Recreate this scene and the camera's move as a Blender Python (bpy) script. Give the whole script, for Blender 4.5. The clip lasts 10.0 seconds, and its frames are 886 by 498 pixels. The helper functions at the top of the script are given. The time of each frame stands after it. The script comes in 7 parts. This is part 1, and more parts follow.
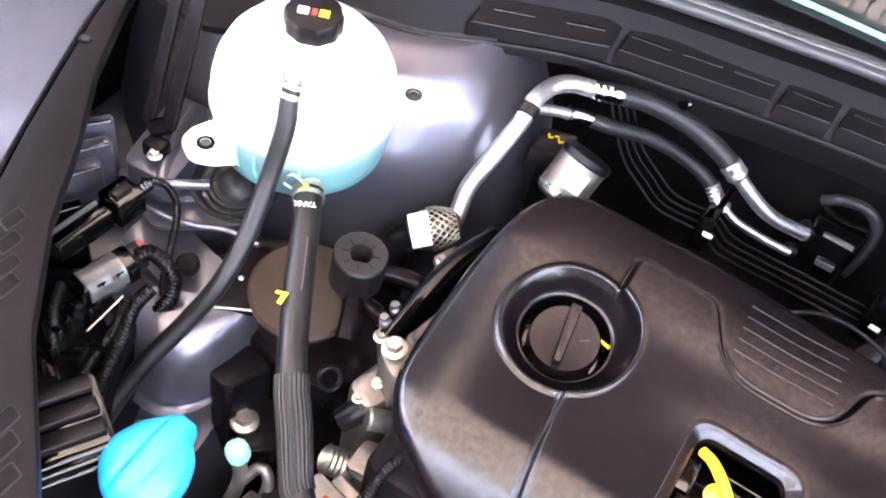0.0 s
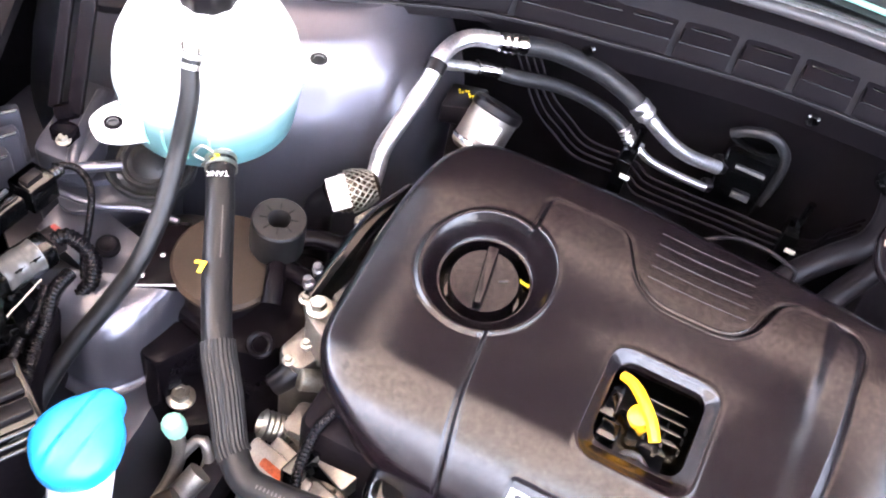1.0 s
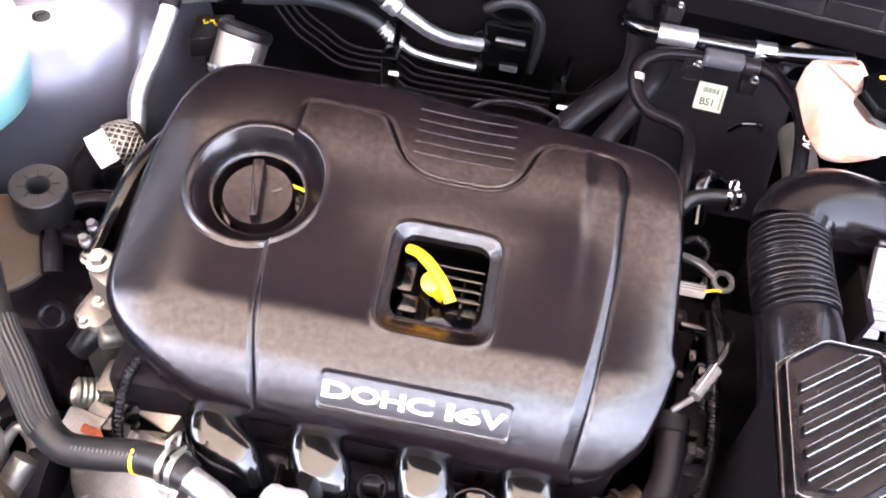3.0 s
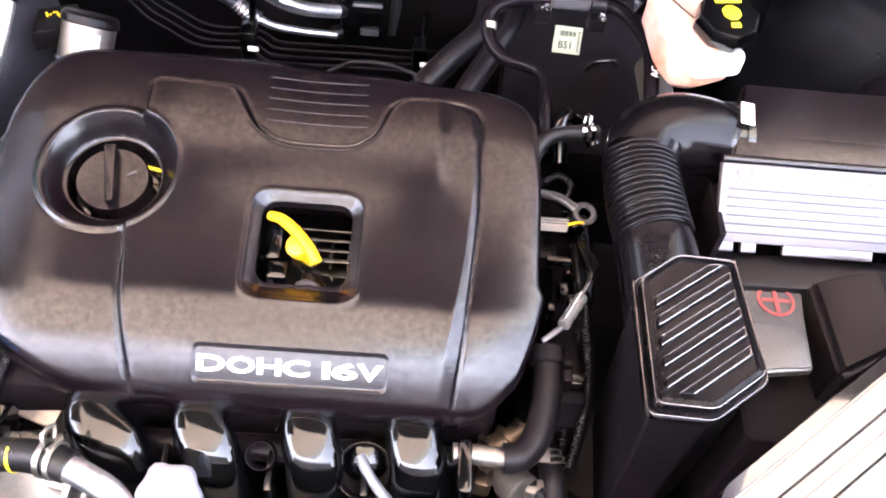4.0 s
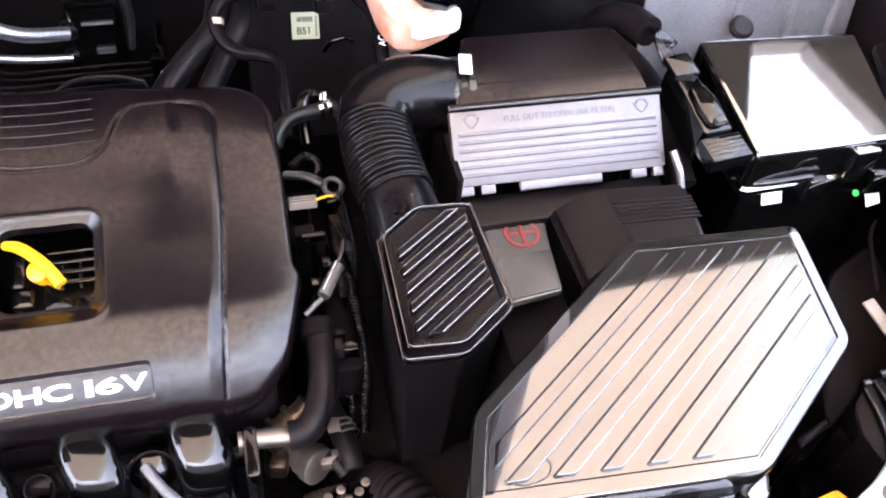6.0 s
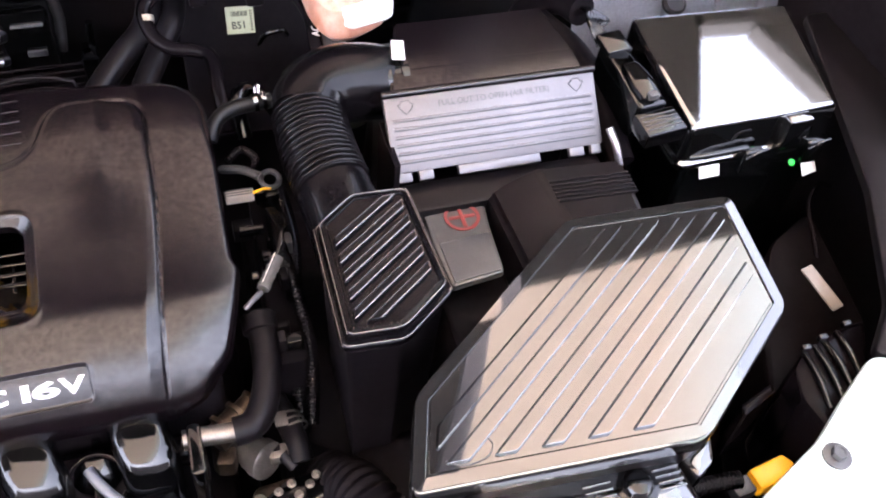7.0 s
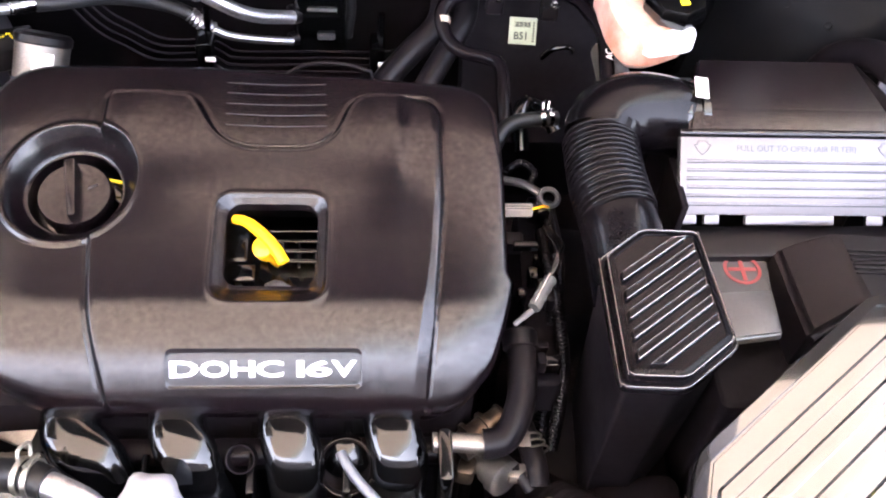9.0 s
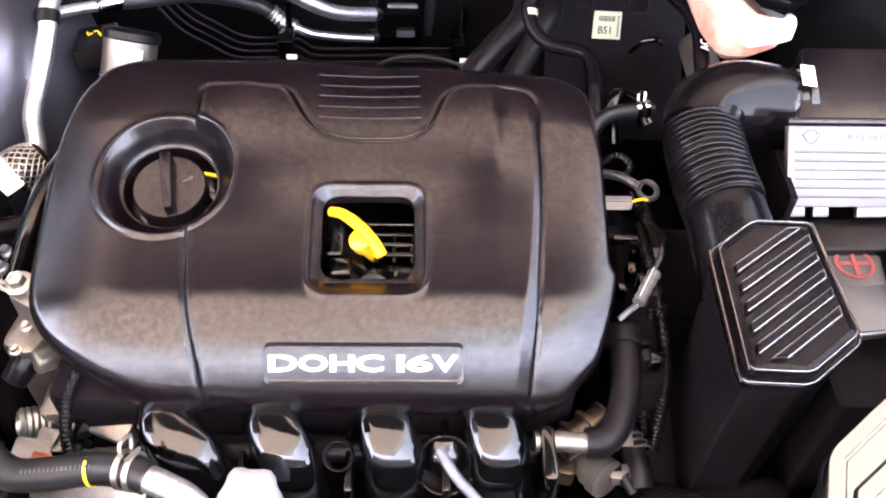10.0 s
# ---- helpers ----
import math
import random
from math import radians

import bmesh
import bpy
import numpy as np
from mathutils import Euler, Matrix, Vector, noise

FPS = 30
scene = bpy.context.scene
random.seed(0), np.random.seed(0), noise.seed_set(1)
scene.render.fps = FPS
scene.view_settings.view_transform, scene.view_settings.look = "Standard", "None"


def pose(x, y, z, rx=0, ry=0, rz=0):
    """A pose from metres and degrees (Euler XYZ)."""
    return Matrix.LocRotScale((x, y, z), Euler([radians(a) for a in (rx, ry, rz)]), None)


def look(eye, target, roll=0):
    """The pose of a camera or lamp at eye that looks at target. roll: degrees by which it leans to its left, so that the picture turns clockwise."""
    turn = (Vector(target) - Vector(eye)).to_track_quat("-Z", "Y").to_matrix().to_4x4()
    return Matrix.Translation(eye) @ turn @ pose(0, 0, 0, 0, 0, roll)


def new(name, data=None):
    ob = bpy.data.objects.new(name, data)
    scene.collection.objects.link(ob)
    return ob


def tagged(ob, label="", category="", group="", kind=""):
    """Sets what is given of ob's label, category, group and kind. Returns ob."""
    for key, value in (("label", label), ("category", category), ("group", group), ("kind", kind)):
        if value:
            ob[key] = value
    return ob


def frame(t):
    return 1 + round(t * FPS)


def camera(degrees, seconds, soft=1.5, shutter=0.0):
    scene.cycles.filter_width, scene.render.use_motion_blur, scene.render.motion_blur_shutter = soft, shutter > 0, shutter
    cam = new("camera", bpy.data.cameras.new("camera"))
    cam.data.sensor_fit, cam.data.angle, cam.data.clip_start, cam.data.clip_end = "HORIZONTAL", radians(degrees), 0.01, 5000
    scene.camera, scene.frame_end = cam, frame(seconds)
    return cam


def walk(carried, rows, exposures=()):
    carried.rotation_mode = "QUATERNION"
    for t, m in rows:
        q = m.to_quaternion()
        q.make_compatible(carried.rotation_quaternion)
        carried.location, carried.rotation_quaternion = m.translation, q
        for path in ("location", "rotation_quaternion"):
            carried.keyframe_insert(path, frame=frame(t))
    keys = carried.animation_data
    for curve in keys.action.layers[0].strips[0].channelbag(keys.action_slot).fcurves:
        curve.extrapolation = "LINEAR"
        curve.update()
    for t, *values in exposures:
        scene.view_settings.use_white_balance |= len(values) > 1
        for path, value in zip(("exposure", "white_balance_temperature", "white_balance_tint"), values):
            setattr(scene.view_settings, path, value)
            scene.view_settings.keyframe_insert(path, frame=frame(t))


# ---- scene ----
cam = camera(51.0, 10.0, soft=2.0)
PATH = [
    (0, (-0.124, -0.509, 1.602), (-0.565, 0.722, 0.089), 15.3),
    (0.5, (-0.096, -0.515, 1.597), (-0.508, 0.727, 0.085), 13.7),
    (1, (-0.071, -0.523, 1.597), (-0.416, 0.738, 0.083), 13.4),
    (1.5, (-0.044, -0.527, 1.593), (-0.303, 0.754, 0.08), 13.2),
    (2, (-0.021, -0.531, 1.588), (-0.214, 0.751, 0.065), 11.9),
    (2.2, (-0.007, -0.532, 1.585), (-0.182, 0.748, 0.059), 11.1),
    (3.5, (0.062, -0.556, 1.581), (0.1, 0.709, 0.033), 8.7),
    (4, (0.101, -0.565, 1.581), (0.208, 0.69, 0.028), 8.0),
    (4.5, (0.131, -0.573, 1.583), (0.336, 0.671, 0.031), 8.1),
    (5, (0.155, -0.584, 1.588), (0.446, 0.653, 0.044), 8.5),
    (5.5, (0.176, -0.599, 1.586), (0.546, 0.636, 0.057), 8.3),
    (6, (0.199, -0.61, 1.588), (0.616, 0.615, 0.063), 7.5),
    (6.2, (0.208, -0.617, 1.585), (0.651, 0.608, 0.067), 7.4),
    (7.3, (0.226, -0.623, 1.58), (0.711, 0.574, 0.053), 7.1),
    (7.5, (0.219, -0.617, 1.579), (0.669, 0.59, 0.05), 6.7),
    (8, (0.193, -0.604, 1.579), (0.538, 0.631, 0.045), 6.2),
    (8.5, (0.158, -0.592, 1.577), (0.395, 0.667, 0.041), 5.6),
    (9, (0.115, -0.582, 1.573), (0.263, 0.689, 0.036), 5.4),
    (9.5, (0.088, -0.581, 1.559), (0.174, 0.703, 0.028), 3.8),
    (10, (0.062, -0.58, 1.541), (0.118, 0.714, 0.017), 2.2),
]
TONE = [(0, 5.13, 6150, 20), (2.2, 5.45, 6250, 21), (3.5, 5.28, 6350, 21), (4.5, 5.04, 6380, 21), (6.0, 4.56, 6320, 20), (7.5, 4.20, 6320, 20.5), (9.0, 4.80, 6350, 20), (10.0, 4.98, 6400, 22)]
walk(cam, [(t, look(eye, target, roll)) for t, eye, target, roll in PATH], TONE)

# ---- world, sun, exposure ----
world = bpy.data.worlds.new("sky")
scene.world = world
world.use_nodes = True
wn = world.node_tree
sky = wn.nodes.new("ShaderNodeTexSky")
sky.sky_type, sky.sun_disc = "NISHITA", False
sky.dust_density, sky.ozone_density, sky.air_density = 1.2, 1.0, 1.0
sky.sun_elevation, sky.sun_rotation = radians(56.6), radians(209.5)
wn.nodes["Background"].inputs["Strength"].default_value = 0.15
haze = wn.nodes.new("ShaderNodeHueSaturation")
haze.inputs["Saturation"].default_value = 0.4
wn.links.new(sky.outputs[0], haze.inputs["Color"])
wn.links.new(haze.outputs[0], wn.nodes["Background"].inputs["Color"])
sun_data = bpy.data.lights.new("sun", "SUN")
sun_data.energy, sun_data.angle, sun_data.color = 5.0, radians(0.6), (1.0, 0.95, 0.88)
sun = new("sun", sun_data)
sun.matrix_world = look((-2.6, -4.6, 8.0), (0, 0, 0))


# ---- materials ----
def mat(name, color, rough=0.5, metal=0.0, grain=0.0, scale=200.0, bump=0.0, stain=None, stain_scale=9.0,
        stain_at=0.55, coat=0.0, alpha_trans=0.0, sss=0.0, rough_var=0.08, spec=0.5):
    """A principled surface with fine grain, patchy roughness and, where given, larger stains of a second colour."""
    m = bpy.data.materials.new(name)
    m.use_nodes = True
    nt = m.node_tree
    b = nt.nodes["Principled BSDF"]
    tc = nt.nodes.new("ShaderNodeTexCoord")
    fine = nt.nodes.new("ShaderNodeTexNoise")
    fine.inputs["Scale"].default_value, fine.inputs["Detail"].default_value = scale, 4.0
    nt.links.new(tc.outputs["Object"], fine.inputs["Vector"])
    wide = nt.nodes.new("ShaderNodeTexNoise")
    wide.inputs["Scale"].default_value, wide.inputs["Detail"].default_value = stain_scale, 7.0
    wide.inputs["Roughness"].default_value = 0.65
    nt.links.new(tc.outputs["Object"], wide.inputs["Vector"])
    ramp = nt.nodes.new("ShaderNodeMapRange")
    ramp.inputs["From Min"].default_value, ramp.inputs["From Max"].default_value = stain_at - 0.12, stain_at + 0.2
    nt.links.new(wide.outputs["Fac"], ramp.inputs["Value"])
    mix = nt.nodes.new("ShaderNodeMix")
    mix.data_type = "RGBA"
    mix.inputs["A"].default_value = (*color, 1)
    mix.inputs["B"].default_value = (*(stain or tuple(c * 0.8 for c in color)), 1)
    nt.links.new(ramp.outputs["Result"], mix.inputs["Factor"])
    g = nt.nodes.new("ShaderNodeMapRange")
    g.inputs["From Min"].default_value, g.inputs["From Max"].default_value = 0.3, 0.7
    g.inputs["To Min"].default_value, g.inputs["To Max"].default_value = 1 - grain, 1 + grain
    nt.links.new(fine.outputs["Fac"], g.inputs["Value"])
    mul = nt.nodes.new("ShaderNodeMix")
    mul.data_type, mul.blend_type = "RGBA", "MULTIPLY"
    mul.inputs["Factor"].default_value = 1.0
    nt.links.new(mix.outputs["Result"], mul.inputs["A"])
    nt.links.new(g.outputs["Result"], mul.inputs["B"])
    nt.links.new(mul.outputs["Result"], b.inputs["Base Color"])
    r = nt.nodes.new("ShaderNodeMapRange")
    r.inputs["From Min"].default_value, r.inputs["From Max"].default_value = 0.3, 0.7
    r.inputs["To Min"].default_value = max(0.02, rough - rough_var)
    r.inputs["To Max"].default_value = min(1.0, rough + rough_var)
    nt.links.new(wide.outputs["Fac"], r.inputs["Value"])
    nt.links.new(r.outputs["Result"], b.inputs["Roughness"])
    b.inputs["Metallic"].default_value = metal
    b.inputs["Specular IOR Level"].default_value = spec
    b.inputs["Coat Weight"].default_value = coat
    b.inputs["Coat Roughness"].default_value = 0.06
    b.inputs["Transmission Weight"].default_value = alpha_trans
    if sss:
        b.inputs["Subsurface Weight"].default_value = sss
        b.inputs["Subsurface Radius"].default_value = (0.02, 0.02, 0.02)
    if bump:
        bp = nt.nodes.new("ShaderNodeBump")
        bp.inputs["Strength"].default_value, bp.inputs["Distance"].default_value = bump, 0.001
        nt.links.new(fine.outputs["Fac"], bp.inputs["Height"])
        nt.links.new(bp.outputs["Normal"], b.inputs["Normal"])
        if coat:
            nt.links.new(bp.outputs["Normal"], b.inputs["Coat Normal"])
    return m


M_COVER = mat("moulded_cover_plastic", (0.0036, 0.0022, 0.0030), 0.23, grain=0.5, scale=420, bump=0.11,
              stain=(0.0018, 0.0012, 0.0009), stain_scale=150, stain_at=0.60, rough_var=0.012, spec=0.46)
M_BLACK = mat("black_plastic", (0.0046, 0.0034, 0.0042), 0.34, grain=0.2, scale=500, stain=(0.003, 0.0028, 0.0026), stain_scale=14, rough_var=0.04, spec=0.16)
M_GLOSS = mat("glossy_black_plastic", (0.0015, 0.0015, 0.0016), 0.09, grain=0.1, scale=300, bump=0.03, rough_var=0.05)
M_LINE = mat("black_coated_pipe", (0.0045, 0.0034, 0.0041), 0.20, grain=0.1, scale=300, spec=0.055)
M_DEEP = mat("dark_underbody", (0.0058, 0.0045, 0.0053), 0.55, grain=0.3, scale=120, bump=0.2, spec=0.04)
M_RUBBER = mat("black_rubber", (0.0042, 0.004, 0.0043), 0.44, grain=0.25, scale=700, bump=0.12, stain=(0.009, 0.0085, 0.0085), stain_scale=18, spec=0.30)
M_HOSE = mat("dark_rubber_hose", (0.0055, 0.0044, 0.0052), 0.42, grain=0.25, scale=700, bump=0.10, spec=0.13)
M_LID = mat("satin_lid_plastic", (0.006, 0.0058, 0.006), 0.045, grain=0.1, scale=300, rough_var=0.015, stain=(0.008, 0.0075, 0.0072), stain_scale=20, spec=0.9, coat=0.7)
M_FUSE = mat("fuse_lid_plastic", (0.003, 0.0028, 0.0027), 0.022, grain=0.2, scale=220, bump=0.012, rough_var=0.015, spec=0.8, coat=1)
M_ALU = mat("aluminium_pipe", (0.60, 0.60, 0.61), 0.42, 1.0, grain=0.15, scale=260, bump=0.15, stain=(0.42, 0.42, 0.43), stain_scale=45)
M_CAST = mat("cast_aluminium", (0.17, 0.155, 0.14), 0.42, 0.85, grain=0.12, scale=500, bump=0.12, stain=(0.26, 0.23, 0.2), stain_scale=25)
M_STEEL = mat("zinc_plated_steel", (0.44, 0.43, 0.38), 0.37, 1.0, grain=0.15, scale=300, bump=0.1)
M_PAINT = mat("grey_metallic_body_paint", (0.105, 0.102, 0.12), 0.31, 0.7, grain=0.12, scale=1500, coat=0.2, stain=(0.082, 0.08, 0.095), stain_scale=5, rough_var=0.04)
M_TOWER_SHADE = mat("near_black_tower_shade", (0.004, 0.004, 0.0045), 0.38, 0.0, grain=0.12, scale=1200, coat=0, stain=(0.003, 0.003, 0.0035), stain_scale=6, spec=0.05)
M_WHITE = mat("white_plastic", (0.80, 0.80, 0.77), 0.38, grain=0.03, scale=200, sss=0.15)
M_DUCT = mat("satin_rubber_duct", (0.0036, 0.0028, 0.0034), 0.22, grain=0.2, scale=500, bump=0.05, rough_var=0.04, spec=0.12)
M_ELBOW = mat("moulded_rubber_elbow", (0.0032, 0.0025, 0.0030), 0.20, grain=0.2, scale=500, bump=0.04, rough_var=0.04, spec=0.17)
M_LABEL = mat("white_paper_label", (0.78, 0.78, 0.74), 0.55, grain=0.05, scale=300)
M_PALE = mat("pale_green_label", (0.46, 0.5, 0.34), 0.5, grain=0.05, scale=300)
M_INK = mat("black_ink", (0.02, 0.02, 0.02), 0.6)
M_EMBOSS = mat("embossed_grey_print", (0.045, 0.043, 0.047), 0.5, 0.3)
M_GREYINK = mat("grey_ink", (0.015, 0.015, 0.02), 0.6)
M_WHITEINK = mat("white_print", (0.78, 0.78, 0.78), 0.5)
M_BADGE = mat("silver_white_lettering", (0.82, 0.8, 0.8), 0.38, grain=0.03)
M_SILVER = mat("silver_label_film", (0.100, 0.094, 0.099), 0.33, 0.5, grain=0.05, scale=600, rough_var=0.04)
M_YELLOW = mat("yellow_plastic", (0.9, 0.42, 0.004), 0.40, grain=0.05, scale=300)
M_YPRINT = mat("yellow_print", (0.85, 0.62, 0.01), 0.45)
M_BLUE = mat("blue_plastic", (0.012, 0.27, 0.76), 0.37, grain=0.05, scale=150, stain=(0.014, 0.29, 0.78), stain_scale=12)
M_RED = mat("red_print", (0.17, 0.016, 0.014), 0.5)
M_ORANGE = mat("amber_plastic", (0.38, 0.145, 0.075), 0.37, grain=0.05, scale=60, sss=0.3, stain=(0.64, 0.45, 0.37), stain_scale=16, stain_at=0.43)
M_GREEN = mat("green_plastic", (0.01, 0.55, 0.06), 0.4)
M_FOIL = mat("clear_film_grey", (0.06, 0.058, 0.055), 0.17, grain=0.1, scale=80, bump=0.15)
M_BROWN = mat("brown_rubber_pad", (0.03, 0.0195, 0.0125), 0.60, grain=0.2, scale=600, bump=0.15, stain=(0.022, 0.015, 0.01), stain_scale=16, spec=0.2)
M_BRAID = mat("braided_sleeve", (0.40, 0.35, 0.27), 0.45, 0.7, grain=0.3, scale=400, bump=0.3)
M_SKY_PANEL = mat("sky_reflecting_panel_colour", (0.55, 0.68, 0.66), 0.37, 0.2, grain=0.04, scale=600, coat=0.5)
M_COPPER = mat("copper_windings", (0.22, 0.05, 0.02), 0.4, 0.8, grain=0.3, scale=300)
M_MINT = mat("pale_green_plastic_cap", (0.25, 0.6, 0.45), 0.4, grain=0.05)
M_CHROME = mat("bright_plated_metal", (0.75, 0.74, 0.72), 0.12, 1.0, grain=0.05)
M_GREYP = mat("grey_plastic", (0.045, 0.044, 0.045), 0.4, grain=0.1, scale=300)
M_WIRE = mat("grey_cable_sheath", (0.035, 0.035, 0.038), 0.45, grain=0.1, scale=300)
M_TUBE = mat("pale_grey_nylon_tube", (0.085, 0.092, 0.105), 0.33, grain=0.1, scale=300, rough_var=0.03)
M_OILY = mat("oily_brown_casting", (0.085, 0.062, 0.044), 0.34, 0.85, grain=0.25, scale=300, bump=0.25, stain=(0.03, 0.022, 0.017), stain_scale=45, rough_var=0.04)
M_CONCRETE = mat("pale_concrete", (0.62, 0.58, 0.53), 0.8, grain=0.15, scale=60, bump=0.3, stain=(0.54, 0.50, 0.45), stain_scale=1.2)
M_GREY_BLOCKER = mat("grey_unseen_wall", (0.15, 0.135, 0.135), 0.8, grain=0.2, scale=20, bump=0.2, stain=(0.11, 0.10, 0.10), stain_scale=2)
M_DARK_BLOCKER = mat("dark_unseen_wall", (0.012, 0.010, 0.009), 0.8, grain=0.2, scale=20, bump=0.2)
M_COWL = mat("matt_black_plastic", (0.0056, 0.0046, 0.0054), 0.42, grain=0.3, scale=400, bump=0.1, rough_var=0.05, spec=0.068)
M_PANEL = mat("bare_metal_panel", (0.33, 0.33, 0.355), 0.33, 0.8, grain=0.1, scale=300, bump=0.05, stain=(0.25, 0.25, 0.27), stain_scale=12, rough_var=0.04)
M_CREAM = mat("cream_plastic", (0.20, 0.175, 0.15), 0.4, grain=0.05)
M_FROST = mat("frosted_plastic", (0.30, 0.30, 0.325), 0.30, grain=0.05, scale=120, bump=0.2, rough_var=0.02, sss=0.1)
M_TRIM = mat("grey_black_trim_plastic", (0.0062, 0.0052, 0.0057), 0.42, grain=0.25, scale=400, bump=0.1, spec=0.075)
M_DUSTY = mat("dusty_braided_hose", (0.011, 0.011, 0.012), 0.5, grain=0.4, scale=350, bump=0.3, stain=(0.006, 0.006, 0.0065), stain_scale=90, spec=0.3)
M_HOOD_REFLECTOR = mat("pale_hood_reflector", (0.92, 0.73, 0.62), 0.45, grain=0.05, scale=100)
M_GLASSY = mat("windscreen_glass", (0.02, 0.025, 0.024), 0.05, grain=0.0)


def tank_material():
    """White translucent plastic with green coolant showing through below the level."""
    m = M_WHITE.copy()
    m.name = "translucent_tank_plastic"
    nt = m.node_tree
    b = nt.nodes["Principled BSDF"]
    tc = nt.nodes.new("ShaderNodeTexCoord")
    sep = nt.nodes.new("ShaderNodeSeparateXYZ")
    nt.links.new(tc.outputs["Object"], sep.inputs[0])
    mr = nt.nodes.new("ShaderNodeMapRange")
    mr.inputs["From Min"].default_value, mr.inputs["From Max"].default_value = 0.045, 0.125
    nt.links.new(sep.outputs["Z"], mr.inputs["Value"])
    mix = nt.nodes.new("ShaderNodeMix")
    mix.data_type = "RGBA"
    mix.inputs["A"].default_value = (0.09, 0.21, 0.215, 1)
    mix.inputs["B"].default_value = (0.66, 0.68, 0.65, 1)
    nt.links.new(mr.outputs["Result"], mix.inputs["Factor"])
    nt.links.new(mix.outputs["Result"], b.inputs["Base Color"])
    b.inputs["Subsurface Weight"].default_value = 0.2
    return m


M_LID.node_tree.nodes["Principled BSDF"].inputs["Coat Roughness"].default_value = 0.03
M_LID.node_tree.nodes["Principled BSDF"].inputs["Coat IOR"].default_value = 1.82
M_FUSE.node_tree.nodes["Principled BSDF"].inputs["Coat Roughness"].default_value = 0.02
M_FUSE.node_tree.nodes["Principled BSDF"].inputs["Coat IOR"].default_value = 2.4


def worn_sheen(m, low, high):
    """Uneven gloss on old plastic: dust film and rubbed spots."""
    nt = m.node_tree
    co, ns = nt.nodes.new("ShaderNodeTexCoord"), nt.nodes.new("ShaderNodeTexNoise")
    ns.inputs["Scale"].default_value, ns.inputs["Detail"].default_value, ns.inputs["Roughness"].default_value = 150, 8, 0.75
    mp = nt.nodes.new("ShaderNodeMapRange")
    for k, val in enumerate((0.36, 0.66, low, high), 1):
        mp.inputs[k].default_value = val
    nt.links.new(co.outputs["Object"], ns.inputs["Vector"])
    nt.links.new(ns.outputs["Fac"], mp.inputs[0])
    nt.links.new(mp.outputs[0], nt.nodes["Principled BSDF"].inputs["Specular IOR Level"])


worn_sheen(M_COVER, 0.28, 0.58)
M_TANK = tank_material()


def canopy_material():
    """Beige cloth that lets light through; the sky's tint is painted into its open edge."""
    m = bpy.data.materials.new("beige_shade_cloth")
    m.use_nodes = True
    nt = m.node_tree
    b = nt.nodes["Principled BSDF"]
    b.inputs["Base Color"].default_value, b.inputs["Roughness"].default_value = (0.55, 0.49, 0.46, 1), 0.9
    tr = nt.nodes.new("ShaderNodeBsdfTranslucent")
    n = nt.nodes.new("ShaderNodeTexNoise")
    n.inputs["Scale"].default_value = 1.5
    cr = nt.nodes.new("ShaderNodeMix")
    cr.data_type = "RGBA"
    cr.inputs["A"].default_value, cr.inputs["B"].default_value = (0.605, 0.55, 0.485, 1), (0.565, 0.513, 0.455, 1)
    nt.links.new(n.outputs["Fac"], cr.inputs["Factor"])
    tc, far = nt.nodes.new("ShaderNodeTexCoord"), nt.nodes.new("ShaderNodeVectorMath")
    far.operation = "DOT_PRODUCT"
    far.inputs[1].default_value = (0.865, -0.501, 0)
    nt.links.new(tc.outputs["Object"], far.inputs[0])
    ramp = nt.nodes.new("ShaderNodeMapRange")
    ramp.inputs["From Min"].default_value, ramp.inputs["From Max"].default_value = 1.10, 1.75
    nt.links.new(far.outputs["Value"], ramp.inputs["Value"])
    sky_tint = nt.nodes.new("ShaderNodeMix")
    sky_tint.data_type = "RGBA"
    sky_tint.inputs["B"].default_value = (0.58, 0.70, 0.73, 1)
    nt.links.new(ramp.outputs["Result"], sky_tint.inputs["Factor"])
    nt.links.new(cr.outputs["Result"], sky_tint.inputs["A"])
    nt.links.new(sky_tint.outputs["Result"], tr.inputs["Color"])
    mx = nt.nodes.new("ShaderNodeMixShader")
    mx.inputs[0].default_value = 0.6
    nt.links.new(b.outputs[0], mx.inputs[1])
    nt.links.new(tr.outputs[0], mx.inputs[2])
    nt.links.new(mx.outputs[0], nt.nodes["Material Output"].inputs["Surface"])
    return m


M_CANOPY = canopy_material()


# ---- builders ----
V = Vector


def finish(name, bm, material, angle=35):
    bmesh.ops.recalc_face_normals(bm, faces=bm.faces)
    me = bpy.data.meshes.new(name)
    bm.to_mesh(me)
    bm.free()
    me.materials.append(material)
    me.shade_smooth()
    me.set_sharp_from_angle(angle=radians(angle))
    return me


def thing(name, loc, label, category, group=""):
    """The empty at a thing's base, which carries its parts."""
    ob = new(name)
    ob.empty_display_size = 0.02
    ob.location = loc
    return tagged(ob, label, category, group)


def part(name, bm, material, parent, label="", angle=35):
    """One mesh, in the world's coordinates, under a thing or a part."""
    ob = new(name, bm if isinstance(bm, bpy.types.Mesh) else finish(name, bm, material, angle))
    ob.parent = parent
    if parent.type == "EMPTY":
        ob.matrix_parent_inverse = Matrix.Translation(-parent.location)
    return tagged(ob, label)


def solo(name, bm, material, loc, label, category, group="", kind="", angle=35):
    """A thing of one mesh, with its origin at loc."""
    bmesh.ops.translate(bm, verts=bm.verts, vec=-V(loc))
    ob = new(name, finish(name, bm, material, angle))
    ob.location = loc
    return tagged(ob, label, category, group, kind)


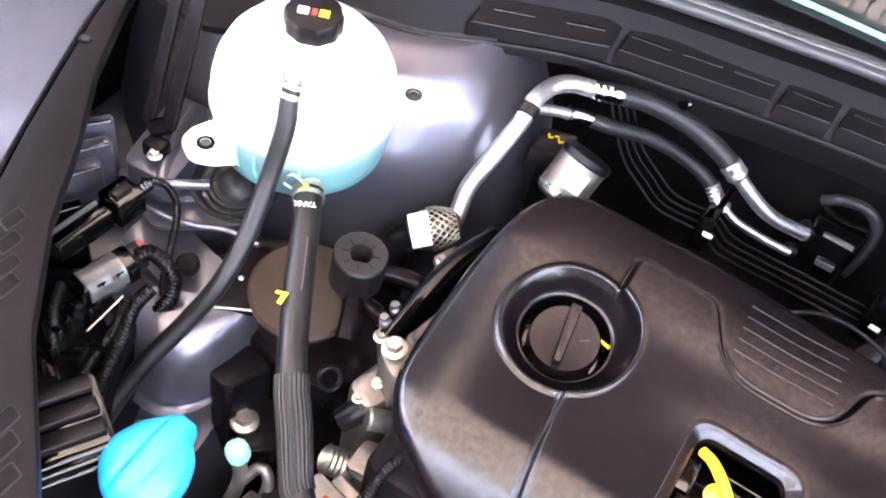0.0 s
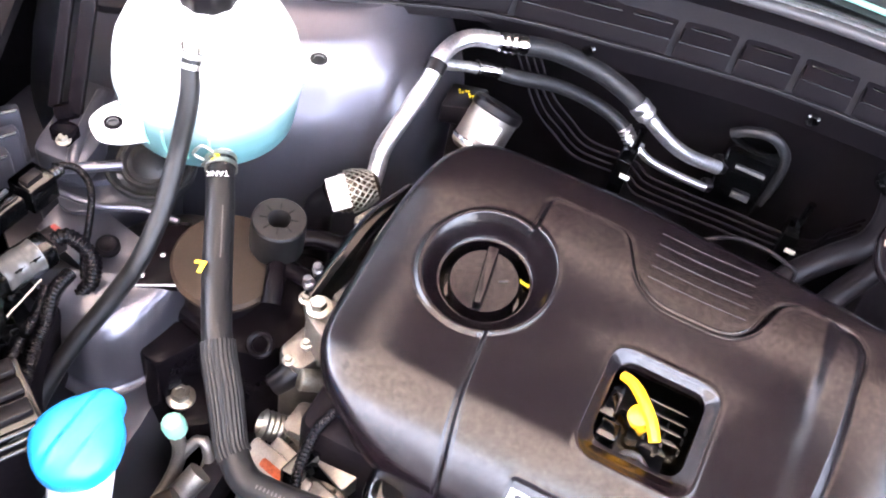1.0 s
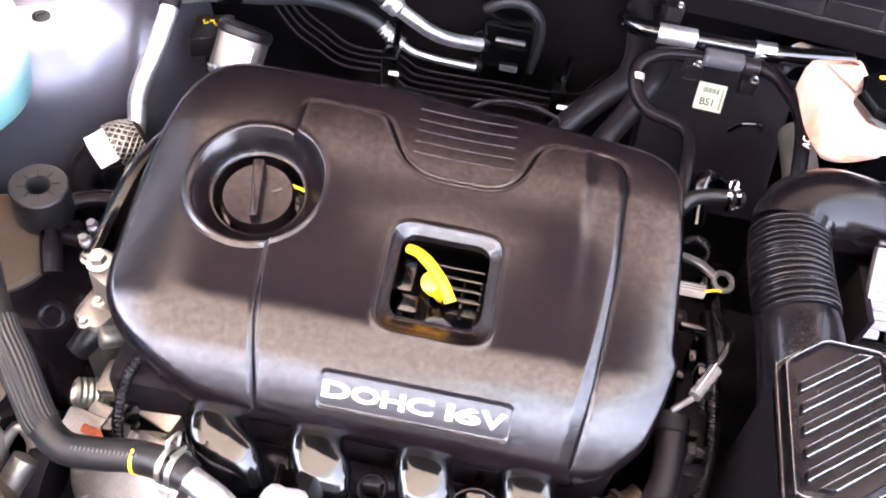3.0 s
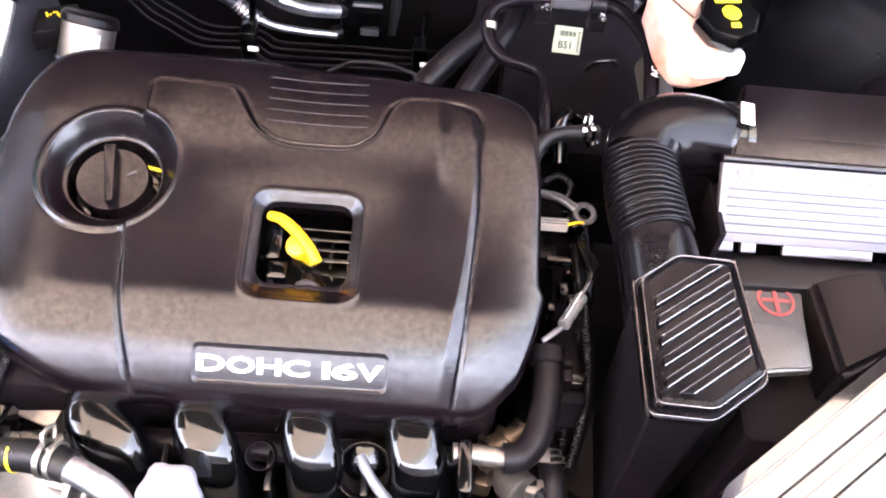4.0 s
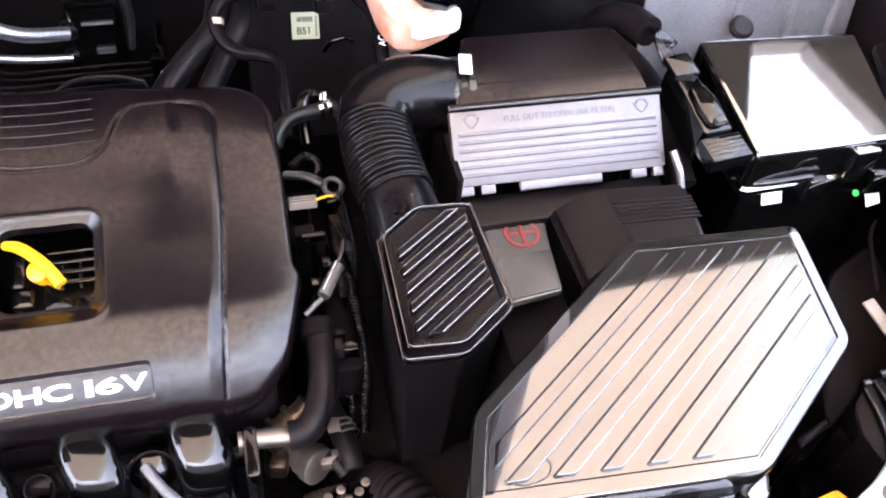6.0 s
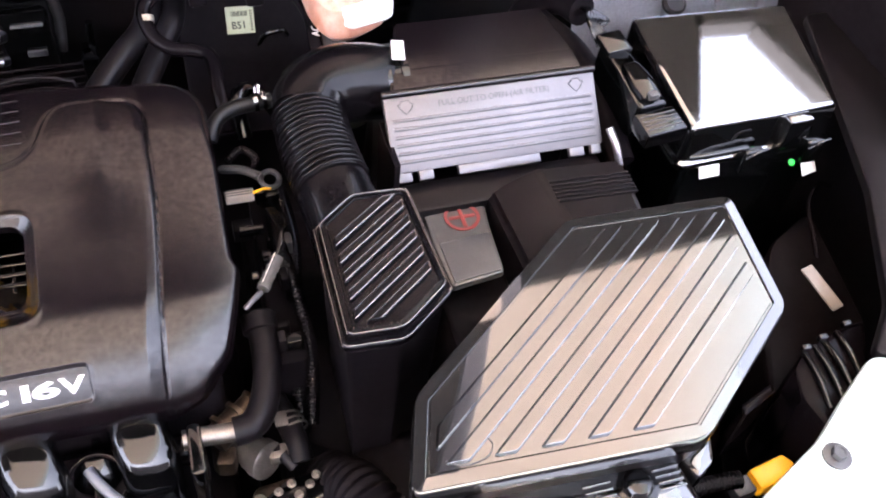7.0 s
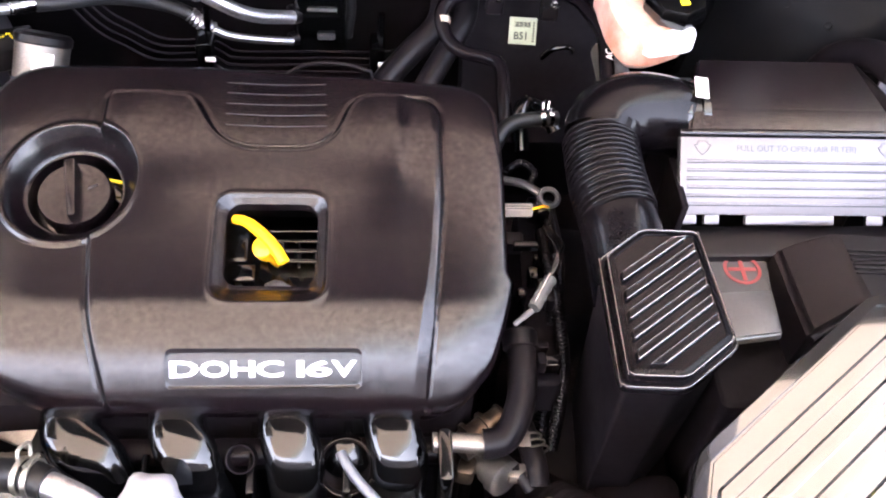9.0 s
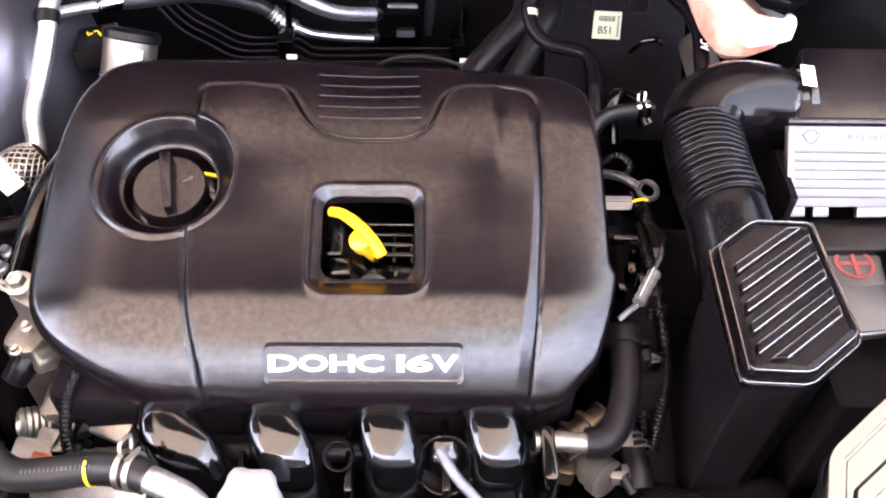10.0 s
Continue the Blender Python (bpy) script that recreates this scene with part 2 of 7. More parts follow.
def skin(bm, rings, cap=(True, True)):
    """Closed rings of equal count, bridged in order."""
    rows = [[bm.verts.new(p) for p in ring] for ring in rings]
    n = len(rows[0])
    for a, b in zip(rows, rows[1:]):
        for k in range(n):
            bm.faces.new((a[k], a[(k + 1) % n], b[(k + 1) % n], b[k]))
    if cap[0]:
        bm.faces.new(rows[0][::-1])
    if cap[1]:
        bm.faces.new(rows[-1])
    return bm


def glide(pts, step=0.006):
    """A smooth line through points (Catmull-Rom), resampled."""
    pts = [V(p) for p in pts]
    if len(pts) == 2:
        n = max(2, int((pts[1] - pts[0]).length / step))
        return [pts[0].lerp(pts[1], k / n) for k in range(n + 1)]
    ext = [2 * pts[0] - pts[1], *pts, 2 * pts[-1] - pts[-2]]
    out = []
    for a, b, c, d in zip(ext, ext[1:], ext[2:], ext[3:]):
        n = max(2, int((c - b).length / step))
        for k in range(n):
            t = k / n
            out.append(0.5 * ((2 * b) + (c - a) * t + (2 * a - 5 * b + 4 * c - d) * t * t + (3 * b - a - 3 * c + d) * t ** 3))
    out.append(pts[-1])
    return out


def tube(bm, pts, r, seg=14, step=0.006, rf=None, cap=(True, True), flat=1.0, flute=None):
    """A round hose along points; rf(s, length) scales its radius at the length s."""
    seg = max(seg, 12)
    line = glide(pts, step)
    total = sum((b - a).length for a, b in zip(line, line[1:]))
    up, s, rings = None, 0.0, []
    for k, p in enumerate(line):
        d = (line[min(k + 1, len(line) - 1)] - line[max(k - 1, 0)]).normalized()
        if up is None:
            up = d.orthogonal().normalized()
        up = (up - d * up.dot(d)).normalized()
        side = d.cross(up)
        if k:
            s += (p - line[k - 1]).length
        q = r * (rf(s, total) if rf else 1.0)
        rings.append([p + (up * math.cos(a) * flat + side * math.sin(a)) * q * (1 + flute[0] * math.cos(flute[1] * a) if flute else 1) for a in (2 * math.pi * j / seg for j in range(seg))])
    return skin(bm, rings, cap)


def aim(loc, axis):
    """The matrix that takes z onto the axis at loc."""
    return Matrix.Translation(loc) @ V(axis).to_track_quat("Z", "Y").to_matrix().to_4x4()


def lathe(bm, profile, loc, axis=(0, 0, 1), seg=28, cap=(True, True), star=None):
    """Radius and height pairs turned round an axis; star(angle, k) scales the radius of ring k."""
    m = aim(loc, axis)
    rings = []
    for k, (r, h) in enumerate(profile):
        ring = []
        for j in range(seg):
            a = 2 * math.pi * j / seg
            q = r * (star(a, k) if star else 1)
            ring.append(m @ V((q * math.cos(a), q * math.sin(a), h)))
        rings.append(ring)
    return skin(bm, rings, cap)


def area(poly):
    return sum(a[0] * b[1] - b[0] * a[1] for a, b in zip(poly, poly[1:] + poly[:1])) / 2


def rounded(poly, r, n=5):
    """The polygon, counter-clockwise, with rounded corners; r is one radius or one for each corner."""
    if area(poly) < 0:
        poly = poly[::-1]
    out, count = [], len(poly)
    rs = r if isinstance(r, (list, tuple)) else [r] * count
    for k in range(count):
        p, a, b = V(poly[k]), V(poly[k - 1]), V(poly[(k + 1) % count])
        u, w = (a - p), (b - p)
        q = min(rs[k], 0.45 * u.length, 0.45 * w.length)
        s, e = p + u.normalized() * q, p + w.normalized() * q
        for j in range(n + 1):
            t = j / n
            out.append(tuple((1 - t) ** 2 * s + 2 * t * (1 - t) * p + t * t * e))
    return out


def inset(poly, d):
    """The counter-clockwise polygon moved inwards by d."""
    out, n = [], len(poly)
    for k in range(n):
        p, a, b = V(poly[k]), V(poly[k - 1]), V(poly[(k + 1) % n])
        u, w = (p - a).normalized(), (b - p).normalized()
        nu, nw = V((-u.y, u.x)), V((-w.y, w.x))
        m = (nu + nw)
        m = m / max(0.3, m.dot(nu)) if m.length > 1e-6 else nu
        out.append(tuple(p + m * d))
    return out


def prism(bm, poly, levels, m=Matrix(), cap=(True, True), r=0.0):
    """A polygon drawn up through (inset, height) levels, placed by m; r rounds its corners at every level."""
    if area(poly) < 0:
        poly = poly[::-1]
    rings = []
    for d, h in levels:
        q = inset(poly, d) if d else poly
        if r:
            q = rounded(q, max(r - d, 0.0008))
        rings.append([m @ V((x, y, h)) for x, y in q])
    return skin(bm, rings, cap)


def slab(poly, z0, z1, bev, r=0.006, m=Matrix(), bm=None):
    """A plate with rounded corners and bevelled rims."""
    return prism(bm or bmesh.new(), poly, [(bev, z0), (0, z0 + bev), (0, z1 - bev), (bev * 0.3, z1 - bev * 0.3), (bev, z1)], m, r=r)


def rect(x0, y0, x1, y1):
    return [(x0, y0), (x1, y0), (x1, y1), (x0, y1)]


def brick(c, s, bev=0.003, r=0.004, m=Matrix(), bm=None):
    """A box by centre and size."""
    return slab(rect(c[0] - s[0] / 2, c[1] - s[1] / 2, c[0] + s[0] / 2, c[1] + s[1] / 2), c[2] - s[2] / 2, c[2] + s[2] / 2, bev, r, m, bm)


def frame_of(o, x, y):
    """The matrix of a frame by its origin and two directions in its plane."""
    x = V(x).normalized()
    z = x.cross(V(y)).normalized()
    y = z.cross(x)
    return Matrix.Translation(o) @ Matrix((x, y, z)).transposed().to_4x4()


def lettering(text, size, m, depth=0.0003, wide=1.0, weight=0.0):
    """Words in the built-in font, centred on the frame m, as a bmesh."""
    cu = bpy.data.curves.new("text", "FONT")
    cu.body, cu.size, cu.extrude, cu.offset = text, size, depth, weight
    cu.align_x, cu.align_y, cu.resolution_u = "CENTER", "CENTER", 3
    ob = bpy.data.objects.new("text", cu)
    me = ob.to_mesh()
    bm = bmesh.new()
    bm.from_mesh(me)
    ob.to_mesh_clear()
    bpy.data.objects.remove(ob)
    bpy.data.curves.remove(cu)
    bmesh.ops.transform(bm, matrix=m @ Matrix.Diagonal((wide, 1, 1, 1)), verts=bm.verts)
    return bm


def bolt(parent, loc, axis=(0, 0, 1), r=0.006, material=None, label="", flange=1.5):
    """A hexagon flange bolt under a thing."""
    bm = bmesh.new()
    lathe(bm, [(r * flange, 0), (r * flange, r * 0.3), (r * 1.1, r * 0.5)], loc, axis, 20)
    lathe(bm, [(r, r * 0.4), (r, r * 1.2), (r * 0.9, r * 1.35), (r * 0.6, r * 1.35), (r * 0.55, r * 1.2)], loc, axis, 6)
    return part("bolt", bm, material or M_STEEL, parent, label)


def clamp(parent, loc, axis, r, material=None, tab=(0, 0, 1)):
    """A spring hose clamp: two bands and a raised tab."""
    bm = bmesh.new()
    ax = V(axis).normalized()
    for off in (-0.006, 0.004):
        lathe(bm, [(r, 0), (r * 1.10, 0), (r * 1.10, 0.005), (r, 0.005)], V(loc) + ax * off, axis, 24, (False, False))
    t = V(tab).normalized()
    side = ax.cross(t).normalized()
    o = V(loc) + t * r * 1.05
    w, h = 0.008, r * 0.55 + 0.004
    loop = [o - side * w, o - side * w + t * h, o + side * w + t * h, o + side * w]
    tube(bm, loop, 0.0018, 6, 0.004)
    tube(bm, [o - side * w * 1.3 + ax * 0.006, o + side * w * 1.3 + ax * 0.006], 0.002, 6)
    return part("hose_clamp", bm, material or M_STEEL, parent, "spring steel hose clamp")


def hose(name, pts, r, material, label, category="hose", seg=14, rf=None, step=0.006, group="", angle=35):
    """A hose or pipe as a thing whose one body follows the points."""
    root = thing(name, pts[0], label, category, group)
    part("hose_body" if "hose" in name else "body", tube(bmesh.new(), pts, r, seg, step, rf), material, root, angle=angle)
    return root


def loom(pts, r, label="black corrugated wiring loom", group="wiring looms"):
    """Corrugated conduit."""
    return hose("wiring_loom", pts, r, M_DUCT, label, "wiring", 10, angle=80, rf=lambda s, l: 1 + 0.09 * math.sin(s * 2 * math.pi / 0.0042), step=0.0009, group=group)


# ---- shell of the bay ----
def sheet(name, pts_u, fn, nv, material, label="", thickness=0.0):
    """A curved plate: fn(u, v) over 0..1 in both ways."""
    bm = bmesh.new()
    rows = [[bm.verts.new(fn(i / pts_u, j / nv)) for j in range(nv + 1)] for i in range(pts_u + 1)]
    for a, b in zip(rows, rows[1:]):
        for j in range(nv):
            bm.faces.new((a[j], a[j + 1], b[j + 1], b[j]))
    if thickness:
        bmesh.ops.recalc_face_normals(bm, faces=bm.faces)
        bmesh.ops.solidify(bm, geom=bm.faces[:], thickness=thickness)
    return bm


ground = solo("ground", slab(rect(-60, -60, 60, 60), -0.3, 0.0, 0.01, 0.1), M_CONCRETE, (0, 0, 0),
              "pale worn concrete ground under the car", "ground", kind="structure")

canopy = thing("shade_canopy", (0.6, -0.5, 0), "beige shade cloth canopy on slim steel posts", "canopy")
# Out of view; outline fitted to the cloth edges reflected in the lids.
CLOTH = [(2.70, 1.655), (2.2, 1.62), (1.5, 1.575), (0.8, 1.56), (-1.95, 1.56), (-1.95, -0.6), (-3.2, -0.75), (-3.2, -3.7), (0.1, -3.7), (0.52, -3.05), (0.98, -2.05), (1.70, -0.75), (2.35, 0.60), (2.55, 1.06)]
part("cloth", prism(bmesh.new(), CLOTH, [(0.004, 3.448), (0, 3.450), (0.004, 3.452)]), M_CANOPY, canopy)
for px, py in ((-3.1, -3.6), (-1.9, 1.50)):
    part("post", lathe(bmesh.new(), [(0.05, 0), (0.05, 3.5)], (px, py, 0), seg=16), M_GREYP, canopy)

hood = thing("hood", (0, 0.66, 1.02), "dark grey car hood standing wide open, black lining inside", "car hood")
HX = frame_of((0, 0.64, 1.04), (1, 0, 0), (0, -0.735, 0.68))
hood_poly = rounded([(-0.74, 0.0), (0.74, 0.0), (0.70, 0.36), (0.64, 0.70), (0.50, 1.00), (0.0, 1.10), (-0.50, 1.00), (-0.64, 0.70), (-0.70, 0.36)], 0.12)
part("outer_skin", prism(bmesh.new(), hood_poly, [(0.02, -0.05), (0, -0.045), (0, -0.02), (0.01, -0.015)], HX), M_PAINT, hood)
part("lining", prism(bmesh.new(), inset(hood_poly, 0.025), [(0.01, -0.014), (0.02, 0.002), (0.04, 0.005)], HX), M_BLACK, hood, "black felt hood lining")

# Pale panel added inside the hood to brighten its reflection in the cover.
part("inner_panel", prism(bmesh.new(), rounded(rect(-0.62, 0.33, 0.62, 0.605), 0.03), [(0.01, 0.003), (0.0, 0.006), (0.0, 0.010), (0.004, 0.012)], HX), M_HOOD_REFLECTOR, hood, "unseen pale panel added for the cover to reflect")

# Walls and roofs out of view, added to darken what glossy parts reflect.
house = thing("building", (0, 8.0, 0), "unseen dark building added behind the car to darken reflections", "building")
part("facade", slab(rect(-14, 5.6, 14, 9.0), 0.0, 6.6, 0.05, 0.05), M_DARK_BLOCKER, house)
part("roof", slab(rect(-14.3, 5.3, 14.3, 9.3), 6.6, 6.8, 0.04, 0.05), M_DARK_BLOCKER, house)
part("side_blocker", slab(rect(-5.6, -5.0, -5.35, 5.6), 0.0, 2.4, 0.02, 0.02), M_DARK_BLOCKER, house, "unseen dark side wall added to cut light from the side")
part("eaves", slab([(-14, 1.575), (0.8, 1.575), (1.5, 1.59), (2.2, 1.635), (2.76, 1.67), (2.99, 2.20), (2.99, 5.6), (-14, 5.6)], 3.46, 3.60, 0.02, 0.0), M_DARK_BLOCKER, house, "unseen dark eaves added to bound the lids' reflections")
part("eaves", slab(rect(3.0, 2.235, 14, 5.6), 3.46, 3.60, 0.02, 0.0), M_DARK_BLOCKER, house, "unseen dark eaves added to bound the lids' reflections")
part("overhead_blocker", slab([(3.33, 2.215), (3.43, 1.97), (3.60, 1.58), (4.45, -0.6), (9.0, -0.6), (9.0, 2.215)], 3.46, 3.60, 0.02, 0.0), M_DARK_BLOCKER, house, "unseen dark roof added to darken reflections from the side")
part("side_blocker", slab(rect(5.3, 0.6, 5.55, 5.6), 0.0, 3.5, 0.02, 0.02), M_DARK_BLOCKER, house, "unseen dark side wall added to cut light from the side")
part("overhead_blocker", slab(rect(-6.0, -0.6, -1.98, 1.35), 3.46, 3.60, 0.02, 0.03), M_DARK_BLOCKER, house, "unseen dark roof added to darken reflections from the side")
# Added out of view to dim the sky on the cover's front slope.
part("front_blocker", slab(rect(-6.0, -6.2, 6.0, -6.0), 0.0, 4.1, 0.02, 0.02), M_GREY_BLOCKER, house, "unseen grey wall added to dim reflections from the front")


# ---- engine cover ----
CT = pose(0, 0, 0.88, 12.4, 0, 0)
OUT = rounded([(-0.284, 0.222), (-0.305, 0.095), (-0.300, -0.086), (-0.205, -0.153), (0.172, -0.158), (0.199, -0.150),
               (0.228, -0.122), (0.240, -0.086), (0.2515, -0.040), (0.2460, -0.028), (0.2485, 0.10), (0.246, 0.198), (-0.02, 0.226)],
              [0.055, 0.2, 0.05, 0.06, 0.02, 0.008, 0.008, 0.04, 0.003, 0.004, 0.1, 0.07, 0.2], 8)
PANEL = rounded([(-0.156, 0.02), (-0.157, 0.172), (-0.072, 0.169), (-0.038, 0.1035), (0.071, 0.1035), (0.094, 0.172), (0.180, 0.169),
                 (0.182, 0.060), (0.170, -0.080), (0.148, -0.30), (-0.095, -0.30), (-0.144, -0.085)],
                [0.02, 0.026, 0.022, 0.028, 0.028, 0.024, 0.022, 0.1, 0.1, 0.01, 0.01, 0.1], 6)
WELL, WELL_R = (-0.182, 0.062), (0.0665, 0.046)
OPEN = rounded(rect(-0.040, -0.068, 0.072, 0.050), 0.024, 6)
OPEN_IN = rounded(rect(-0.028, -0.046, 0.060, 0.040), 0.016, 6)
BADGE = rounded(rect(-0.074, -0.139, 0.104, -0.109), 0.006, 4)


def signed(poly, p):
    """Distance to a polygon's rim, positive inside, for many points."""
    q = np.array(poly)
    r = np.roll(q, -1, 0)
    best, inside = np.full(len(p), 9.0), np.zeros(len(p), bool)
    for a, b in zip(q, r):
        d, w = b - a, p - a
        t = np.clip((w @ d) / max(d @ d, 1e-12), 0, 1)
        best = np.minimum(best, np.hypot(*(w - t[:, None] * d).T))
        cross = ((a[1] > p[:, 1]) != (b[1] > p[:, 1])) & (p[:, 0] < d[0] * (p[:, 1] - a[1]) / (d[1] if abs(d[1]) > 1e-12 else 1e-12) + a[0])
        inside ^= cross
    return np.where(inside, best, -best)


def ease(x, a, b):
    t = np.clip((x - a) / (b - a), 0, 1)
    return t * t * (3 - 2 * t)


def cover_height(p):
    """The height of the cover's skin above its own plane."""
    u, v = p[:, 0], p[:, 1]
    w = 0.004 - 5.2 * np.clip(-v - 0.055, 0, 0.055) ** 2 - 0.572 * np.maximum(0, -v - 0.110) - 3.0 * np.maximum(0, -v - 0.110) ** 2
    w -= 0.22 * np.maximum(0, v - 0.125) ** 1.2
    w -= 1.9 * np.maximum(0, -u - 0.20) ** 2 + 2.4 * np.maximum(0, u - 0.185) ** 2
    d = signed(OUT, p)
    rad = 0.011 - 0.006 * ease(u, 0.14, 0.21) * ease(-v, -0.14, -0.08) + 0.003 * ease(-v, 0.09, 0.15) + 0.008 * ease(v, 0.15, 0.20)
    w -= rad * (1 - np.sqrt(np.clip(1 - (1 - np.clip(d / rad, 0, 1)) ** 2, 0, 1)))
    s = signed(PANEL, p)
    side = ease(u, 0.135, 0.155)
    ramp = np.clip((s + 0.0018) / (0.0085 + 0.0040 * ease(-v, -0.02, 0.11)), 0, 1)
    lift = ease(s, -0.0026, 0.0020) * (1 - side) + ramp * (0.62 + 0.43 * ease(-v, 0.0, 0.11)) * side
    w += (0.0045 + 0.0035 * ease(v, 0.05, 0.11) * (1 - side)) * lift - (0.0014 + 0.0006 * side) * np.exp(-((s + 0.0040) / 0.0018) ** 2) + 0.0009 * (1 - side) * np.exp(-((s - 0.0030) / 0.0014) ** 2)
    cheek = np.exp(-((u + 0.115) / 0.032) ** 2) + np.exp(-((u - 0.135) / 0.034) ** 2)
    w += 0.0055 * cheek * ease(v, 0.00, 0.08) * ease(s, -0.004, 0.003) - 0.004 * np.exp(-((u - 0.016) / 0.055) ** 2) * ease(v, 0.01, 0.09)
    r = np.hypot(u - WELL[0], v - WELL[1])
    inner = ease(-r, -WELL_R[0] - 0.004, -WELL_R[0] + 0.006)
    w = w * (1 - inner) + 0.003 * inner + 0.0026 * np.exp(-((r - WELL_R[0] - 0.001) / 0.0035) ** 2)
    w -= 0.023 * ease(-r, -WELL_R[0], -WELL_R[1])
    o = signed(OPEN, p)
    w += 0.0012 * np.exp(-(o / 0.003) ** 2)
    w = np.where(o > 0, w - 0.0085 * np.clip(o / 0.013, 0, 1.4) ** 1.25, w)
    b = signed(BADGE, p)
    w -= 0.0014 * ease(b, -0.0005, 0.0015)
    w += 0.0006 * np.exp(-((b + 0.0012) / 0.001) ** 2)
    return w


def cover_mesh():
    step = 0.0012
    xs, ys = np.arange(-0.312, 0.270, step), np.arange(-0.172, 0.232, step)
    gx, gy = np.meshgrid(xs, ys, indexing="ij")
    p = np.stack([gx.ravel(), gy.ravel()], 1)

    def keep(q):
        return np.minimum(np.minimum(signed(OUT, q), np.hypot(q[:, 0] - WELL[0], q[:, 1] - WELL[1]) - WELL_R[1]), -signed(OPEN_IN, q))

    d = keep(p)
    e = 1e-5
    grad = np.stack([(keep(p + (e, 0)) - keep(p - (e, 0))) / (2 * e), (keep(p + (0, e)) - keep(p - (0, e))) / (2 * e)], 1)
    out = d < 0
    near = out & (d > -1.8 * step)
    p[near] -= grad[near] * d[near][:, None]
    w = cover_height(p)
    ny = len(ys)
    idx = np.arange(len(xs) * ny).reshape(len(xs), ny)
    quads = np.stack([idx[:-1, :-1], idx[1:, :-1], idx[1:, 1:], idx[:-1, 1:]], -1).reshape(-1, 4)
    ok = (d[quads] > 0).any(1) & (~out | near)[quads].all(1)
    quads = quads[ok]
    used, inv = np.unique(quads, return_inverse=True)
    pts = np.column_stack([p[used], w[used]])
    me = bpy.data.meshes.new("shell")
    me.from_pydata(pts.tolist(), [], inv.reshape(-1, 4).tolist())
    bm = bmesh.new()
    bm.from_mesh(me)
    bpy.data.meshes.remove(me)
    bmesh.ops.dissolve_degenerate(bm, dist=1e-5, edges=bm.edges)
    rim = [ed for ed in bm.edges if ed.is_boundary]
    got = bmesh.ops.extrude_edge_only(bm, edges=rim)
    low = [g for g in got["geom"] if isinstance(g, bmesh.types.BMVert)]
    for q in low:
        centre = abs(q.co.x - 0.016) < 0.06 and abs(q.co.y + 0.003) < 0.06
        round_well = math.hypot(q.co.x - WELL[0], q.co.y - WELL[1]) < 0.056
        q.co.z -= 0.012 if centre else (0.022 if round_well else (0.010 if q.co.y < -0.12 else 0.020))
    bmesh.ops.transform(bm, matrix=CT, verts=bm.verts)
    return bm


def cover_at(u, v, up=0.0):
    return CT @ V((u, v, float(cover_height(np.array([[u, v]]))[0]) + up))


cover = thing("engine_cover", CT @ V((0, 0, -0.06)), "dark grey moulded plastic engine cover with raised white letters", "engine cover")
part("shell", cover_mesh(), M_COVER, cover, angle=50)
ba, bb = cover_at(0.015, -0.1345), cover_at(0.015, -0.1135)
badge_frame = frame_of((ba + bb) / 2 + V((0, 0, 0.0006)), (1, 0, 0), bb - ba)
for glyph, x0, x1 in (("D", 0.0, 0.152), ("O", 0.160, 0.312), ("H", 0.324, 0.452), ("C", 0.460, 0.606), ("1", 0.676, 0.716), ("6", 0.726, 0.866), ("V", 0.864, 1.0)):
    bm = lettering(glyph, 0.02, Matrix(), 0.0007, 1.0, 0.0005)
    lo, hi = [V((f(q.co.x for q in bm.verts), f(q.co.y for q in bm.verts))) for f in (min, max)]
    for q in bm.verts:
        q.co.x = -0.0855 + 0.170 * (x0 + (x1 - x0) * (q.co.x - lo.x) / (hi.x - lo.x))
        q.co.y = 0.0152 * ((q.co.y - lo.y) / (hi.y - lo.y) - 0.5)
    bmesh.ops.transform(bm, matrix=badge_frame, verts=bm.verts)
    part("letter", bm, M_BADGE, cover, "raised silver-white letter")
for k in range(5):
    part("vent_line", tube(bmesh.new(), [cover_at(-0.040 + 0.0006 * k + 0.0206 * t, 0.1920 - 0.0147 * k, 0.0003) for t in range(6)], 0.00036, 6, 0.01), M_WIRE, cover, "thin raised line")
# seam from the well down to the front edge
seam = [cover_at(-0.151 + 0.03 * max(0, (t - 0.35)) ** 1.1, -0.006 - 0.142 * t, 0.0007) for t in (0, 0.1, 0.3, 0.5, 0.7, 0.85, 1.0)]
part("seam", tube(bmesh.new(), seam, 0.0011, 8), M_COVER, cover)

cap = thing("oil_filler_cap", CT @ V((WELL[0], WELL[1] - 0.004, -0.05)), "round dark grey plastic oil filler cap with a grip bar", "oil cap")
CC = CT @ pose(WELL[0] + 0.001, WELL[1] - 0.004, -0.012)
bm = lathe(bmesh.new(), [(0.030, -0.05), (0.030, -0.016), (0.0365, -0.015), (0.0365, -0.003), (0.0345, 0.0)], (0, 0, 0), seg=40)
bmesh.ops.transform(bm, matrix=CC, verts=bm.verts)
part("cap_body", bm, M_COVER, cap)
bm = prism(bmesh.new(), rounded([(-0.0042, -0.033), (0.0042, -0.033), (0.0060, 0.033), (-0.0060, 0.033)], 0.003), [(0, -0.001), (0, 0.012), (0.001, 0.014), (0.0025, 0.0145)], CC @ pose(0, 0, 0, 0, 0, 10))
part("grip_bar", bm, M_COVER, cap)
part("print_bar", brick((0.019, -0.002, 0.0007), (0.010, 0.0022, 0.0010), 0.0003, 0.0005, CC @ pose(0, 0, 0, 0, 0, 30)), M_GREYP, cap)
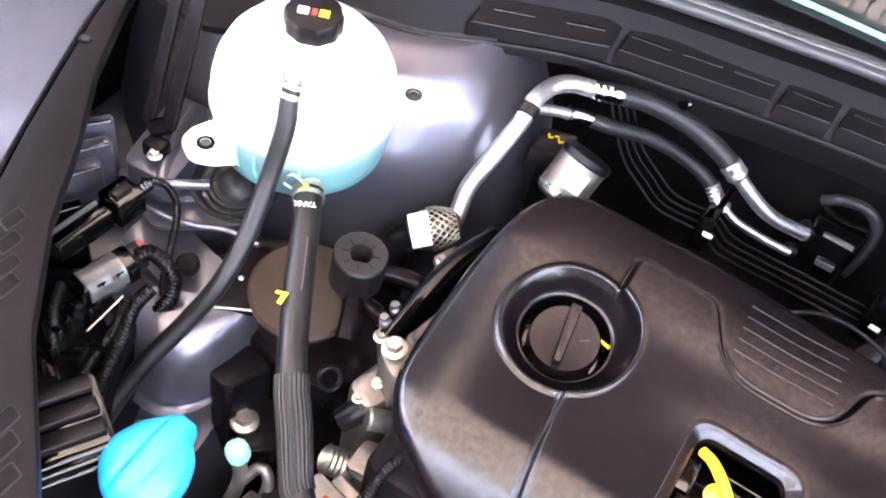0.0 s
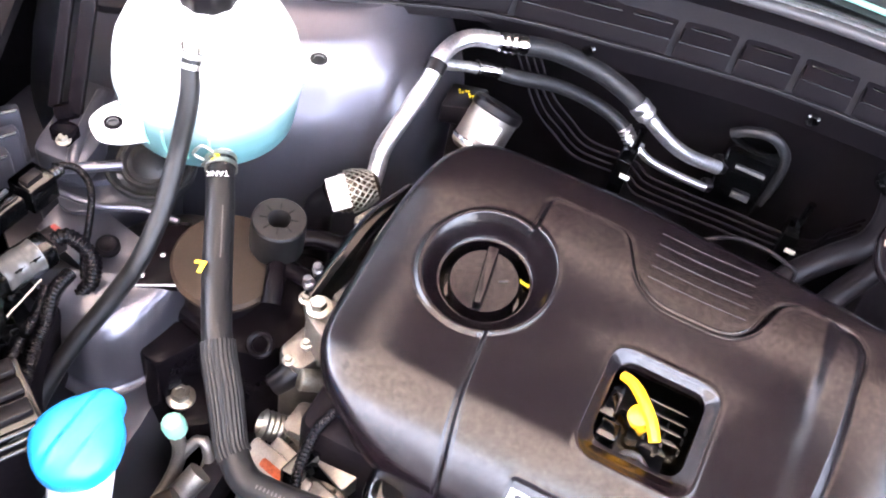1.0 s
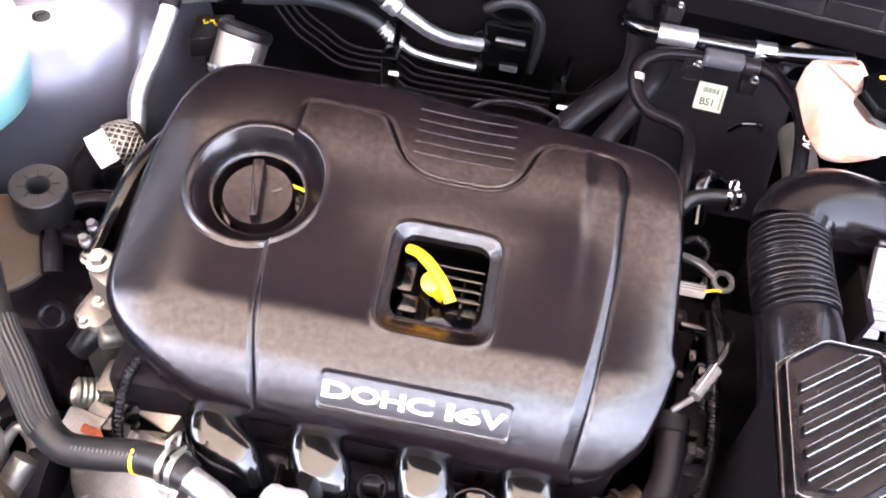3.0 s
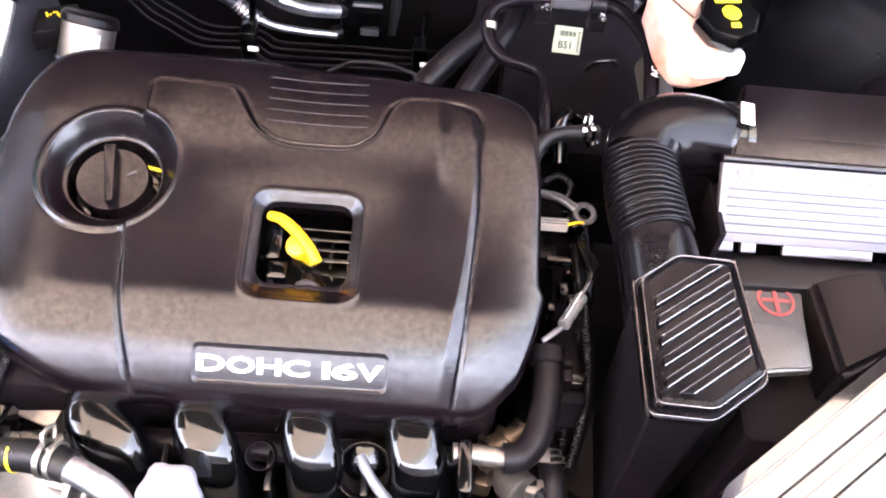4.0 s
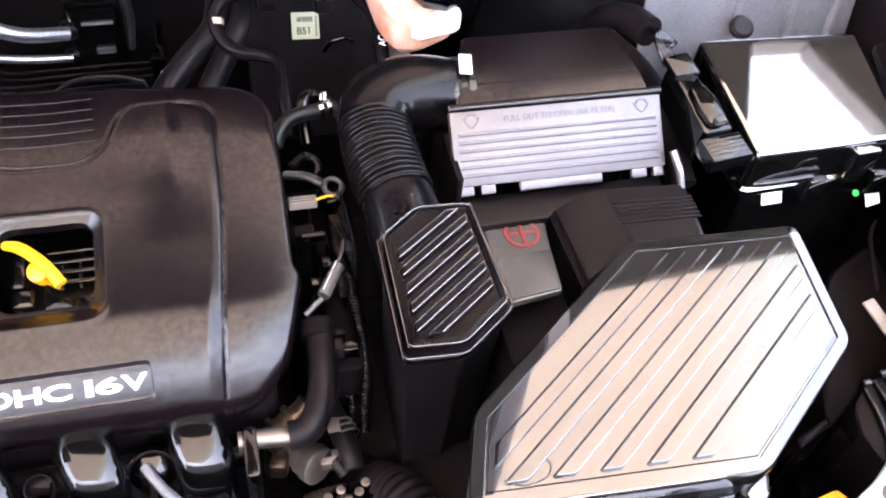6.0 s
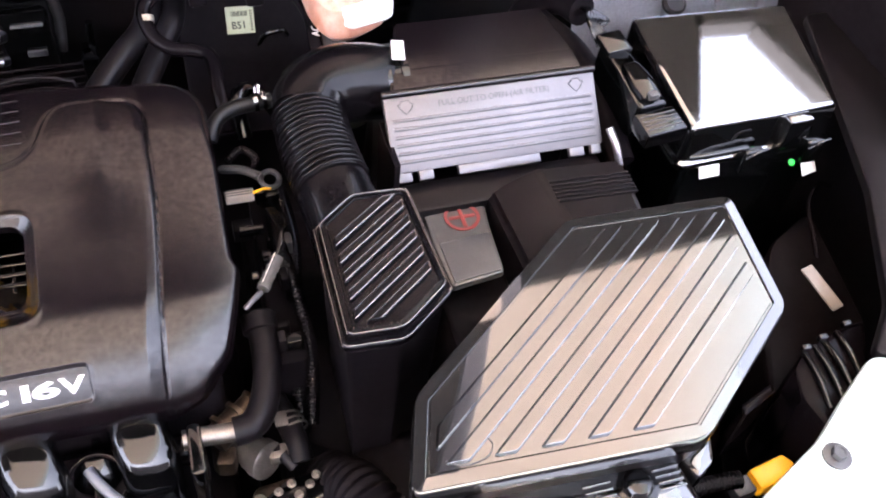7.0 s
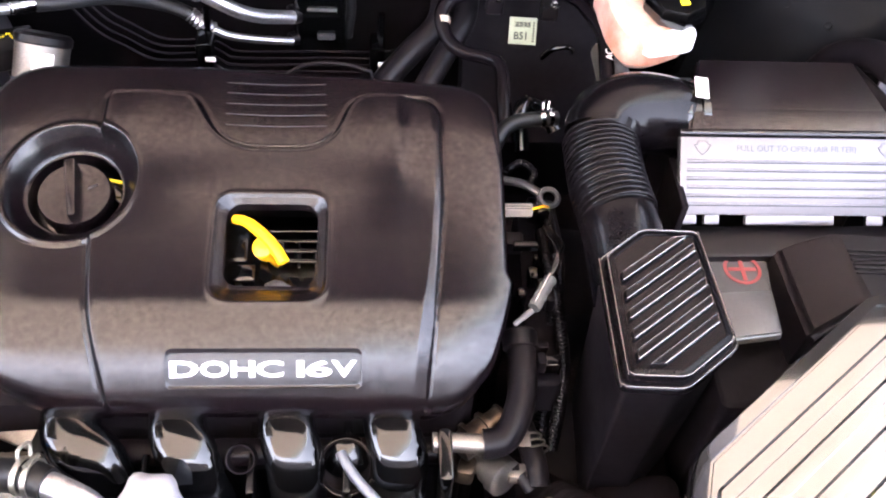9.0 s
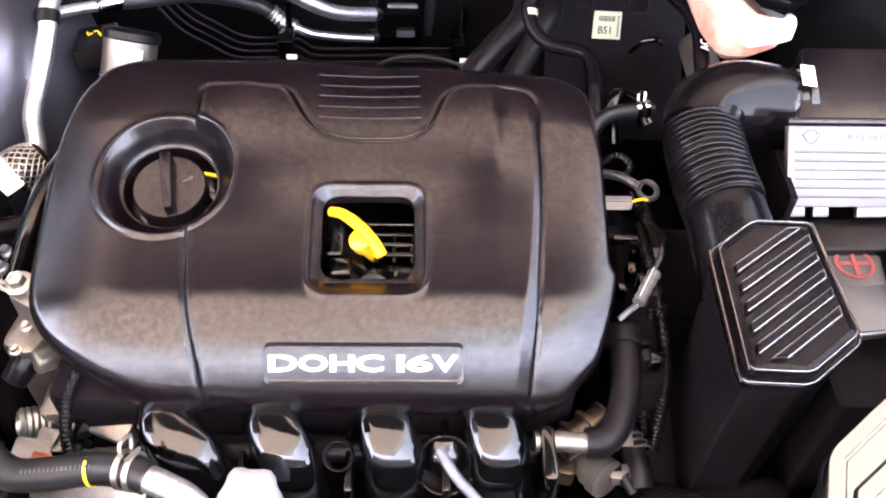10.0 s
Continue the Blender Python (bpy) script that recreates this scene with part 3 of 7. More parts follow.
neck = thing("filler_neck", CT @ V((WELL[0], WELL[1], -0.09)), "black plastic collar round the oil filler opening", "filler neck")
bm = lathe(bmesh.new(), [(0.052, -0.08), (0.052, -0.045), (0.0455, -0.0445), (0.0435, -0.036), (0.0405, -0.035), (0.0395, -0.05)], (0, 0, 0), seg=40)
bmesh.ops.transform(bm, matrix=CT @ pose(WELL[0], WELL[1], 0), verts=bm.verts)
part("collar", bm, M_GLOSS, neck)
part("tag", brick((0.030, 0.029, -0.032), (0.026, 0.003, 0.003), 0.0006, 0.001, CT @ pose(WELL[0], WELL[1], 0, 0, 0, -12)), M_YPRINT, neck, "small yellow paint mark")

# dipstick and what shows round it through the opening
dip = thing("oil_dipstick", CT @ V((0.012, -0.004, -0.08)), "bright yellow plastic oil dipstick handle in the cover's opening", "dipstick")
bm = bmesh.new()
dl = [CT @ V(q) for q in ((-0.020, 0.026, -0.004), (-0.009, 0.021, 0.0), (0.006, 0.008, 0.002), (0.020, -0.008, 0.001), (0.029, -0.022, -0.003))]
tube(bm, dl, 0.0072, 12, 0.003, lambda s, l: 0.9 + 0.1 * min(1, s / l * 3), flat=0.75)
part("handle", bm, M_YELLOW, dip)
bm = lathe(bmesh.new(), [(0.007, -0.06), (0.007, -0.022), (0.0110, -0.020), (0.0115, -0.010), (0.0105, -0.006), (0.006, -0.004)], CT @ V((0.006, -0.004, 0)), CT.to_3x3() @ V((-0.25, -0.15, 1)), 22)
part("stem", bm, M_YELLOW, dip)

rail = thing("fuel_rail", CT @ V((0.016, 0, -0.09)), "glossy black ribbed valve cover seen through the opening", "engine part")
part("plate", brick((0.016, -0.002, -0.072), (0.13, 0.13, 0.02), 0.004, 0.01, CT), M_GLOSS, rail)
for k in range(4):
    part("rib", brick((0.034, 0.034 - 0.0115 * k, -0.052), (0.052, 0.0055, 0.024), 0.0015, 0.002, CT), M_GLOSS, rail)
for k in range(3):
    part("cross_rib", brick((0.022 + 0.018 * k, 0.016, -0.053), (0.004, 0.05, 0.022), 0.001, 0.001, CT), M_GLOSS, rail)
part("block", brick((-0.020, 0.014, -0.048), (0.020, 0.040, 0.03), 0.003, 0.004, CT), M_GLOSS, rail)
part("boss", brick((-0.012, -0.018, -0.046), (0.022, 0.020, 0.03), 0.003, 0.004, CT), M_GLOSS, rail)
part("boss_cap", lathe(bmesh.new(), [(0.006, 0), (0.006, 0.006), (0.004, 0.008)], CT @ V((-0.022, -0.034, -0.052)), CT.to_3x3() @ V((0, 0, 1)), 16), M_STEEL, rail, "bright steel bolt head")
part("rail_edge", brick((0.012, -0.043, -0.052), (0.075, 0.012, 0.016), 0.003, 0.004, CT), M_GREYP, rail)
part("cable_loop", tube(bmesh.new(), [CT @ V(q) for q in ((0.004, -0.044, -0.040), (0.012, -0.032, -0.034), (0.024, -0.030, -0.034), (0.036, -0.036, -0.042))], 0.0035, 8), M_WIRE, rail)

# ---- engine body under the cover ----
engine = thing("engine_block", (0, 0, 0.34), "dark engine block and cylinder head under the cover", "engine")
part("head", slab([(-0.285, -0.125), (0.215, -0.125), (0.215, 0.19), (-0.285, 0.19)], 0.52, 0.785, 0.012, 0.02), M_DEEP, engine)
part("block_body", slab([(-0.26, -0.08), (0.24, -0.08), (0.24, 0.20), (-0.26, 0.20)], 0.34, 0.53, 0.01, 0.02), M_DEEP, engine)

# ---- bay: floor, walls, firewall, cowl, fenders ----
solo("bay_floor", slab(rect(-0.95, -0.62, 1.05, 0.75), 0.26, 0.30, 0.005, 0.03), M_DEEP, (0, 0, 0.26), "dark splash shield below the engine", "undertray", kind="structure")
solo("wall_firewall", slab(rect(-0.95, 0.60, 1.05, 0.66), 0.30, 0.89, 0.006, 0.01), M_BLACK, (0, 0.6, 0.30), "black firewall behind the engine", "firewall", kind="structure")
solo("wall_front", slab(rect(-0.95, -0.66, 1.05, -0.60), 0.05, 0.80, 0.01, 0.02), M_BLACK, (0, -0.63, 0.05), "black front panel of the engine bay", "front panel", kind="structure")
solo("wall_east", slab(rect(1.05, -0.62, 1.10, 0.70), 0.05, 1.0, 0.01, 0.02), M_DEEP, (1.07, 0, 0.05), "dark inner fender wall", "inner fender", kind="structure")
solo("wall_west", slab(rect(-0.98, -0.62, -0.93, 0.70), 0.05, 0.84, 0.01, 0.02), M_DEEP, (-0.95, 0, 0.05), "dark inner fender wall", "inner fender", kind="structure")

LIP = [(-0.98, 0.233, 0.941), (-0.784, 0.255, 0.935), (-0.639, 0.267, 0.930), (-0.581, 0.279, 0.930), (-0.513, 0.300, 0.930), (-0.443, 0.353, 0.925),
       (-0.364, 0.405, 0.919), (-0.292, 0.438, 0.914), (-0.194, 0.468, 0.909), (-0.088, 0.499, 0.904), (0.031, 0.518, 0.904),
       (0.205, 0.522, 0.904), (0.325, 0.517, 0.904), (0.46, 0.495, 0.910), (0.60, 0.465, 0.922), (0.80, 0.43, 0.935), (1.08, 0.39, 0.94)]
lip_line = glide(LIP, 0.02)


def lip_at(x):
    """The lip's place and direction at x."""
    for a, b in zip(lip_line, lip_line[1:]):
        if a.x <= x <= b.x:
            return a.lerp(b, (x - a.x) / (b.x - a.x)), (b - a).normalized()
    return lip_line[-1], V((1, 0, 0))


def cowl_sheet():
    """The panel from the front lip back to the windscreen strip, with the lip's downturn."""
    bm = bmesh.new()
    rows = []
    for p in lip_line:
        drop = 0.012 + 0.030 * min(1, max(0, (p.x + 0.36) / 0.05))
        q = [p + V((0, 0.010, -drop)), p + V((0, 0.004, -drop * 0.4)), p + V((0, -0.001, -0.002)), p, p + V((0, 0.004, 0.001)),
             p + V((0, 0.012, -0.003)), p + V((0, 0.030, 0.020)), p + V((0, 0.058, 0.052)), p + V((0, 0.075, 0.056)), p + V((0, 0.16, 0.05)), p + V((0, 0.26, 0.045))]
        rows.append([bm.verts.new(c) for c in q])
    for a, b in zip(rows, rows[1:]):
        for k in range(len(a) - 1):
            bm.faces.new((a[k], b[k], b[k + 1], a[k + 1]))
    bmesh.ops.recalc_face_normals(bm, faces=bm.faces)
    bmesh.ops.solidify(bm, geom=bm.faces[:], thickness=0.003)
    return bm


cowl = thing("cowl_cover", (0.1, 0.5, 0.90), "black ribbed plastic cowl cover below the windscreen", "cowl cover")
part("panel", cowl_sheet(), M_COWL, cowl)
part("lip_seal", tube(bmesh.new(), [V(p) + V((0, -0.002, 0.003)) for p in LIP], 0.0020, 12, 0.02), M_RUBBER, cowl, "black rubber seal along the lip")


def cowl_block(x0, x1, dashes):
    """One raised step of the cowl: a front face, a top with dashes in relief, and glossy tubes for edge highlights."""
    (p0, _), (p1, _) = lip_at(x0), lip_at(x1)
    d = (p1 - p0).normalized()
    wide = (p1 - p0).length
    prof = [(0.008, -0.014), (0.0155, 0.016), (0.0165, 0.0185), (0.019, 0.0195), (0.050, 0.0385), (0.054, 0.036), (0.056, -0.014)]

    def ring(t, k):
        return [p0 + d * t + V((0, 0.033 + (y - 0.033) * k, 0.012 + (z - 0.012) * k)) for y, z in prof]

    b = part("block", skin(bmesh.new(), [ring(0.0015, 0.97), ring(0.003, 1.0), ring(wide - 0.003, 1.0), ring(wide - 0.0015, 0.97)]), M_COWL, cowl)
    part("front_glint", tube(bmesh.new(), [p0 + d * 0.004 + V((0, 0.0162, 0.0192)), p1 - d * 0.004 + V((0, 0.0162, 0.0192))], 0.0009, 8), M_GLOSS, b)
    part("side_glint", tube(bmesh.new(), [p0 + d * 0.0035 + V((0, 0.0165, 0.0190)), p0 + d * 0.0035 + V((0, 0.034, 0.0290))], 0.0008, 8), M_GLOSS, b)
    for n in range(dashes):
        c = p0 + d * (wide * (n + 0.5) / dashes) + V((0, 0.035, 0.0300))
        fr = frame_of(c, d, (0, 0.85, 0.52))
        part("rib", slab(rect(-0.026, -0.0014, 0.026, 0.0014), -0.001, 0.0016, 0.0006, 0.001, fr), M_GLOSS, b)


cowl_block(-0.475, -0.3225, 2)
cowl_block(-0.3165, -0.1260, 3)
for k in range(12):
    cowl_block(-0.1200 + 0.0775 * k, -0.0490 + 0.0775 * k, 1)
part("end_panel", slab([(-0.83, 0.15), (-0.70, 0.135), (-0.665, 0.155), (-0.63, 0.272), (-0.83, 0.26)], 0.922, 0.934, 0.003, 0.01), M_COWL, cowl, "black end of the cowl beside the hinge")
for x, y, z in ((0.075, 0.520, 0.885), (0.225, 0.520, 0.885), (-0.215, 0.468, 0.892)):
    part("push_clip", lathe(bmesh.new(), [(0.009, 0), (0.009, 0.004), (0.006, 0.007), (0.003, 0.007)], (x, y, z), (0, -1, 0.2), 14), M_GLOSS, cowl)

strip = thing("windscreen_strip", (0.1, 0.53, 0.96), "silver grey ribbed strip along the windscreen base", "trim strip")
for k in range(3):
    part("ridge", tube(bmesh.new(), [lip_at(-0.55 + 0.1 * n)[0] + V((0, 0.078 + 0.015 * k, 0.066 - 0.002 * k)) for n in range(15)], 0.0080, 10, 0.03), M_ALU if k == 1 else M_GREYP, strip)
wind = thing("windscreen", (0, 0.7, 0.96), "raked dark windscreen glass above the cowl", "windscreen")
part("glass", sheet("glass", 20, lambda u, v: V((-0.78 + 1.56 * u, 0.66 + 0.75 * v - 0.14 * (2 * u - 1) ** 2, 0.965 + 0.52 * v)), 12, M_GLASSY, thickness=0.005), M_GLASSY, wind)
part("glass_edge", tube(bmesh.new(), [(-0.78, 0.517, 0.975), (-0.4, 0.622, 0.98), (0, 0.657, 0.98), (0.4, 0.622, 0.98), (0.78, 0.517, 0.975)], 0.004, 8, 0.03), M_MINT, wind, "pale green glass edge")
wiper = thing("wiper_cowl_mesh", (0.0, 0.62, 0.985), "dark grille along the lower windscreen", "grille")
for k in range(30):
    part("slot", brick((-0.32 + 0.02 * k, 0.690, 1.005), (0.004, 0.02, 0.004), 0.001, 0.001), M_BROWN, wiper)


def tower(cx, cy, name, label, flip=1, material=None):
    """A strut tower: a leaning sheet metal dome with creases, and its bolts."""
    root = thing(name, (cx, cy, 0.30), label, "strut tower")
    prof = [(0.33, 0.30), (0.315, 0.55), (0.300, 0.66), (0.285, 0.74), (0.262, 0.82), (0.240, 0.87), (0.215, 0.905), (0.17, 0.925), (0.10, 0.932), (0.04, 0.93)]

    fine = [(r0 + (r1 - r0) * t / 4, z0 + (z1 - z0) * t / 4) for (r0, z0), (r1, z1) in zip(prof, prof[1:]) for t in range(4)]

    def star(a, k):
        r, z = fine[k]
        wall = math.exp(-((math.remainder(a + math.pi, 2 * math.pi) + 0.09) / 0.6) ** 2) if flip > 0 and 0.6 < z < 0.929 else 0.0
        lean = 0.335 - 0.090 * min(1.0, max(0.0, (z - 0.790) / 0.137)) ** 1.2
        return (1 + wall * max(0.0, lean / r - 1)) * (1 + 0.020 * math.sin(3 * a + 0.6) + 0.003 * math.sin(7 * a + k * 0.35))

    bm = lathe(bmesh.new(), fine, (cx, cy, 0), seg=120, star=star)
    for vtx in bm.verts:
        q = noise.noise(vtx.co * 14) + 0.6 * noise.noise(vtx.co * 33)
        d = V((vtx.co.x - cx, vtx.co.y - cy, 0))
        vtx.co += d.normalized() * 0.0016 * q + V((0, 0, 0.0008 * q))
    part("dome", bm, material or M_PAINT, root, angle=60)
    for a in (20, 140, 260):
        bolt(root, (cx + 0.07 * math.cos(radians(a)), cy + 0.07 * math.sin(radians(a)), 0.930), r=0.008)
    for k in range(9):
        a = radians(-95 + 16 * k) if flip > 0 else radians(200 + 14 * k)
        part("spot_weld", lathe(bmesh.new(), [(0.005, -0.002), (0.0045, 0.001), (0.002, 0.0014)], (cx + 0.243 * math.cos(a), cy + 0.243 * math.sin(a), 0.866), (math.cos(a), math.sin(a), 0.8), 12), material or M_PAINT, root)
    return root


tower(-0.68, 0.40, "strut_tower", "grey metallic strut tower of pressed sheet metal")
# Grey metal tower with deep shade put into its near-black colour.
tower(0.86, 0.56, "strut_tower", "strut tower behind the fuse box, near-black to read as shade", -1, M_TOWER_SHADE)

# side rails and front fender parts
rail_l = thing("side_rail", (-0.60, -0.05, 0.30), "grey pressed steel side rail beside the engine mount", "body rail")
part("rail_top", sheet("rail_top", 30, lambda u, v: V((-0.90 + 0.47 * v + 0.02 * math.sin(u * 5), -0.58 + 0.90 * u,
     0.66 - 0.05 * v + 0.010 * math.sin(u * 23) * math.sin(v * 9) - 0.30 * max(0, v - 0.88) * 8)), 30, M_PAINT, thickness=0.003), M_PAINT, rail_l)
low = glide([(-0.625, -0.118, 0), (-0.599, -0.134, 0), (-0.553, -0.144, 0), (-0.516, -0.140, 0), (-0.492, -0.110, 0), (-0.482, -0.072, 0), (-0.478, -0.030, 0)], 0.004)
high = glide([(-0.607, -0.096, 0), (-0.579, -0.082, 0), (-0.547, -0.066, 0), (-0.520, -0.050, 0), (-0.499, -0.036, 0), (-0.488, -0.026, 0), (-0.482, -0.010, 0)], 0.004)


def apron_point(u, v):
    """A pressed wall that leans back and rounds over at its top, with a small foot."""
    p, q = (line[round(u * (len(line) - 1))] for line in (low, high))
    t = max(0.0, v * 1.12 - 0.12)
    e = p.lerp(q, (1 - math.cos(t * math.pi / 2)) ** 1.7)
    foot = max(0.0, 0.12 - v) / 0.12
    return V((e.x, e.y, 0.672 + 0.105 * math.sin(t * math.pi / 2) + 0.0015 * noise.noise(V((u * 6, v * 3, 0))))) + V((0.2, -1, 0)) * 0.012 * foot ** 2 - V((0, 0, 0.004 * foot))


part("raised_box", sheet("raised_box", 40, apron_point, 24, M_PAINT, thickness=0.003), M_PAINT, rail_l, "shiny raised pressing", angle=70)
# Bright aluminium stands in for the reflected stripes on this flange.
part("side_flange", sheet("side_flange", 8, lambda u, v: V((-0.588 + 0.026 * u + 0.010 * v, -0.128 - 0.048 * u - 0.006 * v, 0.735 - 0.075 * v)), 6, M_CHROME, thickness=0.002), M_ALU, rail_l, "folded flange in bright metal that imitates its reflection")
part("plug", lathe(bmesh.new(), [(0.013, -0.004), (0.013, 0.003), (0.010, 0.006), (0.007, 0.004), (0.003, 0.003)], (-0.576, -0.035, 0.772), (0.1, -0.2, 1), 24), M_DEEP, rail_l, "black rubber plug")
part("flange", slab([(-0.70, 0.02), (-0.655, 0.09), (-0.585, 0.115), (-0.555, 0.045), (-0.60, 0.0), (-0.64, -0.03)], 0.776, 0.783, 0.002, 0.02), M_PAINT, rail_l)
part("bracket", slab([(-0.697, 0.010), (-0.723, 0.114), (-0.676, 0.122), (-0.661, 0.08), (-0.639, 0.052), (-0.628, 0.000), (-0.688, -0.006)], 0.800, 0.835, 0.004, 0.010), M_PAINT, rail_l, "pressed steel bracket")
part("web", slab([(-0.72, 0.0), (-0.70, 0.10), (-0.60, 0.14), (-0.58, 0.07), (-0.66, 0.0)], 0.62, 0.791, 0.004, 0.02), M_PAINT, rail_l)
part("pressed_rib", tube(bmesh.new(), [(-0.642, 0.002, 0.830), (-0.652, 0.018, 0.834), (-0.672, 0.066, 0.834), (-0.688, 0.108, 0.832)], 0.0075, 14), M_PAINT, rail_l, "pressed stiffening rib")
part("pressed_rib", tube(bmesh.new(), [(-0.655, -0.010, 0.826), (-0.625, 0.008, 0.831), (-0.600, 0.030, 0.830)], 0.006, 12), M_PAINT, rail_l)
part("seam_edge", tube(bmesh.new(), [(-0.66, -0.02, 0.80), (-0.61, -0.005, 0.79), (-0.57, 0.02, 0.785), (-0.53, 0.03, 0.78)], 0.004, 10), M_PAINT, rail_l)
part("inner_panel", sheet("inner_panel", 16, lambda u, v: V((-0.655 + 0.11 * u, -0.055 + 0.075 * v - 0.02 * u, 0.772 - 0.02 * u + 0.006 * math.sin(3 * v + 4 * u))), 12, M_PAINT, thickness=0.003), M_PAINT, rail_l)
horn = thing("horn", (-0.605, 0.055, 0.66), "dark grey round disc horn below the coolant tank", "horn")
part("disc", lathe(bmesh.new(), [(0.050, -0.020), (0.0520, -0.004), (0.0535, 0.001), (0.0520, 0.0045), (0.0485, 0.004), (0.0465, -0.003), (0.041, -0.009), (0.037, -0.009), (0.0345, -0.004), (0.031, -0.004), (0.028, -0.009), (0.022, -0.009), (0.015, -0.002), (0.004, 0.000)], (-0.597, 0.073, 0.806), (0.12, -0.30, 1), 48), M_DUSTY, horn)
part("stay", brick((-0.597, 0.075, 0.72), (0.02, 0.006, 0.14), 0.001, 0.002), M_STEEL, horn)

TL = [(-0.835, 0.25), (-0.781, 0.110), (-0.723, 0.004), (-0.664, -0.078), (-0.610, -0.165), (-0.535, -0.257), (-0.436, -0.345), (-0.36, -0.42)]
TO = [(-0.46, -0.50), (-0.56, -0.36), (-0.66, -0.195), (-0.71, -0.10), (-0.785, 0.06), (-0.86, 0.25)]
trim = thing("fender_trim", (-0.65, -0.1, 0.86), "black plastic trim strip with slots along the fender", "trim")
part("strip", slab(TL + TO, 0.918, 0.938, 0.004, 0.012), M_TRIM, trim)
part("hole_rim", lathe(bmesh.new(), [(0.0045, 0.0), (0.0075, 0.0), (0.0075, 0.003), (0.0045, 0.003)], (-0.764, 0.031, 0.937), seg=18, cap=(False, False)), M_TRIM, trim)
part("hole", lathe(bmesh.new(), [(0.0052, 0.0), (0.0052, 0.0025)], (-0.764, 0.031, 0.937), seg=18), M_INK, trim)
for x, y in ((-0.6330, -0.1860), (-0.6160, -0.2060), (-0.5980, -0.2240), (-0.5830, -0.2390), (-0.4900, -0.3260), (-0.4740, -0.3410), (-0.4540, -0.3590)):
    sm = pose(x, y, 0, 0, 0, 90.0)
    part("slot_rim", slab([(-0.0135, -0.0075), (0.0095, -0.0075), (0.0135, 0.0075), (-0.0095, 0.0075)], 0.9375, 0.9386, 0.0004, 0.003, sm), M_RUBBER, trim)
    part("slot", slab([(-0.0118, -0.0062), (0.0085, -0.0062), (0.0118, 0.0062), (-0.0085, 0.0062)], 0.9386, 0.9392, 0.0002, 0.0025, sm), M_DEEP, trim)
fl = thing("fender", (-0.85, 0, 0.05), "dark grey metallic car fender", "fender")


def fender_point(u, v):
    """Along the trim's outer rim (u), then outwards over the crown and down the side (v)."""
    k = u * (len(RIM) - 1)
    n = min(int(k), len(RIM) - 2)
    p = V(RIM[n]).lerp(V(RIM[n + 1]), k - n)
    a = radians(1 + 83 * min(1, v * 1.4))
    o = 0.26 * (math.sin(a) - math.sin(radians(1)))
    z = 0.936 - 0.26 * (math.cos(radians(1)) - math.cos(a)) - 0.62 * max(0, v - 0.714) / 0.286
    return V((p.x - 0.90 * o, p.y - 0.44 * o, z))


RIM = [(q.x - 0.0025, q.y - 0.001) for q in glide([(*c, 0) for c in TO], 0.02)]
part("panel", sheet("panel", 40, fender_point, 30, M_PAINT, thickness=0.002), M_PAINT, fl)
part("rolled_edge", tube(bmesh.new(), [(x, y, 0.9365) for x, y in RIM], 0.0022, 10, 0.01), M_TRIM, fl, "dark seam along the fender edge")
trim2 = thing("fender_trim", (0.8, -0.3, 0.84), "black plastic trim with a bolt along the front fender", "trim")
part("strip", slab([(0.80, -0.29), (0.85, -0.24), (0.92, -0.10), (1.02, 0.2), (1.10, 0.2), (1.00, -0.16), (0.90, -0.34)], 0.878, 0.893, 0.004, 0.012), M_BLACK, trim2)
# The pale cyan colour stands in for bright sky reflected in this panel.
part("front_panel", slab([(0.60, -0.405), (0.655, -0.378), (0.700, -0.357), (0.745, -0.325), (0.798, -0.291), (0.895, -0.34), (0.78, -0.46), (0.62, -0.52)], 0.876, 0.893, 0.004, 0.012), M_SKY_PANEL, trim2, "front panel with the sky's pale reflection in its colour")
bolt(trim2, (0.706, -0.376, 0.893), r=0.007, material=M_GREYP, label="dark trim bolt", flange=1.8)
for k in range(3):
    part("slot", slab(rect(-0.014, -0.004, 0.014, 0.004), 0.8935, 0.8945, 0.0003, 0.003, pose(0.82 + 0.022 * k, -0.315 + 0.03 * k, 0, 0, 0, -50)), M_INK, trim2)
fr_ = thing("fender", (1.1, 0, 0.05), "dark grey metallic car fender", "fender")
part("panel", sheet("panel", 30, lambda u, v: V((0.66 + 0.50 * min(1, u * 1.2) ** 0.7 + 0.10 * math.sin(v * math.pi / 2), -0.55 + 0.85 * u, 0.886 - 0.82 * (1 - math.cos(v * math.pi / 2)))), 16, M_PAINT, thickness=0.002), M_PAINT, fr_)
strap = thing("hood_stay", (-0.68, 0.05, 0.84), "black flat hood hinge arm standing beside the fender", "hinge arm")
STAY = V((-0.678, 0.040, 0.862))
for off, wide in ((-0.011, 0.0085), (0.013, 0.0065)):
    part("arm", slab(rect(-wide, -0.004, wide, 0.004), 0.0, 0.46, 0.001, 0.002, aim(STAY, (-0.10, 0.50, 0.86)) @ pose(off, 0, 0)), M_LINE, strap)
part("ball_joint", tube(bmesh.new(), [STAY + V((-0.006, -0.004, -0.004)), STAY + V((0.010, 0.004, 0.004))], 0.0105, 16), M_LINE, strap)
part("foot", brick((-0.668, 0.024, 0.846), (0.026, 0.022, 0.022), 0.004, 0.005, pose(0, 0, 0)), M_LINE, strap)
bolt(strap, (-0.660, 0.012, 0.848), r=0.0055)
bolt(strap, tuple(STAY + V((0.006, 0.018, 0.010))), (0.5, -0.4, 0.7), r=0.0035)

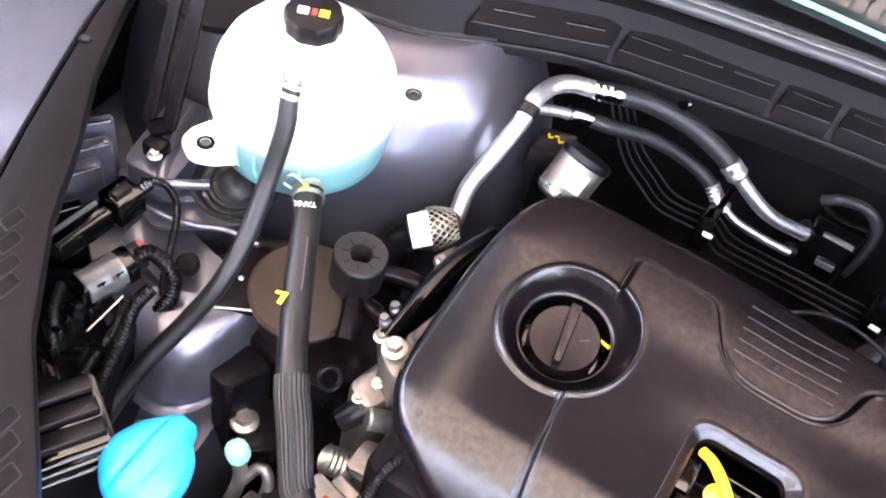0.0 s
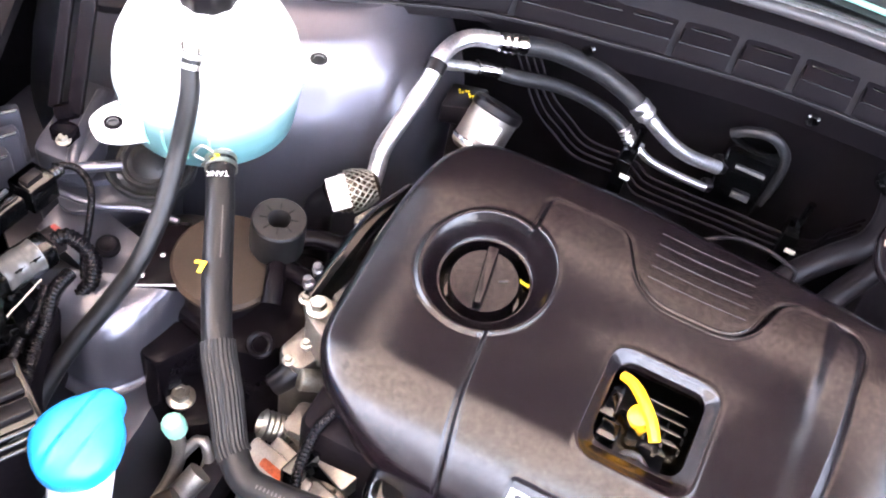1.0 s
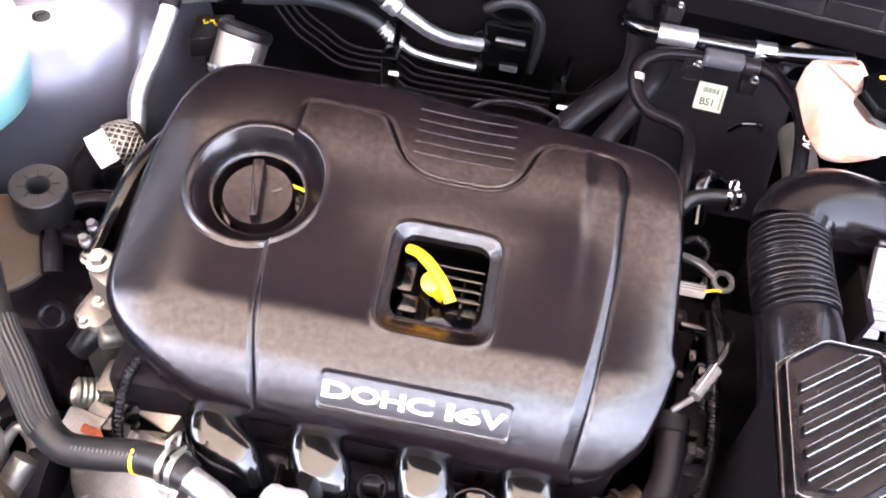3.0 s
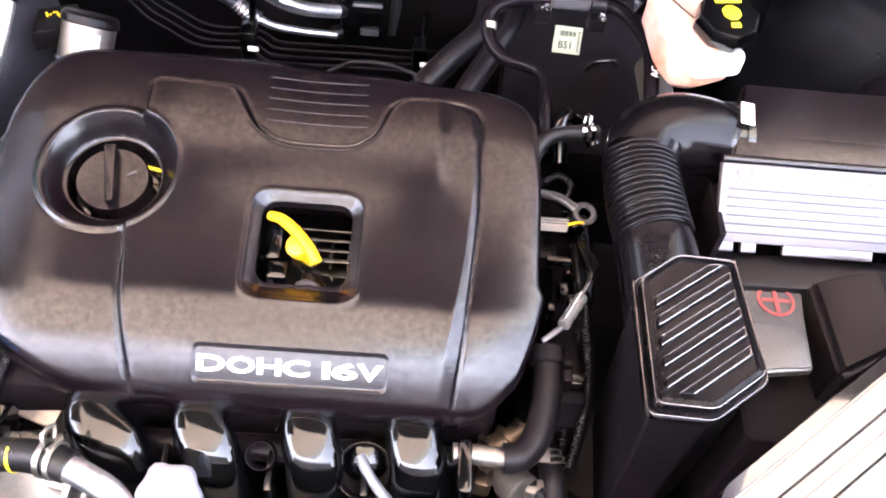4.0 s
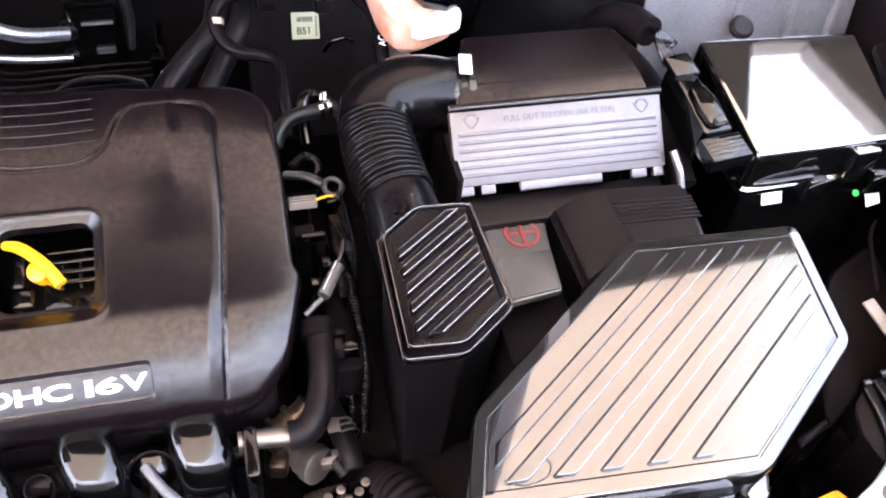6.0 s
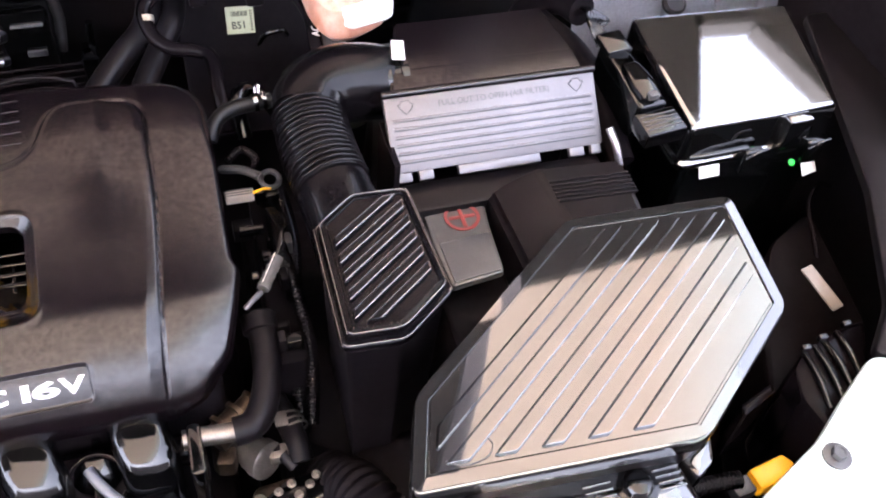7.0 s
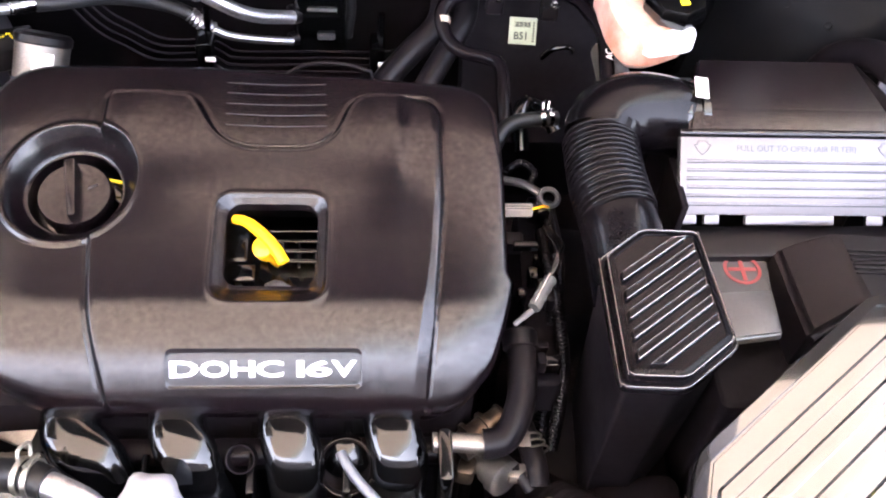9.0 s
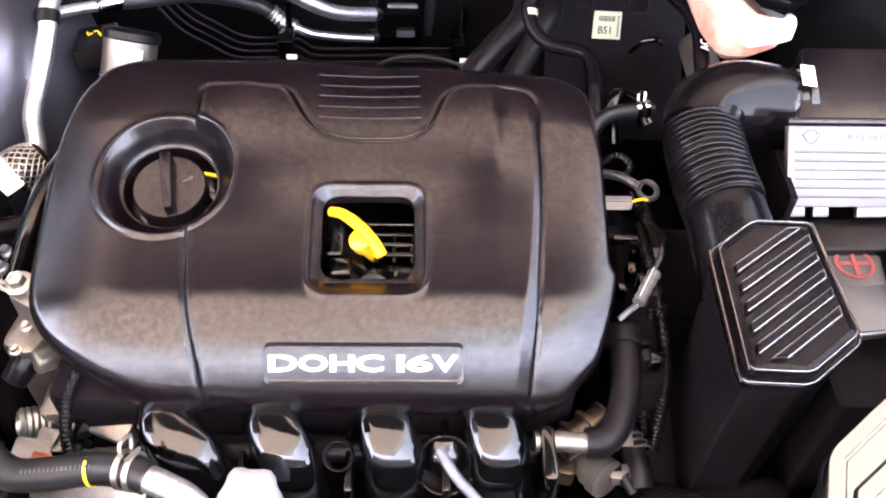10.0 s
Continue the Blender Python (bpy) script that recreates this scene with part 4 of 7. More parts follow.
# ---- coolant tank ----
tank = thing("coolant_tank", (-0.555, 0.140, 0.858), "white translucent coolant tank with green coolant and a black cap", "coolant tank")
TKX, TKY = -0.553, 0.132
tp = [(0.060, 0.850), (0.084, 0.853), (0.0925, 0.862), (0.0965, 0.885), (0.1000, 0.912), (0.1015, 0.917), (0.1015, 0.921), (0.1000, 0.926), (0.0985, 0.945), (0.094, 0.965), (0.084, 0.985), (0.068, 1.002), (0.048, 1.013), (0.030, 1.018), (0.026, 1.019)]
bm = lathe(bmesh.new(), [(r, z - 0.850) for r, z in tp], (TKX, TKY, 0), seg=56)
body = new("tank_shell", finish("tank_shell", bm, M_TANK))
body.location = (0, 0, 0.850)
body.parent = tank
body.matrix_parent_inverse = Matrix.Translation(-tank.location)
for name, c, ang in (("ear", (-0.465, 0.215), 42), ("ear", (-0.609, 0.036), 238)):
    a = radians(ang)
    d = V((math.cos(a), math.sin(a)))
    n = V((-d.y, d.x))
    z = 0.917 if ang == 42 else 0.880
    o = V(c)
    w = 1.0 if ang == 42 else 1.35
    poly = [tuple(o + d * 0.017 * w + n * 0.012 * w), tuple(o + d * 0.004 + n * 0.022 * w), tuple(o - d * 0.050 + n * 0.040), tuple(o - d * 0.050 - n * 0.040), tuple(o + d * 0.004 - n * 0.022 * w), tuple(o + d * 0.017 * w - n * 0.012 * w)]
    e = part("ear", slab(poly, z - 0.004, z + 0.003, 0.002, 0.012), M_WHITE, tank, "white mounting ear")
    part("grommet", lathe(bmesh.new(), [(0.006, -0.002), (0.0098, -0.002), (0.0098, 0.003), (0.006, 0.003)], (*c, z + 0.002), seg=20, cap=(False, False)), M_DEEP if ang != 42 else M_INK, e)
    part("bolt_head", lathe(bmesh.new(), [(0.006, 0), (0.006, 0.003), (0.003, 0.004)], (*c, z + 0.001), seg=12), M_GREYP if ang != 42 else M_INK, e)
tc_ = (-0.547, 0.128, 1.018)
part("cap", lathe(bmesh.new(), [(0.025, 0), (0.0285, 0.002), (0.0285, 0.018), (0.0265, 0.0215), (0.018, 0.0235), (0.004, 0.0238)], tc_, (0.05, -0.1, 1), 60,
     star=lambda a, k: 1 + (0.045 * (math.cos(10 * a) > 0.2) if 0 < k < 4 else 0)), M_BLACK, tank, "black ribbed screw cap")
CF = aim(V(tc_) + V((0.0012, -0.0025, 0.0242)), (0.05, -0.1, 1))
for k, (x, w, c) in enumerate(((-0.010, 0.011, M_WHITEINK), (0.001, 0.006, M_RED), (0.011, 0.010, M_YPRINT))):
    part("print", slab(rect(x - w / 2, -0.010, x + w / 2, 0.0), 0, 0.0006, 0.0002, 0.001, pose(0, 0, 0) @ CF), c, tank)
bm = bmesh.new()
tube(bm, [(-0.530, 0.085, 0.985), (-0.5255, 0.073, 0.998), (-0.523, 0.062, 0.990)], 0.0075, 12)
part("nipple", bm, M_WHITE, tank)
part("outlet", tube(bmesh.new(), [(-0.505, 0.080, 0.885), (-0.484, 0.052, 0.882)], 0.012, 14), M_WHITE, tank)
for k in range(4):
    part("rib", tube(bmesh.new(), [(TKX + r * math.cos(radians(-98 + 14 * k)), TKY + r * math.sin(radians(-98 + 14 * k)), z) for r, z in ((0.0905, 0.868), (0.0985, 0.888), (0.1005, 0.91))], 0.0015, 6), M_MINT, tank)
a0 = radians(-122)
tm = frame_of(V((TKX + 0.1012 * math.cos(a0), TKY + 0.1012 * math.sin(a0), 0.905)), (-math.sin(a0), math.cos(a0), 0), (0.1 * math.cos(a0), 0.1 * math.sin(a0), 1))
part("level_print", lettering("MAX", 0.012, tm, 0.0003, 1.1), M_GREYINK, tank, "dark MAX level mark")

# ---- hoses at the tank ----
over = hose("overflow_hose", [(-0.523, 0.066, 0.999), (-0.521, 0.058, 0.985), (-0.513, 0.042, 0.96), (-0.511, 0.016, 0.91), (-0.504, -0.026, 0.865), (-0.504, -0.066, 0.83), (-0.518, -0.103, 0.79), (-0.533, -0.147, 0.755), (-0.541, -0.19, 0.72), (-0.545, -0.25, 0.66)], 0.0100, M_RUBBER, "thin black rubber overflow hose from the coolant tank")
clamp(over, (-0.5225, 0.063, 0.993), (0.05, -0.25, -0.4), 0.0102)
for k in range(10):
    q = V((-0.504, -0.040, 0.852)).lerp(V((-0.512, -0.092, 0.803)), k / 9)
    part("print_mark", brick((0, 0, 0.0102), (0.0016, 0.0030, 0.0006), 0.0002, 0.0003, frame_of(q, (1, 0.1, 0), (-0.1, -0.8, -0.55))), M_GREYP, over)

BIG = [(-0.486, 0.056, 0.883), (-0.478, 0.040, 0.880), (-0.457, 0.008, 0.870), (-0.424, -0.046, 0.856), (-0.386, -0.104, 0.835), (-0.352, -0.143, 0.813), (-0.322, -0.178, 0.794), (-0.292, -0.199, 0.786), (-0.255, -0.203, 0.793), (-0.22, -0.201, 0.799), (-0.185, -0.207, 0.807), (-0.165, -0.214, 0.807)]
big = hose("coolant_hose", BIG, 0.0150, M_RUBBER, "thick black rubber coolant hose with a ribbed fabric sleeve", seg=20)
part("sleeve", tube(bmesh.new(), [(-0.381, -0.110, 0.832), (-0.370, -0.124, 0.824), BIG[5], BIG[6], (-0.312, -0.186, 0.790)], 0.0166, 192, 0.004, lambda s, l: 1 + 0.03 * math.sin(s * 45), (False, False), flute=(0.035, 24)), M_RUBBER, big, "ribbed black protective sleeve", angle=70)
clamp(big, (-0.484, 0.050, 0.8815), (0.5, -0.7, -0.1), 0.0155, tab=(-0.6, -0.3, 0.5))
part("paint_mark", brick((0, 0, 0.0150), (0.006, 0.010, 0.0006), 0.0002, 0.001, frame_of((-0.486, 0.045, 0.8815), (0.2, -0.1, 0), (0.5, 0.7, 0.1))), M_YPRINT, big)
part("hose_print", lettering("TANK", 0.0085, frame_of(V((-0.473, 0.032, 0.8775)) + V((0, -0.004, 0.0148)), (-0.83, -0.55, 0), (0.5, -0.75, -0.2)), 0.0003), M_WHITEINK, big, "white TANK print")
for k in range(14):
    q = V((-0.452, 0.0, 0.868)).lerp(V((-0.424, -0.046, 0.856)), k / 13) + V((0.004, 0, 0.0145))
    part("print_mark", brick((0, 0, 0), (0.0016, 0.0040, 0.0006), 0.0002, 0.0003, frame_of(q, (0.85, 0.5, 0), (-0.5, 0.85, 0.2))), M_GREYP, big)
for k in range(16):
    q = V((-0.275, -0.204, 0.790)).lerp(V((-0.215, -0.204, 0.800)), k / 15) + V((0, -0.003, 0.0147))
    part("print_mark", brick((0, 0, 0), (0.0016, 0.0036, 0.0006), 0.0002, 0.0003, frame_of(q, (1, 0, 0.1), (0, 1, 0.2))), M_GREYP, big)
part("arrow_mark", brick((0, 0, 0), (0.014, 0.004, 0.0008), 0.0003, 0.001, frame_of((-0.433, -0.060, 0.8665), (0.9, 0.1, 0.3), (0.5, -0.8, 0))), M_YELLOW, big)
part("arrow_tail", brick((0.004, 0.007, -0.0006), (0.0055, 0.011, 0.0008), 0.0003, 0.001, frame_of((-0.433, -0.060, 0.8665), (0.9, 0.1, 0.3), (0.5, -0.8, 0))), M_YPRINT, big)
part("yellow_band", lathe(bmesh.new(), [(0.0150, 0), (0.0154, 0.0005), (0.0154, 0.003), (0.0150, 0.0035)], (-0.218, -0.2015, 0.799), (1, -0.1, 0.2), 24, (False, False)), M_YPRINT, big)
clamp(big, (-0.184, -0.207, 0.807), (1, -0.25, 0.1), 0.0160, M_STEEL, tab=(0.0, 0.5, 0.8))
outlet = hose("water_outlet", [(-0.175, -0.211, 0.807), (-0.150, -0.220, 0.803), (-0.125, -0.232, 0.792), (-0.100, -0.26, 0.76)], 0.0120, M_ALU, "cast aluminium water outlet pipe", "pipe")

# ---- engine mount ----
mount = thing("engine_mount", (-0.455, 0.0, 0.55), "black engine mount with a round brown pad and steel bolts", "engine mount")
part("pad", lathe(bmesh.new(), [(0.054, -0.014), (0.061, -0.006), (0.0615, 0.0), (0.058, 0.004), (0.050, 0.005), (0.02, 0.007), (0.004, 0.0075)], (-0.450, 0.008, 0.785), (0.05, -0.12, 1), 44), M_BROWN, mount, "brown rubber pad")
part("post", lathe(bmesh.new(), [(0.050, -0.22), (0.046, -0.06), (0.040, -0.012)], (-0.456, 0.003, 0.785), (0.0, 0.0, 1), 30), M_DEEP, mount)
part("roller", lathe(bmesh.new(), [(0.028, -0.050), (0.0295, -0.046), (0.0295, -0.002), (0.028, 0.0), (0.0125, 0.0), (0.0115, -0.002), (0.0115, -0.03)], (-0.408, 0.043, 0.848), (0.08, -0.05, 1), 36), M_RUBBER, mount, "black rubber roller with a centre hole")
for k in range(8):
    a = k * math.pi / 4 + 0.2
    part("roller_rib", brick((0.0165, 0, 0.0002), (0.008, 0.0012, 0.001), 0.0003, 0.0004, aim((-0.408, 0.043, 0.848), (0.08, -0.05, 1)) @ pose(0, 0, 0, 0, 0, math.degrees(a))), M_DEEP, mount)
part("paint_dot", lathe(bmesh.new(), [(0.0028, 0), (0.0028, 0.0006), (0.001, 0.0008)], (-0.424, 0.034, 0.8475), seg=12), M_MINT, mount)
for pts in ([(-0.395, 0.018, 0.80), (-0.385, -0.002, 0.80), (-0.378, -0.02, 0.79)],
            [(-0.39, 0.03, 0.79), (-0.36, 0.025, 0.79), (-0.33, 0.0, 0.79)], [(-0.43, 0.06, 0.78), (-0.39, 0.09, 0.78), (-0.35, 0.10, 0.78)]):
    part("arm", tube(bmesh.new(), pts, 0.0115, 10), M_LINE, mount)
part("bracket", slab([(-0.495, -0.045), (-0.425, -0.058), (-0.385, -0.060), (-0.34, -0.01), (-0.34, 0.10), (-0.40, 0.11), (-0.47, 0.06)], 0.55, 0.735, 0.012, 0.02), M_LINE, mount)
part("cheek", slab([(-0.492, -0.105), (-0.462, -0.108), (-0.440, -0.056), (-0.482, -0.046)], 0.50, 0.722, 0.006, 0.010), M_LINE, mount)
part("foot", slab([(-0.490, -0.060), (-0.430, -0.130), (-0.395, -0.100), (-0.43, -0.03)], 0.45, 0.645, 0.008, 0.012), M_LINE, mount)
part("top_plate", slab([(-0.517, -0.068), (-0.530, -0.049), (-0.545, 0.015), (-0.520, 0.040), (-0.470, 0.010), (-0.470, -0.040)], 0.768, 0.778, 0.002, 0.008), M_LINE, mount, "black folded plate")
part("plate_edge", tube(bmesh.new(), [(-0.517, -0.067, 0.778), (-0.495, -0.054, 0.779), (-0.472, -0.040, 0.779)], 0.0012, 8), M_ALU, mount, "bright plate edge")
for x, y in ((-0.518, -0.052), (-0.516, -0.018), (-0.530, -0.030)):
    part("rivet", lathe(bmesh.new(), [(0.0040, 0), (0.0038, 0.002), (0.002, 0.0034)], (x, y, 0.778), seg=14), M_CHROME, mount, "small bright rivet")
bolt(mount, (-0.448, -0.094, 0.645), r=0.011)
bolt(mount, (-0.437, 0.068, 0.795), r=0.007)
part("lifting_eye", lathe(bmesh.new(), [(0.0115 + 0.0038 * math.cos(a), 0.0038 * math.sin(a)) for a in (2 * math.pi * k / 8 for k in range(9))], (-0.372, -0.050, 0.757), (0.2, -0.5, 1), 28, (False, False)), M_LINE, mount, "black lifting eye")
plate = thing("tensioner_bracket", (-0.33, 0.0, 0.60), "cast aluminium bracket with plated bolts at the engine's end", "bracket")
part("casting", slab([(-0.350, -0.055), (-0.315, -0.070), (-0.295, -0.02), (-0.315, 0.015), (-0.338, 0.00)], 0.62, 0.775, 0.008, 0.014), M_CAST, plate)
part("ledge", slab([(-0.334, -0.030), (-0.30, -0.05), (-0.295, 0.000), (-0.322, 0.000)], 0.76, 0.822, 0.005, 0.010), M_CAST, plate)
for x, y, z, r in ((-0.320, -0.022, 0.828, 0.009), (-0.346, 0.000, 0.800, 0.006), (-0.342, 0.033, 0.806, 0.006), (-0.340, 0.060, 0.806, 0.0065), (-0.322, -0.040, 0.784, 0.0045), (-0.331, -0.06, 0.772, 0.0045)):
    bolt(plate, (x, y, z), (-0.1, -0.1, 1), r)
    part("shank", lathe(bmesh.new(), [(r * 0.9, -0.05), (r * 0.9, 0)], (x, y, z), (-0.1, -0.1, 1), 12), M_STEEL, plate)
for y in (0.010, 0.030):
    part("stud", lathe(bmesh.new(), [(0.0055, -0.03), (0.0055, 0.0), (0.0068, 0.0005), (0.0068, 0.008), (0.0048, 0.010), (0.0046, 0.015)], (-0.349, y, 0.808), (-0.2, -0.1, 1), 16), M_SILVER, plate, "blue-grey stud")
chain = thing("timing_cover", (-0.31, 0.08, 0.45), "black timing chain cover below the engine cover's edge", "engine part")
part("casting", slab([(-0.345, 0.02), (-0.30, -0.01), (-0.28, 0.01), (-0.28, 0.20), (-0.33, 0.20), (-0.355, 0.12)], 0.45, 0.805, 0.01, 0.015), M_GLOSS, chain)
part("ledge", tube(bmesh.new(), [(-0.340, 0.0, 0.80), (-0.335, 0.06, 0.815), (-0.330, 0.12, 0.82), (-0.315, 0.18, 0.82)], 0.013, 10), M_GLOSS, chain)

# flexible joint with a label
joint = thing("flexible_joint", (-0.385, 0.170, 0.70), "braided flexible pipe joint with a white label", "pipe joint")
JO, JA = V((-0.383, 0.172, 0.792)), V((0.72, 0.62, 0.25))
JM = aim(JO, JA)
part("sleeve", tube(bmesh.new(), [JO - JA.normalized() * 0.026, JO - JA.normalized() * 0.045 + V((0, 0, -0.02)), (-0.405, 0.120, 0.70)], 0.019, 18), M_BLACK, joint)
part("braid", lathe(bmesh.new(), [(0.014, -0.034)] + [(0.0235 * math.cos((k - 8) / 8 * 0.78) + 0.0012 * (k % 2), -0.030 + 0.0032 * k) for k in range(18)] + [(0.013, 0.028), (0.008, 0.030)], JO, JA, 36, star=lambda a, k: 1 + 0.03 * math.cos(18 * a + math.pi * (k % 2))), M_OILY, joint, "woven metal braid")
weave = bmesh.new()
for turn in (-1, 1):
    for n in range(17):
        line = []
        for k in range(12):
            h = -0.008 + 0.0030 * k
            a = 2 * math.pi * n / 17 + turn * 1.2 * k / 11
            rr = 0.0235 * math.cos((h + 0.0044) / 0.0256 * 0.78) + 0.0022
            line.append(JM @ V((rr * math.cos(a), rr * math.sin(a), h)))
        tube(weave, line, 0.0008, 6, 0.004)
part("weave", weave, M_STEEL, joint, "crossing wire strands")
ja = math.degrees(math.atan2(*[(JM.inverted().to_3x3() @ V((0.15, -0.7, 0.75)))[k] for k in (1, 0)]))
part("label", sheet("label", 10, lambda u, v: JM @ V((0.0246 * math.cos(radians(ja - 60 + 110 * u)), 0.0246 * math.sin(radians(ja - 60 + 110 * u)), -0.031 + 0.024 * v)), 2, M_LABEL, thickness=0.0004), M_LABEL, joint, "white printed label")
for k in range(3):
    part("print_bar", sheet("print_bar", 4, lambda u, v: JM @ V((0.0249 * math.cos(radians(ja - 40 + 60 * u)), 0.0249 * math.sin(radians(ja - 40 + 60 * u)), -0.027 + 0.006 * k + 0.0014 * v)), 1, M_WIRE, thickness=0.0003), M_STEEL, joint)
part("tab", slab([(-0.362, 0.130), (-0.345, 0.122), (-0.335, 0.150), (-0.350, 0.16)], 0.785, 0.797, 0.002, 0.004), M_CAST, joint)
bolt(joint, (-0.337, 0.142, 0.805), r=0.006)
bolt(joint, (-0.351, 0.130, 0.797), r=0.005)

# ---- air conditioning pipes ----
acp = thing("suction_pipe", (-0.374, 0.207, 0.78), "bright aluminium air conditioning pipe with a black hose section", "pipe")
part("lower_pipe", tube(bmesh.new(), [(-0.372, 0.190, 0.785), (-0.374, 0.207, 0.80), (-0.378, 0.230, 0.82), (-0.371, 0.274, 0.85), (-0.364, 0.311, 0.88), (-0.364, 0.332, 0.895), (-0.358, 0.364, 0.90), (-0.342, 0.385, 0.902), (-0.316, 0.399, 0.90), (-0.296, 0.412, 0.897)], 0.0108, 16), M_ALU, acp)
part("band", lathe(bmesh.new(), [(0.0106, -0.008), (0.0132, -0.007), (0.0132, 0.007), (0.0106, 0.008)], (-0.364, 0.322, 0.888), (0.0, 0.75, 0.55), 20), M_BLACK, acp, "black rubber band")
part("crimp", lathe(bmesh.new(), [(0.0100, -0.020), (0.0124, -0.018), (0.0118, -0.012), (0.0136, -0.009), (0.0122, -0.003), (0.0140, 0.001), (0.0126, 0.007), (0.0142, 0.012), (0.0130, 0.018)], (-0.300, 0.409, 0.898), (0.80, 0.58, -0.12), 24), M_CHROME, acp, "crimped aluminium ferrule")
part("hose_section", tube(bmesh.new(), [(-0.294, 0.413, 0.897), (-0.252, 0.445, 0.885), (-0.199, 0.469, 0.865), (-0.153, 0.471, 0.85), (-0.124, 0.467, 0.838)], 0.0126, 20), M_DUSTY, acp, "black braided rubber hose")
part("collar", lathe(bmesh.new(), [(0.0122, -0.012), (0.0142, -0.010), (0.0142, -0.002), (0.0130, 0.0), (0.0142, 0.002), (0.0142, 0.008), (0.0098, 0.014)], (-0.122, 0.467, 0.836), (0.72, 0.03, -0.5), 24), M_ALU, acp)
part("upper_pipe", tube(bmesh.new(), [(-0.122, 0.467, 0.836), (-0.093, 0.469, 0.815), (-0.066, 0.476, 0.795), (-0.040, 0.490, 0.778), (-0.001, 0.515, 0.759)], 0.0096, 16), M_ALU, acp)
liq = thing("liquid_pipe", (-0.364, 0.341, 0.86), "thin aluminium air conditioning pipe with a ribbed black hose", "pipe")
part("inlet", tube(bmesh.new(), [(-0.366, 0.335, 0.882), (-0.343, 0.368, 0.868), (-0.325, 0.388, 0.858)], 0.0070, 12), M_ALU, liq)
part("ferrule", lathe(bmesh.new(), [(0.0075, -0.020), (0.0100, -0.018)] + [(0.0090 + 0.0014 * (k % 2), -0.015 + 0.005 * k) for k in range(7)] + [(0.0090, 0.020)], (-0.318, 0.396, 0.856), (0.75, 0.62, -0.25), 20), M_CHROME, liq)
part("hose_section", tube(bmesh.new(), [(-0.305, 0.405, 0.851), (-0.282, 0.418, 0.845), (-0.236, 0.459, 0.825), (-0.189, 0.488, 0.80), (-0.149, 0.491, 0.785), (-0.121, 0.486, 0.765)], 0.0095, 14), M_DUSTY, liq)
part("end_ferrule", tube(bmesh.new(), [(-0.138, 0.490, 0.780), (-0.121, 0.486, 0.765), (-0.108, 0.487, 0.756)], 0.0100, 14, 0.0012, lambda s, l: 1 + 0.10 * math.sin(s * 2 * math.pi / 0.006)), M_ALU, liq)
part("outlet", tube(bmesh.new(), [(-0.108, 0.487, 0.757), (-0.089, 0.489, 0.745), (-0.048, 0.501, 0.73), (-0.004, 0.518, 0.715)], 0.0058, 12), M_ALU, liq)
tev = thing("expansion_valve", (0.03, 0.52, 0.66), "black expansion valve block on the firewall", "valve")
part("block", brick((0.035, 0.555, 0.735), (0.072, 0.06, 0.11), 0.006, 0.008), M_GLOSS, tev)
part("port", lathe(bmesh.new(), [(0.014, 0), (0.014, 0.012), (0.011, 0.014)], (0.005, 0.535, 0.752), (-0.8, -0.5, 0.1), 16), M_BLACK, tev)
part("port", lathe(bmesh.new(), [(0.010, 0), (0.010, 0.012), (0.007, 0.014)], (0.002, 0.530, 0.712), (-0.8, -0.4, 0.1), 16), M_BLACK, tev)
part("clip", brick((0.040, 0.521, 0.768), (0.042, 0.006, 0.0022), 0.0006, 0.001), M_ALU, tev)
part("clip", brick((0.044, 0.521, 0.722), (0.026, 0.006, 0.009), 0.001, 0.002), M_WIRE, tev)
part("felt_arch", tube(bmesh.new(), [(-0.002, 0.560, 0.788), (0.018, 0.555, 0.806), (0.048, 0.555, 0.811), (0.073, 0.555, 0.792), (0.080, 0.552, 0.755), (0.074, 0.545, 0.705)], 0.0075, 12), M_DUSTY, tev, "grey felt seal round the valve")

can = thing("solenoid_valve", (-0.28, 0.32, 0.74), "silver cylindrical valve with a white label and black bracket", "valve")
CA = aim((-0.283, 0.322, 0.835), (0.16, 0.60, 0.78))
part("drum", lathe(bmesh.new(), [(0.012, -0.040), (0.026, -0.039), (0.0310, -0.034), (0.0315, 0.022), (0.030, 0.024)], (-0.283, 0.322, 0.835), (0.16, 0.60, 0.78), 32), M_CAST, can)
part("top_cap", lathe(bmesh.new(), [(0.0320, 0.016), (0.0335, 0.018), (0.0335, 0.026), (0.030, 0.030), (0.012, 0.031)], (-0.283, 0.322, 0.835), (0.16, 0.60, 0.78), 28), M_BLACK, can)
part("rim", lathe(bmesh.new(), [(0.0318, -0.030), (0.0328, -0.029), (0.0328, -0.026), (0.0318, -0.025)], (-0.283, 0.322, 0.835), (0.16, 0.60, 0.78), 28), M_CHROME, can)
face_a = math.degrees(math.atan2(*[(CA.inverted().to_3x3() @ V((0.15, -0.8, 0.75)))[k] for k in (1, 0)]))
part("label", sheet("label", 8, lambda u, v: CA @ V((0.0320 * math.cos(radians(face_a - 8 + 44 * u)), 0.0320 * math.sin(radians(face_a - 8 + 44 * u)), -0.018 + 0.026 * v)), 2, M_LABEL, thickness=0.0004), M_LABEL, can, "white printed label")
part("bracket", slab([(-0.345, 0.31), (-0.300, 0.33), (-0.305, 0.375), (-0.35, 0.36)], 0.815, 0.845, 0.003, 0.006), M_BLACK, can)
part("stem", brick((-0.31, 0.345, 0.72), (0.05, 0.03, 0.22), 0.004, 0.006), M_BLACK, can)
